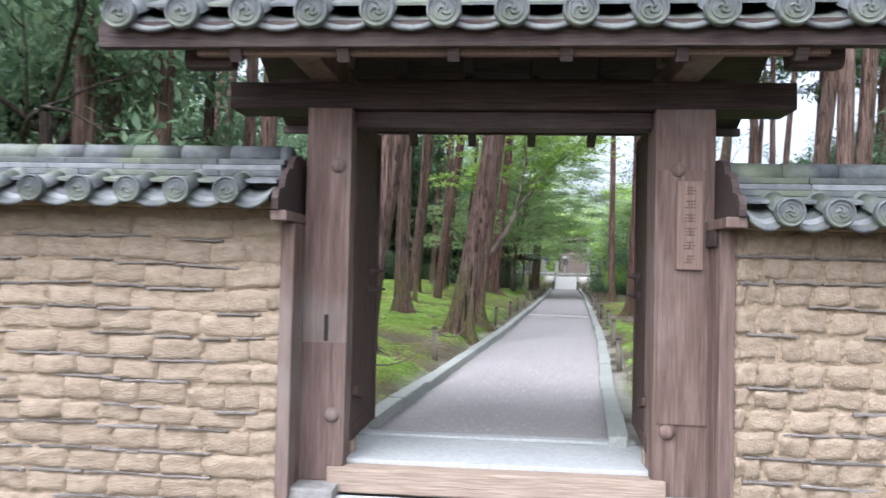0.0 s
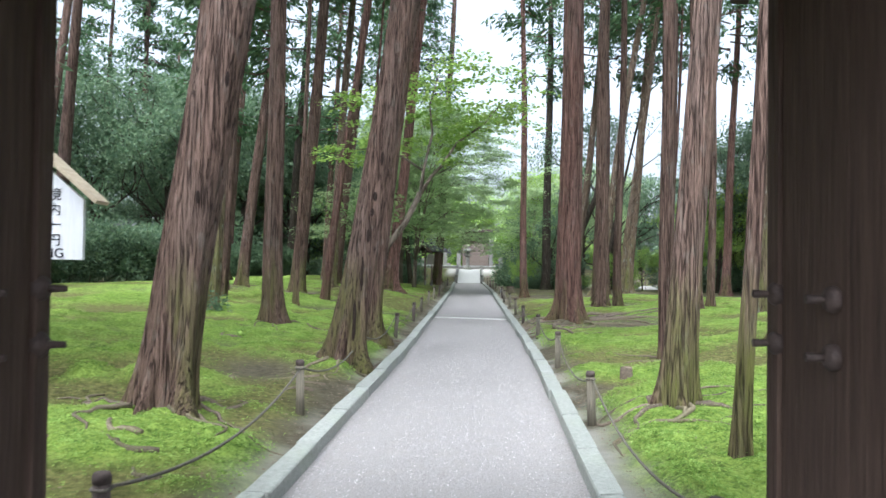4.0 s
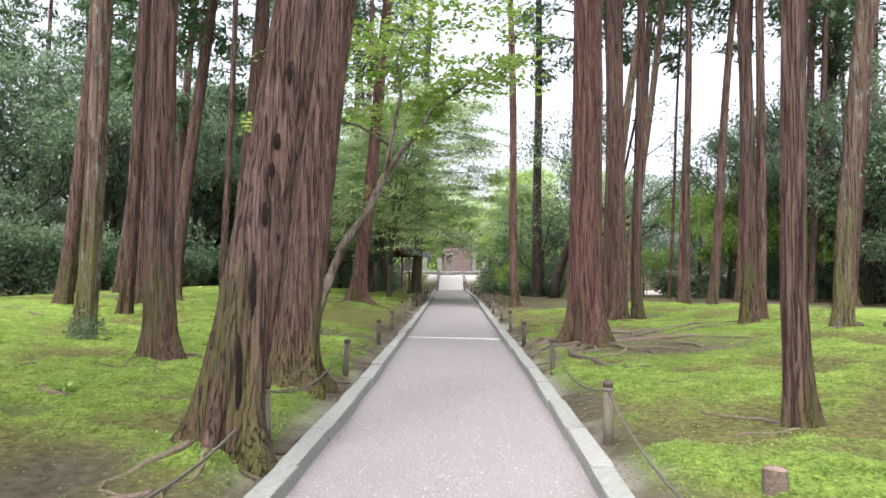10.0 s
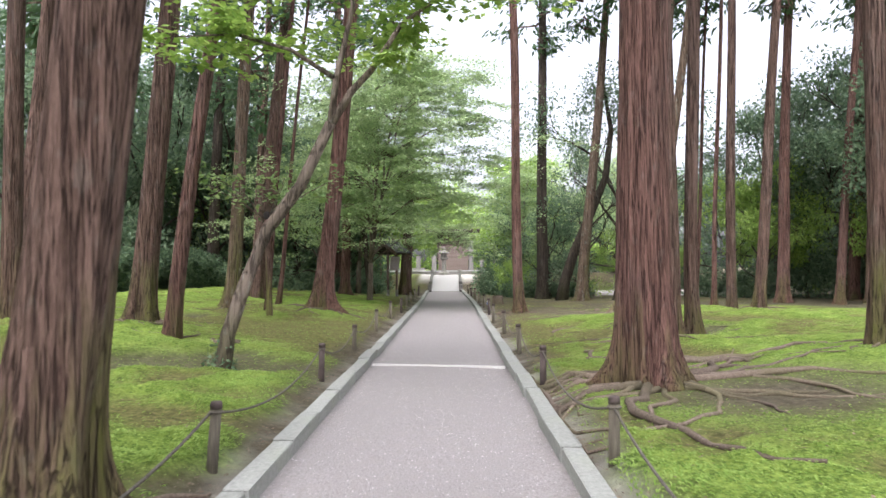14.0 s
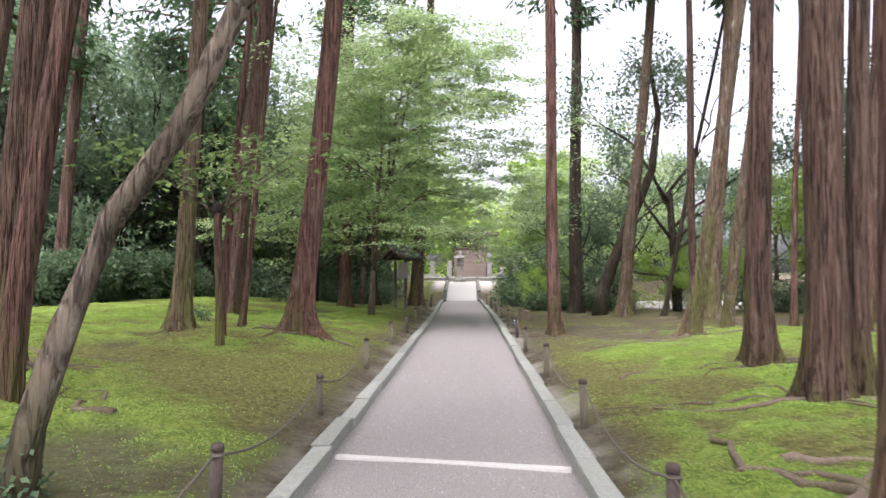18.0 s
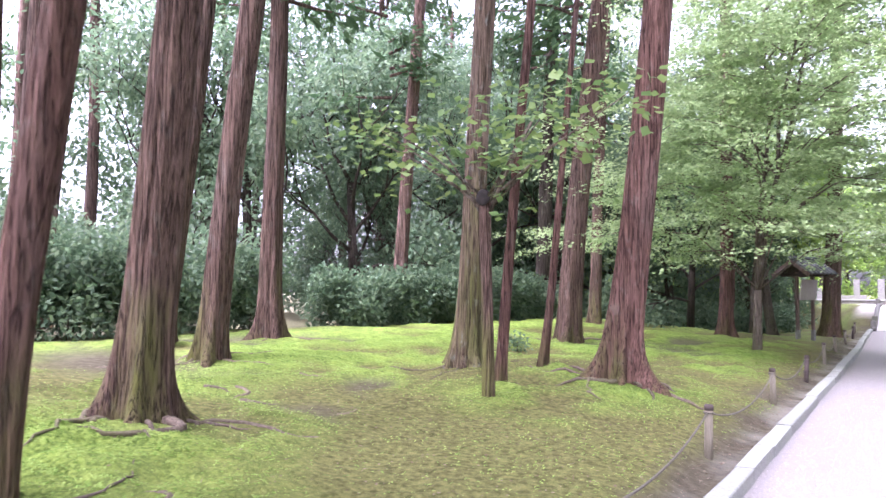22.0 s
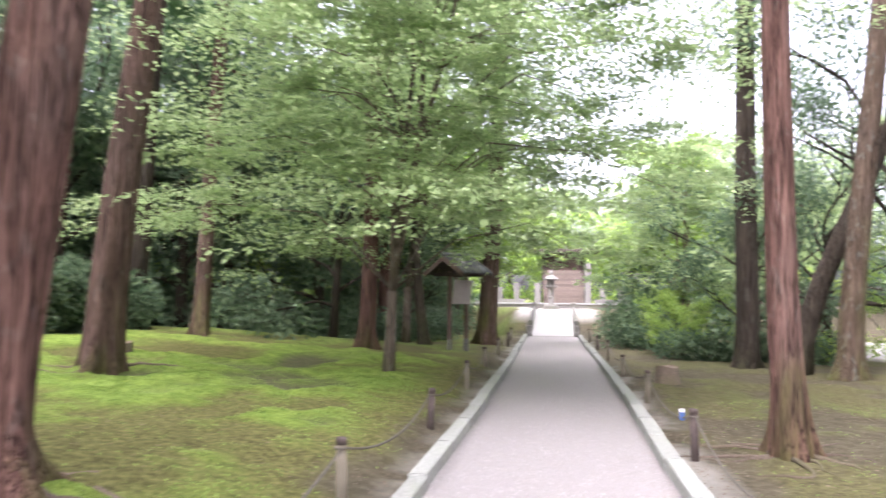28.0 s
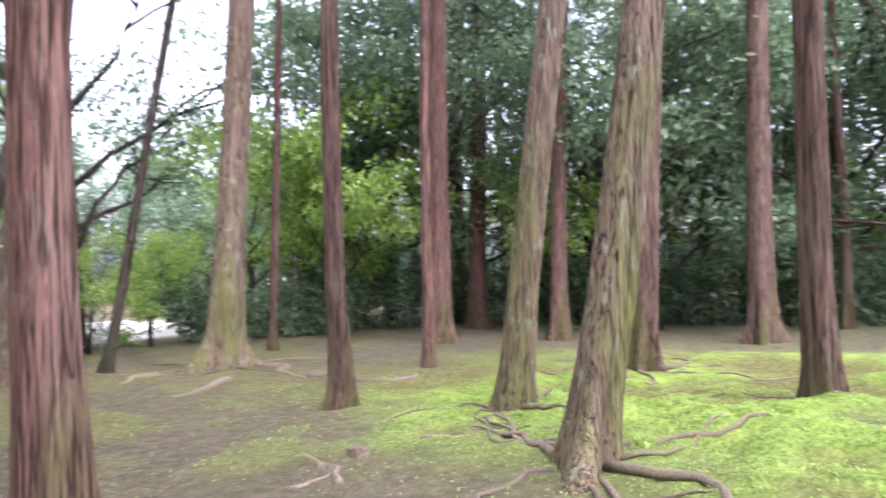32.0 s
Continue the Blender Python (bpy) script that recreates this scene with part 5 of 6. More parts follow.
# ---- the path ----
def make_path():
    xs = np.linspace(-0.84, 0.98, 15)
    ys = np.concatenate([np.linspace(5.35, 46, 300), np.linspace(46.3, 52.6, 20)])
    gx, gy = np.meshgrid(xs, ys)
    z = 0.012 * (1 - ((gx - 0.07) / 0.91) ** 2) + 0.012 * (fbm(gx, gy, 0.8, 4) - 0.5)
    i = np.arange(gx.size).reshape(gx.shape)
    q = np.stack([i[:-1, :-1], i[:-1, 1:], i[1:, 1:], i[1:, :-1]], -1).reshape(-1, 4)
    tagged(new("path", quads_mesh(np.stack([gx + sway(gy), gy, z], -1).reshape(-1, 3), q, GRAVEL, True)), "pale pinkish gravel path", "path", kind="structure")


make_path()
bar = tagged(new("drain_bar"), "narrow pale stone bar set across the gravel path", "stone bar", kind="structure")
bar.matrix_world = pose(0.06, 21.6, 0, 0, 0, -11)
part("bar", box_bm(-0.86, 0.88, -0.035, 0.035, -0.06, 0.028, 0.006), BAR_STONE, bar)


def make_kerbs():
    bms = []
    for k in range(4):
        rs = np.random.RandomState(k)
        bm = box_bm(-0.070, 0.070, 0.004, 0.996, -0.12, 0.10, 0.014)
        for v in bm.verts:
            v.co += Vector(rs.randn(3) * 0.004)
        me = bpy.data.meshes.new("kerb_stone")
        bm.to_mesh(me)
        bm.free()
        me.materials.append(KERB)
        bms.append(me)
    rs = np.random.RandomState(2)
    for side, x in (("left", -0.89), ("right", 1.03)):
        kerb = tagged(new("kerb_" + side), "row of long grey granite kerb stones edging the path", "kerb", kind="structure")
        y, i = 5.75, 0
        while y < 52:
            ln = 0.95 + 0.35 * rs.rand()
            o = part("kerb_stone", bms[rs.randint(4)], None, kerb)
            o.matrix_basis = pose(x + float(sway(y)) + rs.randn() * 0.006, y, rs.randn() * 0.006, 0, 0, math.degrees(math.atan2(float(sway(y)) - float(sway(y + ln)), ln)) + rs.randn() * 0.25) @ Matrix.Diagonal((1, ln, 1, 1))
            y += ln
            i += 1


make_kerbs()


def rope_fence(name, x, ys, label):
    f = thing(name, label, "fence")
    rs = np.random.RandomState(int(x * 10) + 50)
    tops = []
    for k, y in enumerate(ys):
        xx = x + float(sway(y)) + rs.randn() * 0.02
        z = ground_z(xx, y)
        top = z + 0.43 + rs.randn() * 0.02
        r = 0.036
        tilt = rs.randn(2) * 0.012
        dark = k % 4 == 0
        post = part("post", mesh_from(*tube([(xx, y, z - 0.1), (xx + tilt[0], y + tilt[1], top - 0.04)], [r, r * 0.95], 12), POST_TOP if dark else POST), None, f)
        cap = part("post_top", mesh_from(*tube([(xx + tilt[0], y + tilt[1], top - 0.045), (xx + tilt[0], y + tilt[1], top - 0.012), (xx + tilt[0], y + tilt[1], top)], [r * 1.03, r * 1.04, r * 0.85], 12), POST_TOP), None, post)
        ring = part("knot", mesh_from(*tube([(xx + tilt[0] + 0.040 * math.cos(a), y + tilt[1] + 0.040 * math.sin(a), top - 0.065) for a in np.linspace(0, 6.283, 13)], [0.007] * 13, 6), ROPE), None, post)
        tops.append(Vector((xx, y, top - 0.065)))
    for a, b in zip(tops[:-1], tops[1:]):
        sag = 0.15 + 0.05 * rs.rand()
        pts = []
        for i in range(15):
            t = i / 14
            p = a.lerp(b, t)
            p.z -= sag * 4 * t * (1 - t)
            pts.append(p)
        part("rope", mesh_from(*tube(pts, [0.009] * 15, 6), ROPE), None, f)
    return f


rope_fence("rope_fence", -1.24, [6.9, 10.1, 13.3, 16.65, 20.3, 23.3, 26.6, 30.0, 33.0, 36.3, 39.6, 42.9, 46.2, 49.4], "low rope fence on short weathered posts along the moss")
rope_fence("rope_fence", 1.25, [6.9, 10.1, 13.3, 16.7, 19.95, 22.75, 25.9, 29.1, 32.1, 35.6, 39.0, 42.4, 45.8, 49.2], "low rope fence on short weathered posts along the moss")

tag = thing("blue_tag", "small blue and white plastic tag tied to the rope", "tag", pose(1.26, 32.75, 0.24))
part("tag_body", box_bm(-0.025, 0.025, -0.015, 0.015, 0.0, 0.09, 0.012), BLUE, tag)
part("tag_cap", box_bm(-0.026, 0.026, -0.016, 0.016, 0.075, 0.11, 0.01), WHITE, tag)


def stump(x, y, r, tall, label, cut=None):
    t = thing("tree_stump", label, "stump", pose(x, y, ground_z(x, y)))
    rs = np.random.RandomState(int(abs(x) * 100))
    th = np.linspace(0, 6.283, 20, endpoint=False)
    lob = 1 + 0.1 * np.cos(3 * th + 1) + 0.06 * np.cos(7 * th)
    vs, fs = [], []
    for z, k in ((-0.05, 1.35), (tall * 0.25, 1.08), (tall, 1.0)):
        for a, l in zip(th, lob):
            vs.append((math.cos(a) * r * k * l, math.sin(a) * r * k * l, z + (0.12 * r * math.sin(a * 2) if z == tall else 0)))
    for i in range(2):
        for k in range(20):
            fs.append((i * 20 + k, i * 20 + (k + 1) % 20, (i + 1) * 20 + (k + 1) % 20, (i + 1) * 20 + k))
    part("stump_side", mesh_from(vs, fs, ROOT), None, t)
    part("cut_face", mesh_from([(v[0] * 0.98, v[1] * 0.98, v[2] - 0.003) for v in vs[40:]], [tuple(range(20))], cut or CUT_PALE, False), None, t)


stump(1.74, 11.8, 0.062, 0.17, "small weathered tree stump in the moss")
stump(1.85, 38.0, 0.17, 0.27, "sawn tree stump on bare soil beside the path")
stump(-6.3, 35.5, 0.16, 0.22, "mossy low stump on the moss")
stump(4.26, 32.5, 0.07, 0.08, "dark rotten stump among the roots", ROOT)
stump(6.6, 19.0, 0.1, 0.2, "dark old stump in the moss")


def loose_root(x, y, turn, length, r, seed):
    rs = np.random.RandomState(seed)
    pts, rad = root_mesh(rs, radians(turn), 0.0, length, r)
    for p in pts:
        f = p[2]
        p[2] = surface_z(x + p[0], y + p[1]) - 0.004 + 0.35 * r * math.sin(f * 3.14) - 0.02 * f
        p[0], p[1] = (min(x + p[0], -1.1) if x < 0 else max(x + p[0], 1.16)), y + p[1]
    o = new("exposed_root", mesh_from(*tube(pts, rad, 7), ROOT))
    tagged(o, "bare grey-brown root lying across the moss", "root", "exposed roots in the moss")


for k, (x, y, a, ln, r) in enumerate(((-1.75, 8.3, 160, 0.7, 0.03), (-1.6, 8.0, 200, 0.5, 0.025), (-2.0, 8.6, 120, 0.8, 0.03), (-2.5, 8.4, 150, 0.9, 0.025),
                                      (-1.45, 11.15, 150, 0.6, 0.03), (-1.40, 11.5, 165, 0.8, 0.025), (-1.55, 11.9, 190, 1.0, 0.025), (-2.25, 11.2, 130, 0.6, 0.028),
                                      (-3.0, 13.75, 175, 0.9, 0.028), (-4.0, 15.05, 190, 0.5, 0.02), (-6.6, 19.8, 170, 0.8, 0.03), (-2.6, 22.0, 170, 1.1, 0.05),
                                      (-3.0, 22.6, 110, 0.6, 0.025), (-5.9, 24.6, 60, 0.7, 0.022), (-5.5, 25.0, 40, 0.5, 0.025), (-5.4, 25.3, 20, 0.8, 0.028),
                                      (-4.9, 24.9, 30, 0.7, 0.024), (-4.1, 25.3, 40, 0.6, 0.02), (-4.5, 24.1, 45, 1.5, 0.03), (-5.6, 26.4, 30, 0.6, 0.02),
                                      (-5.2, 24.3, 160, 0.8, 0.03), (2.2, 21.0, 20, 1.0, 0.04), (2.6, 20.5, -10, 1.2, 0.04), (2.0, 25.0, 40, 0.9, 0.035),
                                      (2.5, 28.3, 170, 0.9, 0.035), (2.3, 28.9, 20, 1.0, 0.03), (3.9, 32.5, 20, 0.7, 0.025), (3.7, 32.2, 10, 0.9, 0.028),
                                      (3.5, 32.4, -20, 0.7, 0.022), (4.7, 32.3, -30, 0.9, 0.022), (3.2, 30.9, 150, 1.2, 0.025), (3.0, 30.4, 170, 1.1, 0.025),
                                      (3.6, 30.0, 190, 1.0, 0.03), (6.9, 35.6, -30, 1.6, 0.07), (7.4, 36.9, -35, 1.8, 0.075), (6.2, 36.2, 160, 1.3, 0.06),
                                      (7.0, 34.4, -20, 1.0, 0.045), (6.2, 37.6, 150, 1.0, 0.06), (-2.4, 29.2, -40, 0.6, 0.025))):
    loose_root(x, y, a, ln, r, k + 1)


def make_litter():
    """Fallen twigs, needles and leaf scraps on the bare soil."""
    rs = np.random.RandomState(77)
    n = 60000
    x = np.where(rs.rand(n) < 0.42, -1, 1) * (1.12 + 6.5 * rs.rand(n) ** 1.6)
    y = 6.5 + 33 * rs.rand(n)
    moss, lush, _ = moss_cover(x, y)
    keep = rs.rand(n) < (1 - moss * (0.55 + 0.4 * lush)) * 0.8
    x, y, moss, lush = x[keep], y[keep], moss[keep], lush[keep]
    n = len(x)
    off = smooth_step(1.1, 1.5, np.abs(x))
    z = height(x, y) + off * moss_relief(x, y, moss, lush) + 0.004
    a = rs.rand(n) * 6.283
    twig = rs.rand(n) < 0.25
    length = np.where(twig, 0.05 + 0.12 * rs.rand(n) ** 2, 0.015 + 0.025 * rs.rand(n))
    width = np.where(twig, 0.0025, 0.005 + 0.006 * rs.rand(n))
    along = np.stack([np.cos(a), np.sin(a), 0.10 * rs.randn(n)], -1)
    nor = np.stack([0.25 * rs.randn(n), 0.25 * rs.randn(n), np.ones(n)], -1)
    co = leaf_quads(np.stack([x, y, z], -1), along, nor, length, width, 0.1)
    tagged(new("leaf_litter", leaves_mesh(co, LITTER)), "brown twigs and leaf scraps scattered on the soil", "litter", kind="stuff")


def make_pebbles():
    """Loose gravel lying on the path and scraps of it beside the kerbs."""
    rs = np.random.RandomState(78)
    n = 26000
    x = -0.81 + 1.76 * rs.rand(n)
    y = 6.0 + 30 * rs.rand(n) ** 1.1
    r = 0.0025 + 0.0045 * rs.rand(n) ** 3
    z = 0.012 * (1 - ((x - 0.07) / 0.91) ** 2) + 0.012 * (fbm(x, y, 0.8, 4) - 0.5)
    base = np.stack([x + sway(y), y, z], -1)
    turn = rs.rand(n) * 6.283
    corners = []
    for k in range(3):
        b = turn + 2.094 * k
        corners.append(base + np.stack([np.cos(b) * r * 1.4, np.sin(b) * r * 1.2, 0 * r - 0.001], -1))
    top = base + np.stack([0 * r, 0 * r, r * 0.9], -1)
    co = np.stack(corners + [top], 1).reshape(-1, 3)
    i = np.arange(n) * 4
    tris = np.stack([np.stack([i, i + 1, i + 3], -1), np.stack([i + 1, i + 2, i + 3], -1), np.stack([i + 2, i, i + 3], -1)], 1).reshape(-1, 3)
    tagged(new("loose_gravel", quads_mesh(co, tris, PEBBLE)), "small loose gravel grains on the path", "gravel", kind="stuff")


make_litter()
make_pebbles()

# ---- the gate ----
GATE_TURN = pose(0.02, 5.0, 0, 0, 0, 5.5) @ Matrix.Translation((0, -5.0, 0))
gate = thing("temple_gate", "old wooden temple gate with open doors and grey tiled roof", "gate", GATE_TURN @ pose(0, -0.08, 0))
for x0, x1 in ((-1.24, -0.945), (0.993, 1.362)):
    p = part("post", box_bm(x0, x1, 5.05, 5.32, -0.10, 2.318, 0.012), WOOD, gate)
for x0, x1, c0, c1 in ((-1.322, -1.238, -1.335, -1.236), (1.325, 1.415, 1.30, 1.425)):
    part("wall_jamb", box_bm(x0, x1, 4.81, 5.40, -0.15, 1.548, 0.008), WOOD, gate)
    part("bracket", box_bm(c0, c1, 4.62, 5.40, 1.55, 1.612, 0.008), WOOD, gate)
part("corbel", box_bm(1.30, 1.324, 4.84, 5.04, 1.45, 1.548, 0.006), WOOD_X, gate)
# lintels in the beam wood whose colour holds the soffit shade
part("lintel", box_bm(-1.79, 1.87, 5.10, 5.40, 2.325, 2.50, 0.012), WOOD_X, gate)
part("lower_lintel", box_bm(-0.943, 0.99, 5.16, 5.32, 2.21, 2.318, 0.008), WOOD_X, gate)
part("sill", box_bm(-1.05, 1.08, 5.02, 5.20, -0.16, 0.0, 0.014), WOOD_SILL, gate)
part("step_stone", box_bm(-1.42, 1.46, 4.60, 5.015, -0.45, -0.165, 0.02), SLAB, gate)
for x0, x1 in ((-1.5, -0.97), (0.99, 1.5)):
    part("post_base", box_bm(x0, x1, 4.86, 5.5, -0.3, -0.098, 0.015), STONE, gate)
part("slot", box_bm(-1.095, -1.068, 5.044, 5.06, 0.80, 0.97, 0), CUT, gate, "narrow dark mortise slot")
part("post_foot", box_bm(-1.237, -0.948, 5.046, 5.06, -0.09, 0.79, 0.003), WOOD_RED, gate, "newer red-brown timber spliced into the post")
part("post_patch", box_bm(1.015, 1.325, 5.038, 5.052, 0.35, 1.93, 0.002), WOOD, gate, "replaced board on the post's face")
plq = part("plaque", box_bm(1.12, 1.28, 5.015, 5.037, 1.31, 1.86, 0.004), WOOD_PALE, gate, "pale wooden name board with worn ink characters")
rsq = np.random.RandomState(12)
for k in range(6):
    zc = 1.80 - k * 0.085
    bmq = bmesh.new()
    for j in range(5):
        w, hgt = (0.045 + 0.03 * rsq.rand(), 0.006) if j < 3 else (0.006, 0.052)
        cx = 1.20 + rsq.randn() * 0.004
        cz = zc + (0.02 * (j - 1) if j < 3 else 0.0)
        box_bm(cx - w / 2 + (0.012 * (j - 3.5) if j > 2 else 0), cx + w / 2 + (0.012 * (j - 3.5) if j > 2 else 0), 5.0125, 5.0155, cz - hgt / 2, cz + hgt / 2, 0, bmq)
    part("ink_character", bmq, WORN_INK, plq, "worn faint ink strokes")


def stud(x, y, z, r, facing, parent, pin=False):
    bm = bmesh.new()
    turn = {"front": pose(0, 0, 0, 90), "in_left": pose(0, 0, 0, 0, 90), "in_right": pose(0, 0, 0, 0, -90)}[facing]
    bmesh.ops.create_uvsphere(bm, u_segments=16, v_segments=10, radius=r, matrix=Matrix.Translation((x, y, z)) @ turn @ Matrix.Diagonal((1, 1, 0.62, 1)))
    bmesh.ops.create_cone(bm, cap_ends=True, segments=16, radius1=r * 1.12, radius2=r * 1.02, depth=r * 0.3, matrix=Matrix.Translation((x, y, z)) @ turn)
    return part("stud", bm, IRON if facing != "front" else WOOD, parent, smooth=True)


for x, z in ((-1.03, 1.94), (-1.03, 0.325), (1.13, 1.93), (1.085, 0.30)):
    stud(x, 5.045, z, 0.046, "front", gate)


def door_leaf(name, hinge_x, side, turn, wide):
    """One door leaf, hinged at its post, swung inwards. side: +1 when the leaf's face turns to the right."""
    d = tagged(new(name), "weathered plank gate door standing open", "door", kind="structure")
    d.matrix_world = GATE_TURN @ pose(hinge_x, 5.13, 0, 0, 0, turn)
    for k, (a, b) in enumerate(((0.0, 0.14), (0.147, 0.147 + (wide - 0.22) / 2), (0.150 + (wide - 0.22) / 2, wide - 0.076))):
        part("plank", box_bm(-0.02 - 0.004 * (k == 0), 0.02 + 0.004 * (k == 0), a, b, 0.135, 2.28, 0.004), WOOD_DOOR, d)
    for z in (0.125, 2.19):
        part("rail", box_bm(-0.030, 0.030, 0.0, wide - 0.06, z, z + 0.10, 0.005), WOOD_DOOR, d)
    part("stile", box_bm(-0.032, 0.032, wide - 0.074, wide, 0.12, 2.30, 0.005), WOOD_DOOR, d)
    face = 0.028 * side
    for yy in (wide * 0.60, wide * 0.94):
        for zz in (1.115, 1.255):
            b = bmesh.new()
            bmesh.ops.create_uvsphere(b, u_segments=14, v_segments=8, radius=0.034, matrix=Matrix.Translation((face, yy, zz)) @ Matrix.Diagonal((0.75, 1, 1, 1)))
            bmesh.ops.create_cone(b, cap_ends=True, segments=8, radius1=0.012, radius2=0.008, depth=0.07, matrix=Matrix.Translation((face + 0.030 * side, yy, zz)) @ pose(0, 0, 0, 0, 90))
            part("stud", b, IRON, d, "dark iron door stud", True)
    part("door_bar", box_bm(-0.016, 0.016, -0.12, 0.12, -0.03, 0.03, 0.006, m=pose(face + 0.012 * side, 0.14, 0.425, -14)), WOOD_DOOR, d, "short slanting wooden stop")
    part("prop", box_bm(-0.04, 0.04, 0.04, 0.13, 0.035, 0.125, 0.006), WOOD_SILL, d, "pale wooden pivot block")


door_leaf("door_1", -0.962, 1, -1.6, 0.78)
door_leaf("door_2", 1.018, -1, -4.6, 0.94)


def arc_strip(x0, x1, sag, y0, z0, y1, z1, thick, n=7):
    """A dished pan tile between two rows, from its lower edge to its upper edge."""
    vs, fs = [], []
    for (yy, zz) in ((y0, z0), (y1, z1)):
        for dz in (0, thick):
            for i in range(n):
                t = i / (n - 1)
                vs.append((x0 + (x1 - x0) * t, yy, zz - sag * 4 * t * (1 - t) + dz))
    g = lambda e, l, i: (e * 2 + l) * n + i
    for i in range(n - 1):
        fs += [(g(0, 1, i), g(0, 1, i + 1), g(1, 1, i + 1), g(1, 1, i)), (g(0, 0, i + 1), g(0, 0, i), g(1, 0, i), g(1, 0, i + 1)),
               (g(0, 0, i), g(0, 0, i + 1), g(0, 1, i + 1), g(0, 1, i)), (g(1, 0, i + 1), g(1, 0, i), g(1, 1, i), g(1, 1, i + 1))]
    return vs, fs


def roundel_mesh(r):
    """Eave-end disc with a raised rim and a comma-shaped swirl; faces -y."""
    bm = bmesh.new()
    bmesh.ops.create_cone(bm, cap_ends=True, segments=28, radius1=r, radius2=r, depth=0.03, matrix=pose(0, 0, 0, 90))
    me = bpy.data.meshes.new("roundel")
    ring = tube([(r * 0.9 * math.cos(a), -0.018, r * 0.9 * math.sin(a)) for a in np.linspace(0, 6.283, 29)], [r * 0.09] * 29, 6, False)
    pieces = [ring, tube([(r * 0.62 * math.cos(a), -0.017, r * 0.62 * math.sin(a)) for a in np.linspace(0, 6.283, 25)], [r * 0.04] * 25, 5, False)]
    for k in range(3):
        sw = [(r * (0.12 + 0.09 * i) * math.cos(2.09 * k + i * 0.5), -0.017, r * (0.12 + 0.09 * i) * math.sin(2.09 * k + i * 0.5)) for i in range(5)]
        pieces.append(tube(sw, [r * 0.10, r * 0.09, r * 0.07, r * 0.05, r * 0.02], 6))
    v2, f2 = join(*pieces)
    vv = [bm.verts.new(p) for p in v2]
    for f in f2:
        bm.faces.new([vv[i] for i in f])
    bm.to_mesh(me)
    bm.free()
    me.materials.append(TILE)
    return me


def tiled_slope(parent, xs, r, eave, ridge, roundel, facing=1, courses=4, pan_layers=3, pans=None):
    """Rows of half-round cover tiles with eave roundels, and dished pan tiles between. eave, ridge: (y, z)."""
    (y0, z0), (y1, z1) = eave, ridge
    length = math.hypot(y1 - y0, z1 - z0)
    th = np.linspace(0, math.pi, 11)
    cover = {}
    for x in xs:
        for c in range(courses):
            a, b = c / courses, (c + 1) / courses + 0.01
            pa, pb = (y0 + (y1 - y0) * a, z0 + (z1 - z0) * a), (y0 + (y1 - y0) * b, z0 + (z1 - z0) * b)
            if c not in cover:
                vs, fs = [], []
                for (yy, zz), k in ((pa, 1.0), (pb, 0.93)):
                    for t in th:
                        vs.append((r * k * math.cos(t), yy, zz + r * k * math.sin(t)))
                    for t in th:
                        vs.append((r * k * 0.8 * math.cos(t), yy, zz + r * k * 0.8 * math.sin(t)))
                n = len(th)
                for i in range(n - 1):
                    fs += [(i, i + 1, 2 * n + i + 1, 2 * n + i), (n + i, i, i + 1, n + i + 1)[::-1], (2 * n + i, 2 * n + i + 1, 3 * n + i + 1, 3 * n + i)]
                cover[c] = mesh_from(vs, fs, TILE)
            o = part("cover_tile", cover[c], None, parent)
            o.location = (x, 0, 0)
        o = part("eave_roundel", roundel, None, parent)
        o.matrix_basis = pose(x, y0 - 0.012 * facing, z0 + r * 0.15, 0, 0, 0 if facing > 0 else 180)
    pan = {}
    over = 0.0 if pans else 0.1
    pans = pans or xs
    pan_wide = xs[1] - xs[0]
    for xa, xb in zip(pans[:-1], pans[1:]):
        for c in range(pan_layers):
            if c not in pan:
                d = 0.055 * c * facing
                zl = z0 - 0.02 + 0.030 * c
                pan[c] = mesh_from(*arc_strip(0.0, pan_wide, 0.06, y0 + d, zl - 0.02, y0 + d + 0.22 * facing, zl + 0.22 * (z1 - z0) / abs(y1 - y0), 0.024), TILE_EDGE if c % 2 else TILE, True)
            o = part("pan_tile", pan[c], None, parent)
            o.location = (xa, 0, 0)
            o.scale = ((xb - xa) / pan_wide, 1, 1)
    # the bed of pan tiles further up
    slab = arc_strip(pans[0] - over, pans[-1] + over, 0, y0 + 0.15 * facing, z0 + 0.02 + 0.15 * (z1 - z0) / abs(y1 - y0), y1, z1 - 0.01, 0.02, 2)
    part("tile_bed", mesh_from(*slab, TILE, False), None, parent)


roof = part("roof", box_bm(-2.35, 2.50, 5.52, 5.68, 3.30, 3.46, 0.01), TILE, gate, "grey tiled gable roof")
ROUND = roundel_mesh(0.098)
xs_roof = [-2.16 + 0.372 * i for i in range(13)]
tiled_slope(roof, xs_roof, 0.088, (4.36, 2.69), (5.60, 3.36), ROUND, 1)
tiled_slope(roof, xs_roof[1:-1], 0.088, (6.95, 2.59), (5.60, 3.36), ROUND, -1)
part("ridge_tile", mesh_from(*tube([(-2.35, 5.6, 3.50), (2.50, 5.6, 3.50)], [0.11, 0.11], 14), TILE), None, roof)
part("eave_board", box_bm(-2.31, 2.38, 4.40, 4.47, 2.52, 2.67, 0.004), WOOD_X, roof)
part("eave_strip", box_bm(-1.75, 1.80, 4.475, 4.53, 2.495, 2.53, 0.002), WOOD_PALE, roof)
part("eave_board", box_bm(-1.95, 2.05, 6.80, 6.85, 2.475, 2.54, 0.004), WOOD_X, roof)
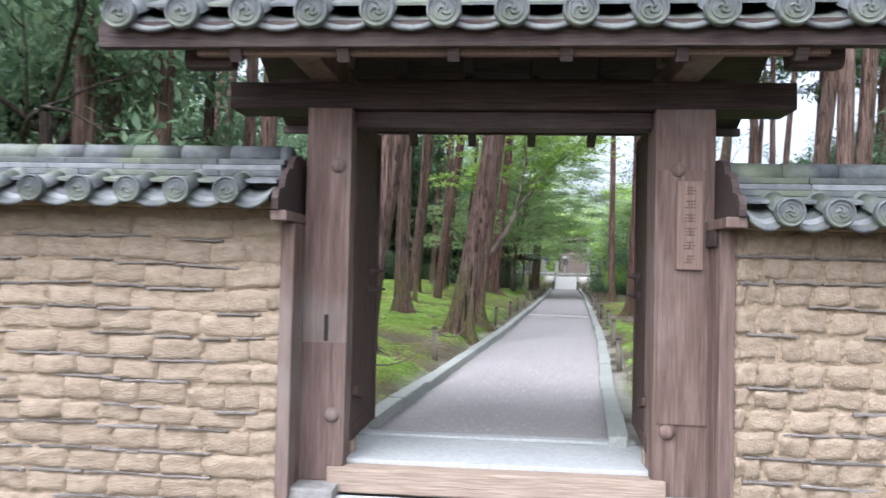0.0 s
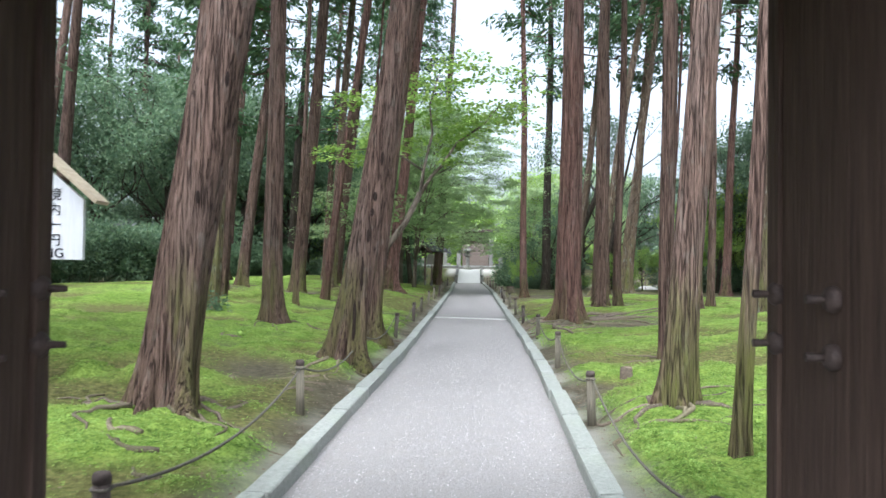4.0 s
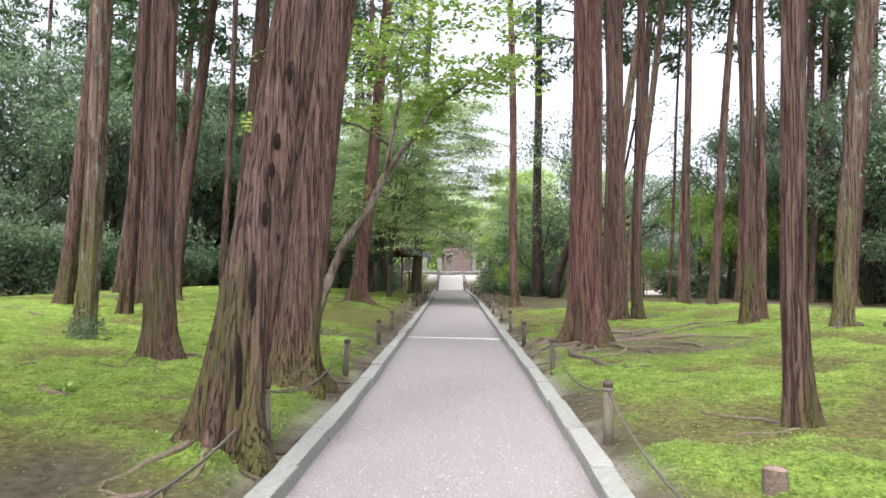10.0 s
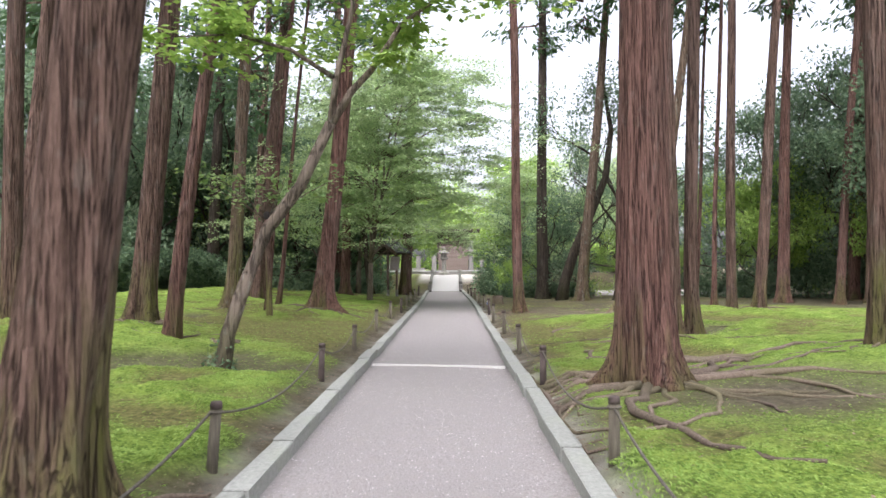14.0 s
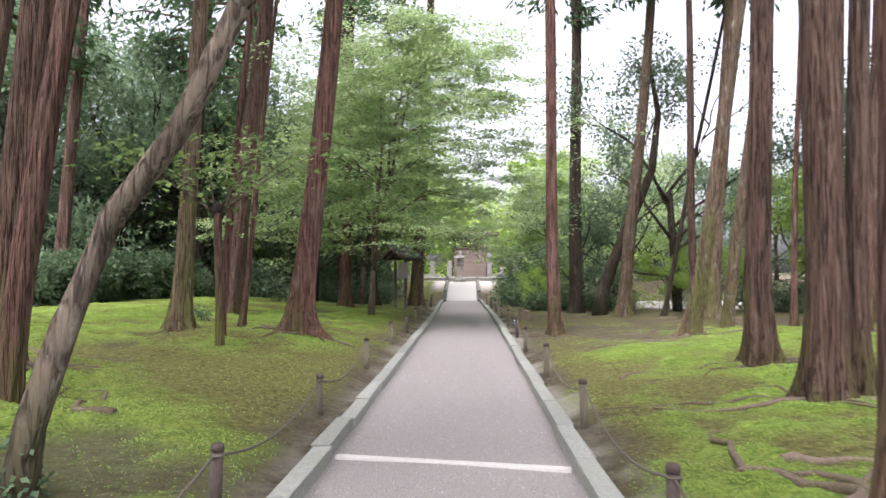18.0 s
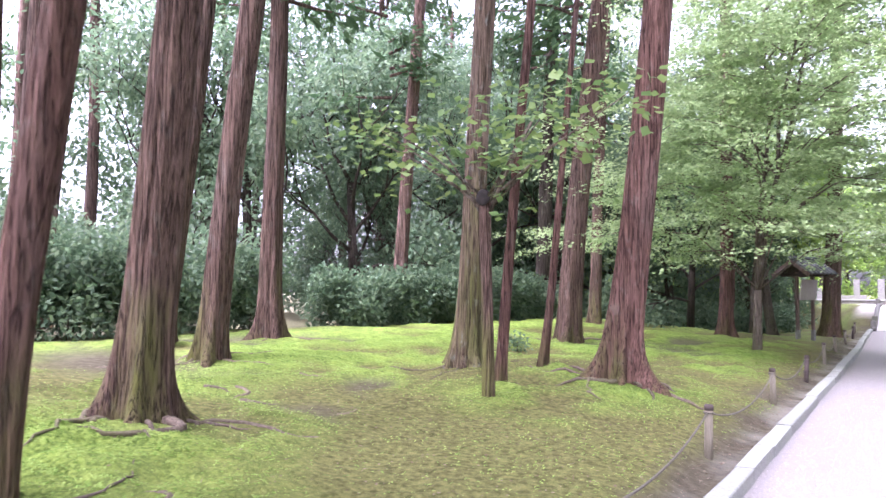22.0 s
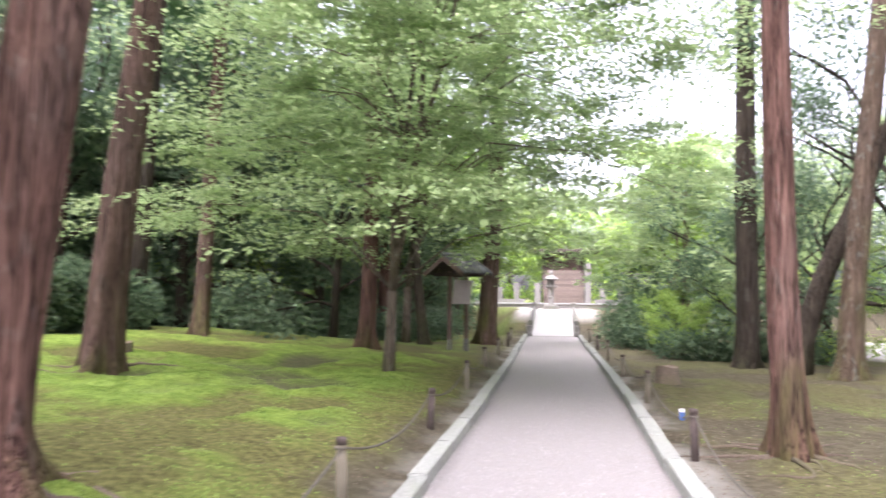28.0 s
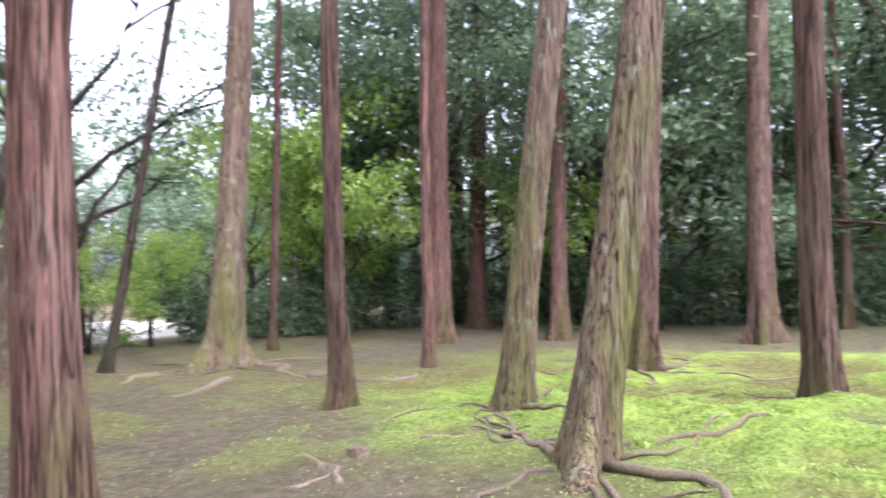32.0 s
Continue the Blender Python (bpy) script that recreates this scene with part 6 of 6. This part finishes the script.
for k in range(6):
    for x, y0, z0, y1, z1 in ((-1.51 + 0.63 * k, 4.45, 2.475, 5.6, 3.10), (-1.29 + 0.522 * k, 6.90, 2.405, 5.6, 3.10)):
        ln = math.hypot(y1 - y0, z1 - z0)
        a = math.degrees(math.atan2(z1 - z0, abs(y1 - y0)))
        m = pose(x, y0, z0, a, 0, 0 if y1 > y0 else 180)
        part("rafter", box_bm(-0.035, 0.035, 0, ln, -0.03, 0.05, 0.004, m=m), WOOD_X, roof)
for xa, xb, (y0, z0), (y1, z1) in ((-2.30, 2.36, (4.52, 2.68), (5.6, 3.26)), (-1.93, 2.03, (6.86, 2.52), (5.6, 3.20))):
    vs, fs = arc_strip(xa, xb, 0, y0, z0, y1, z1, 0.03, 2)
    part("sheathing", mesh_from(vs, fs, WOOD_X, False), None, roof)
for x in (-1.14, 1.18):
    part("bracket_arm", box_bm(x - 0.09, x + 0.09, 4.55, 6.2, 2.505, 2.66, 0.01), WOOD, gate)
    part("strut", box_bm(x - 0.07, x + 0.07, 5.5, 5.68, 2.74, 3.28, 0.01), WOOD, gate)
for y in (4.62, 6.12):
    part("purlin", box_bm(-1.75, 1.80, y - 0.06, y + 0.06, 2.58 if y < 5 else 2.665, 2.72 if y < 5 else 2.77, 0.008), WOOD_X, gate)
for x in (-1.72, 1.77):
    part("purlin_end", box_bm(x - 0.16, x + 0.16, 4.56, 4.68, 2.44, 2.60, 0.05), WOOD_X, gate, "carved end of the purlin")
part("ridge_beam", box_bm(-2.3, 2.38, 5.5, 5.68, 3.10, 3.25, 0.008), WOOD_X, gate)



def cap_board(x, y):
    """Carved end board that closes the wall's little roof against the gate post."""
    bm = bmesh.new()
    half = [(0.46, 1.614), (0.47, 1.68), (0.44, 1.735), (0.37, 1.755), (0.34, 1.75), (0.335, 1.79), (0.30, 1.85), (0.24, 1.885), (0.19, 1.88), (0.17, 1.93), (0.11, 1.975), (0.03, 1.995)]
    prof = [(-p, z) for p, z in half] + [(p, z) for p, z in half[::-1]]
    a = [bm.verts.new((x - 0.02, y + p, z)) for p, z in prof]
    b = [bm.verts.new((x + 0.02, y + p, z)) for p, z in prof]
    bm.faces.new(a)
    bm.faces.new(b[::-1])
    for i in range(len(prof)):
        j = (i + 1) % len(prof)
        bm.faces.new((a[i], b[i], b[j], a[j]))
    bmesh.ops.recalc_face_normals(bm, faces=bm.faces[:])
    part("end_board", bm, WOOD_X, gate, "dark carved end board")


cap_board(-1.30, 5.06)
cap_board(1.385, 5.06)
slab = tagged(new("threshold_slab"), "pale granite threshold slab inside the gate", "threshold", kind="structure")
slab.matrix_world = GATE_TURN
part("slab", box_bm(-1.02, 1.06, 5.06, 5.75, -0.2, 0.03, 0.012), SLAB, slab)
part("slab_edge", box_bm(-1.00, 1.04, 5.756, 5.86, -0.2, 0.045, 0.01), SLAB, slab)


# ---- the earthen wall on both sides of the gate ----
def adobe_meshes(rim_depth):
    """Lumpy hand-made blocks: a bulging face to the front, rounded edges, no back."""
    out = []
    for k in range(10):
        rs = np.random.RandomState(200 + k)
        nx, nz = 9, 7
        tilt = rs.randn(2) * 0.05
        lump = [(rs.rand() - 0.5, rs.rand() - 0.5, rs.randn() * 0.13) for _ in range(7)]
        chip = (0.5 * (1 if rs.rand() > 0.5 else -1), 0.5 * (1 if rs.rand() > 0.5 else -1), 0.25 * rs.rand())
        wav = rs.rand(4) * 6.28
        vs = []
        for iz in range(nz):
            for ix in range(nx):
                u, w = ix / (nx - 1) - 0.5, iz / (nz - 1) - 0.5
                rim = max(abs(u), abs(w)) > 0.499
                d = max(abs(u) ** 5, abs(w) ** 5) * 32 * rim_depth
                d += sum(h * math.exp(-((u - a) ** 2 + (w - b) ** 2) / 0.03) for a, b, h in lump) + tilt[0] * u + tilt[1] * w
                d += chip[2] * max(0, 1 - math.hypot(u - chip[0], (w - chip[1]) * 0.7) / 0.4)
                d += 0.02 * rs.randn()
                uu = u + 0.022 * math.sin(w * 9 + wav[0]) + 0.012 * math.sin(w * 23 + wav[1])
                ww = w + 0.035 * math.sin(u * 8 + wav[2]) + 0.015 * math.sin(u * 21 + wav[3])
                vs.append((uu, -0.5 + d + (0.55 if rim else 0), ww))
        fs = [(a * nx + b, a * nx + b + 1, (a + 1) * nx + b + 1, (a + 1) * nx + b) for a in range(nz - 1) for b in range(nx - 1)]
        out.append(mesh_from(vs, fs, ADOBE))
    return out


SOFT_BLOCKS, BLOCKS = adobe_meshes(0.06), adobe_meshes(0.17)
SHARDS = []
for k in range(5):
    rs = np.random.RandomState(300 + k)
    pts = [(-0.5 + i / 6, 0, 0.18 * rs.randn()) for i in range(7)]
    vs, fs = [], []
    for x, y, z in pts:
        for yy, zz in ((-0.5, -0.5), (0.5, -0.5), (0.5, 0.5), (-0.5, 0.5)):
            vs.append((x, yy, zz + z))
    for i in range(6):
        for q in range(4):
            fs.append((i * 4 + q, i * 4 + (q + 1) % 4, i * 4 + 4 + (q + 1) % 4, i * 4 + 4 + q))
    fs += [(3, 2, 1, 0), (24, 25, 26, 27)]
    SHARDS.append(mesh_from(vs, fs, SHARD, False))


def earth_wall(name, x0, x1, front, top, long, snug, blocks, label, seed):
    w = tagged(new(name), label, "wall", kind="structure")
    w.matrix_world = GATE_TURN
    rs = np.random.RandomState(seed)
    part("wall_core", box_bm(x0, x1, front + 0.020, front + 0.50, -0.55, top - 0.005, 0.01), MORTAR, w)
    z, c = -0.50, 0
    while z < top - 0.05:
        hgt = 0.146 + 0.010 * rs.randn()
        hgt = min(hgt, top - z)
        x = x0 - 0.2 * rs.rand()
        while x < x1 - 0.02:
            ln = long * (0.8 + 0.55 * rs.rand())
            a, b = max(x, x0), min(x + ln, x1)
            if b - a > 0.05:
                o = part("adobe_block", blocks[rs.randint(10)], None, w)
                wave = 0.065 * (float(fbm(np.array([(a + b) / 2]), np.array([z]), 0.8, seed)[0]) - 0.5) + 0.005 * rs.randn()
                o.matrix_basis = pose((a + b) / 2, front + 0.040 + 0.005 * rs.randn(), z + hgt / 2 + wave, rs.randn() * 1.2, rs.randn() * 1.0, rs.randn() * 1.2) @ Matrix.Diagonal((b - a + snug, 0.08, hgt + 0.008, 1))
            x += ln
        x = x0 + 0.1 * rs.rand()
        while x < x1 - 0.1 and z > -0.45:
            ln = 0.16 + 0.30 * rs.rand()
            if rs.rand() < 0.66 and x + ln < x1:
                o = part("tile_shard", SHARDS[rs.randint(5)], None, w)
                wave = 0.065 * (float(fbm(np.array([x + ln / 2]), np.array([z]), 0.8, seed)[0]) - 0.5)
                o.matrix_basis = pose(x + ln / 2, front + 0.070, z - 0.002 + wave, rs.randn() * 3, rs.randn() * 1.2, rs.randn() * 2) @ Matrix.Diagonal((ln, 0.158, 0.007 + 0.006 * rs.rand(), 1))
            x += ln + 0.04 * rs.rand()
        z += hgt
        c += 1
    return w


def wall_cap(name, x0, x1, first, step, front, label, drop=0.0):
    """Small tiled roof along the top of the wall."""
    w = tagged(new(name), label, "wall roof", kind="structure")
    w.matrix_world = GATE_TURN @ Matrix.Translation((0, 0, drop))
    y_mid = front + 0.34
    n = int((x1 - x0 - 0.3) / abs(step))
    xs = sorted(first + step * i for i in range(n + 1))
    pans = sorted(xs + [x1 if step < 0 else x0])
    tiled_slope(w, xs, 0.068, (front - 0.14, 1.66), (y_mid, 1.83), ROUND_SMALL, 1, 2, 3, pans)
    tiled_slope(w, xs, 0.068, (front + 0.82, 1.66), (y_mid, 1.83), ROUND_SMALL, -1, 2, 1, pans)
    part("bed", box_bm(x0, x1, front + 0.06, front + 0.66, 1.585, 1.64, 0.01), MORTAR, w)
    part("fill", box_bm(x0, x1, front + 0.12, front + 0.56, 1.63, 1.78, 0.02), TILE, w)
    rs = np.random.RandomState(int(abs(x0) * 10))
    for k, (z, hw) in enumerate(((1.79, 0.20), (1.83, 0.175), (1.87, 0.15))):
        x = x0
        while x < x1 - 0.05:
            ln = min(0.42 + 0.1 * rs.rand(), x1 - x)
            part("ridge_course", box_bm(x + 0.002, x + ln - 0.002, y_mid - hw, y_mid + hw, z, z + 0.036, 0.006), TILE if k != 1 else TILE_EDGE, w)
            x += ln
    x = x0
    while x < x1 - 0.05:
        ln = min(0.33, x1 - x)
        part("ridge_cover", mesh_from(*tube([(x, y_mid, 1.935), (x + ln * 0.97, y_mid, 1.935)], [0.08, 0.075], 14), TILE), None, w)
        x += ln


ROUND_SMALL = roundel_mesh(0.082)
earth_wall("wall_left", -7.0, -1.322, 4.74, 1.635, 0.27, 0.045, SOFT_BLOCKS, "weathered ochre adobe wall with tile shards in its joints", 21)
earth_wall("wall_right", 1.415, 6.5, 4.74, 1.555, 0.19, 0.004, BLOCKS, "weathered ochre adobe wall with tile shards in its joints", 22)
wall_cap("wall_roof_left", -7.0, -1.33, -1.577, -0.302, 4.62, "small grey tiled roof capping the earthen wall", 0.045)
wall_cap("wall_roof_right", 1.41, 6.5, 1.622, 0.262, 4.62, "small grey tiled roof capping the earthen wall", -0.035)


# ---- the sign inside the gate ----
def text_mesh(body, size, mat):
    cu = bpy.data.curves.new("text", "FONT")
    cu.body, cu.size, cu.extrude = body, size, 0.001
    cu.align_x, cu.align_y = "CENTER", "CENTER"
    ob = bpy.data.objects.new("text", cu)
    scene.collection.objects.link(ob)
    dg = bpy.context.evaluated_depsgraph_get()
    me = bpy.data.meshes.new_from_object(ob.evaluated_get(dg))
    bpy.data.objects.remove(ob)
    me.materials.clear()
    me.materials.append(mat)
    return me


def make_sign():
    x, y = -1.93, 7.26
    z = ground_z(x, y)
    s = thing("notice_sign", "small gabled white sign board on a red-brown post forbidding smoking", "sign", pose(x, y, z, 0, 0, 4))
    part("post", box_bm(-0.045, 0.045, 0.015, 0.085, -0.2, 1.78 - z, 0.006), RED_POST, s)
    b0, b1 = 1.325 - z, 1.60 - z
    bm = bmesh.new()
    pts = [(-0.25, b0), (0.25, b0), (0.25, b1), (0, 1.82 - z), (-0.25, b1)]
    vs = [[bm.verts.new((p[0], yy, p[1])) for p in pts] for yy in (-0.012, 0.012)]
    bm.faces.new(vs[0])
    bm.faces.new(vs[1][::-1])
    for i in range(5):
        bm.faces.new((vs[0][i], vs[1][i], vs[1][(i + 1) % 5], vs[0][(i + 1) % 5])[::-1])
    bmesh.ops.recalc_face_normals(bm, faces=bm.faces[:])
    board = part("board", bm, SIGN_WHITE, s)
    for k, a in ((1, 41.5), (-1, -41.5)):
        part("sign_roof", box_bm(-0.005 if k > 0 else -0.43, 0.43 if k > 0 else 0.005, -0.06, 0.07, 0, 0.02, 0.003, m=pose(0, 0, 1.865 - z, 0, a, 0)), SIGN_ROOF, s)
    cols = ((0.12, 0.245, "境内一円", 0.062), (0.03, 0.245, "たき火", 0.056), (-0.05, 0.245, "たばこ", 0.056))
    for cx, top, txt, sz in cols:
        for i, ch in enumerate(txt):
            o = part("lettering", text_mesh(ch, sz, SIGN_INK), None, board)
            o.matrix_basis = pose(cx, -0.014, b0 + top + 0.05 - i * sz * 1.12, 90)
    for i, ch in enumerate("禁止"):
        o = part("lettering", text_mesh(ch, 0.07, SIGN_INK), None, board)
        o.matrix_basis = pose(-0.02, -0.014, b0 + 0.135 - i * 0.068 + 0.0, 90)
    o = part("lettering", text_mesh("NO SMOKING", 0.062, SIGN_INK), None, board)
    o.matrix_basis = pose(-0.03, -0.014, b0 + 0.028, 90)


make_sign()


# ---- the notice shelter ----
def make_shelter():
    x, y = -2.2, 42.3
    z = ground_z(x, y)
    s = thing("notice_shelter", "small tiled shelter with a faded notice board on two posts", "notice board", pose(x, y, z, 0, 0, -32) @ Matrix.Diagonal((0.78, 0.86, 0.96, 1)))
    for yy in (-0.35, 0.35):
        p = part("post", box_bm(-0.045, 0.045, yy - 0.045, yy + 0.045, -0.1, 1.95, 0.006), WOOD, s)
        part("post_shoe", box_bm(-0.055, 0.055, yy - 0.055, yy + 0.055, -0.1, 0.32, 0.006), STONE, p)
    b = part("board", box_bm(-0.02, 0.02, -0.36, 0.36, 0, 0.58, 0.006), NOTICE, s, "faded brownish notice board")
    b.matrix_basis = pose(0.10, 0, 1.16, 0, 10, 0)
    part("tie_beam", box_bm(-0.62, 0.62, -0.4, -0.32, 1.82, 1.9, 0.006), WOOD_X, s)
    part("tie_beam", box_bm(-0.62, 0.62, 0.32, 0.4, 1.82, 1.9, 0.006), WOOD_X, s)
    for k in (1, -1):
        m = pose(0, 0, 2.28, 0, 28 * k, 0)
        slope = part("roof_slope", box_bm(0.0 if k > 0 else -0.85, 0.85 if k > 0 else 0.0, -0.62, 0.62, -0.03, 0.0, 0.004, m=m), WOOD_X, s)
        for i in range(7):
            yy = -0.56 + 0.187 * i
            o = part("cover_tile", mesh_from(*tube([(0.02 * k, yy, 0.02), (0.86 * k, yy, 0.02)], [0.035, 0.038], 10), TILE), None, slope)
            o.matrix_basis = m
        o = part("tile_bed", box_bm(0.0 if k > 0 else -0.84, 0.84 if k > 0 else 0.0, -0.6, 0.6, 0.002, 0.02, 0.002), TILE, slope)
        o.matrix_basis = m
        for yy in (-0.64, 0.64):
            o = part("barge_board", box_bm(0.0 if k > 0 else -0.86, 0.86 if k > 0 else 0.0, yy - 0.012, yy + 0.012, -0.09, 0.02, 0.003), WOOD, slope)
            o.matrix_basis = m
    part("ridge_tile", mesh_from(*tube([(0, -0.66, 2.33), (0, 0.66, 2.33)], [0.06, 0.06], 12), TILE), None, s)


make_shelter()


# ---- the bridge, the pond and the court beyond ----
def make_bridge():
    b = thing("bridge", "pale arched bridge with low stone end posts", "bridge", kind="structure")
    ys = np.linspace(52.4, 58.9, 14)
    zs = 0.02 + COURT * smooth_step(52.0, 58.6, ys)
    co = np.array([(x, y, z) for y, z in zip(ys, zs) for x in (-0.92, 0.68)])
    q = np.array([(2 * i, 2 * i + 1, 2 * i + 3, 2 * i + 2) for i in range(13)])
    deck = part("deck", quads_mesh(co, q, CONCRETE, True), None, b)
    for x in (-0.98, 0.74):
        part("parapet", mesh_from(*tube([(x, y, z + 0.06) for y, z in zip(ys, zs)], [0.09] * 14, 8), STONE), None, b)
        for y in (52.6, 53.9, 58.3):
            zz = 0.02 + COURT * float(smooth_step(52.0, 58.6, y))
            part("end_post", box_bm(x - 0.10, x + 0.10, y - 0.10, y + 0.10, zz - 0.3, zz + 0.36, 0.03), STONE, b)


make_bridge()
tagged(new("water", quads_mesh(np.array([(-40, 50.5, -0.38), (40, 50.5, -0.38), (40, 61, -0.38), (-40, 61, -0.38), (2.0, 42.5, -0.38), (8.0, 42.5, -0.38), (8.0, 50.5, -0.38), (2.0, 50.5, -0.38)], float), np.array([[0, 1, 2, 3], [4, 5, 6, 7]]), WATER)),
       "still dark pond water under the bridge", "water", kind="structure")


def stone_lantern(x, y, z, s, label):
    t = thing("stone_lantern", label, "stone lantern", pose(x, y, z) @ Matrix.Diagonal((s, s, s, 1)))

    def drum(name, rings, sides=6):
        vs, fs = [], []
        for zz, r in rings:
            for k in range(sides):
                a = 6.283 * (k + 0.5) / sides
                vs.append((r * math.cos(a), r * math.sin(a), zz))
        for i in range(len(rings) - 1):
            for k in range(sides):
                fs.append((i * sides + k, i * sides + (k + 1) % sides, (i + 1) * sides + (k + 1) % sides, (i + 1) * sides + k))
        fs += [tuple(reversed(range(sides))), tuple(range((len(rings) - 1) * sides, len(rings) * sides))]
        part(name, mesh_from(vs, fs, STONE, False), None, t)

    drum("base", [(0, 0.42), (0.14, 0.42), (0.16, 0.36), (0.26, 0.24)])
    drum("shaft", [(0.26, 0.15), (0.5, 0.13), (0.55, 0.16), (0.6, 0.13), (0.95, 0.15)], 12)
    drum("platform", [(0.95, 0.16), (1.05, 0.32), (1.12, 0.32)])
    drum("fire_box", [(1.12, 0.22), (1.36, 0.22)])
    drum("roof", [(1.36, 0.40), (1.40, 0.42), (1.50, 0.26), (1.60, 0.10)])
    drum("finial", [(1.60, 0.08), (1.66, 0.11), (1.74, 0.08), (1.82, 0.01)], 10)


stone_lantern(-0.30, 62.6, COURT, 1.08, "tall grey stone lantern in the court beyond the bridge")
court = thing("stone_platform", "low stone platform with a stair and stone pillars behind the lantern", "platform", pose(-0.25, 65.5, COURT))
part("plinth", box_bm(-5.5, 5.5, 0.0, 6.0, 0.0, 0.22, 0.02), STONE, court)
part("coping", box_bm(-5.55, 5.55, -0.06, 0.30, 0.222, 0.30, 0.015), SLAB, court)
for k in range(12):
    part("stair_step", box_bm(-0.55, 1.75, 2.2 + 0.32 * k, 2.56 + 0.32 * k, 0.2, 0.40 + 0.17 * k, 0.012), STAIR, court)
for x in (-0.85, 1.95):
    part("pillar", box_bm(x - 0.17, x + 0.17, 1.7, 2.04, 0.22, 2.55 if x > 0 else 1.4, 0.025), STONE, court)
    part("stair_wall", box_bm(x - 0.12, x + 0.12, 2.1, 6.2, 0.22, 1.1, 0.02), STONE, court)
for k in range(9):
    x = -3.9 + 0.95 * k
    if -1.2 < x < 2.3:
        continue
    part("standing_stone", box_bm(x - 0.16, x + 0.16, 1.2, 1.5, 0.22, 0.9 + 0.25 * ((k * 7) % 3), 0.03), STONE, court)
    part("rail_stone", box_bm(x - 0.47, x + 0.47, 0.9, 1.05, 0.22, 0.5, 0.02), STONE, court)
gatehouse = thing("shrine_roof", "dark wooden shrine gate at the top of the stair", "shrine", pose(0.35, 72.5, COURT + 1.1))
part("roof", box_bm(-2.2, 2.2, -1.0, 1.0, 2.3, 2.55, 0.06), WOOD_X, gatehouse)
for x in (-1.2, 1.2):
    part("post", box_bm(x - 0.12, x + 0.12, -0.12, 0.12, 0.0, 2.32, 0.02), WOOD_X, gatehouse)
part("back_wall", box_bm(-1.1, 1.1, 0.2, 0.3, 0.0, 2.3, 0.01), WOOD, gatehouse)
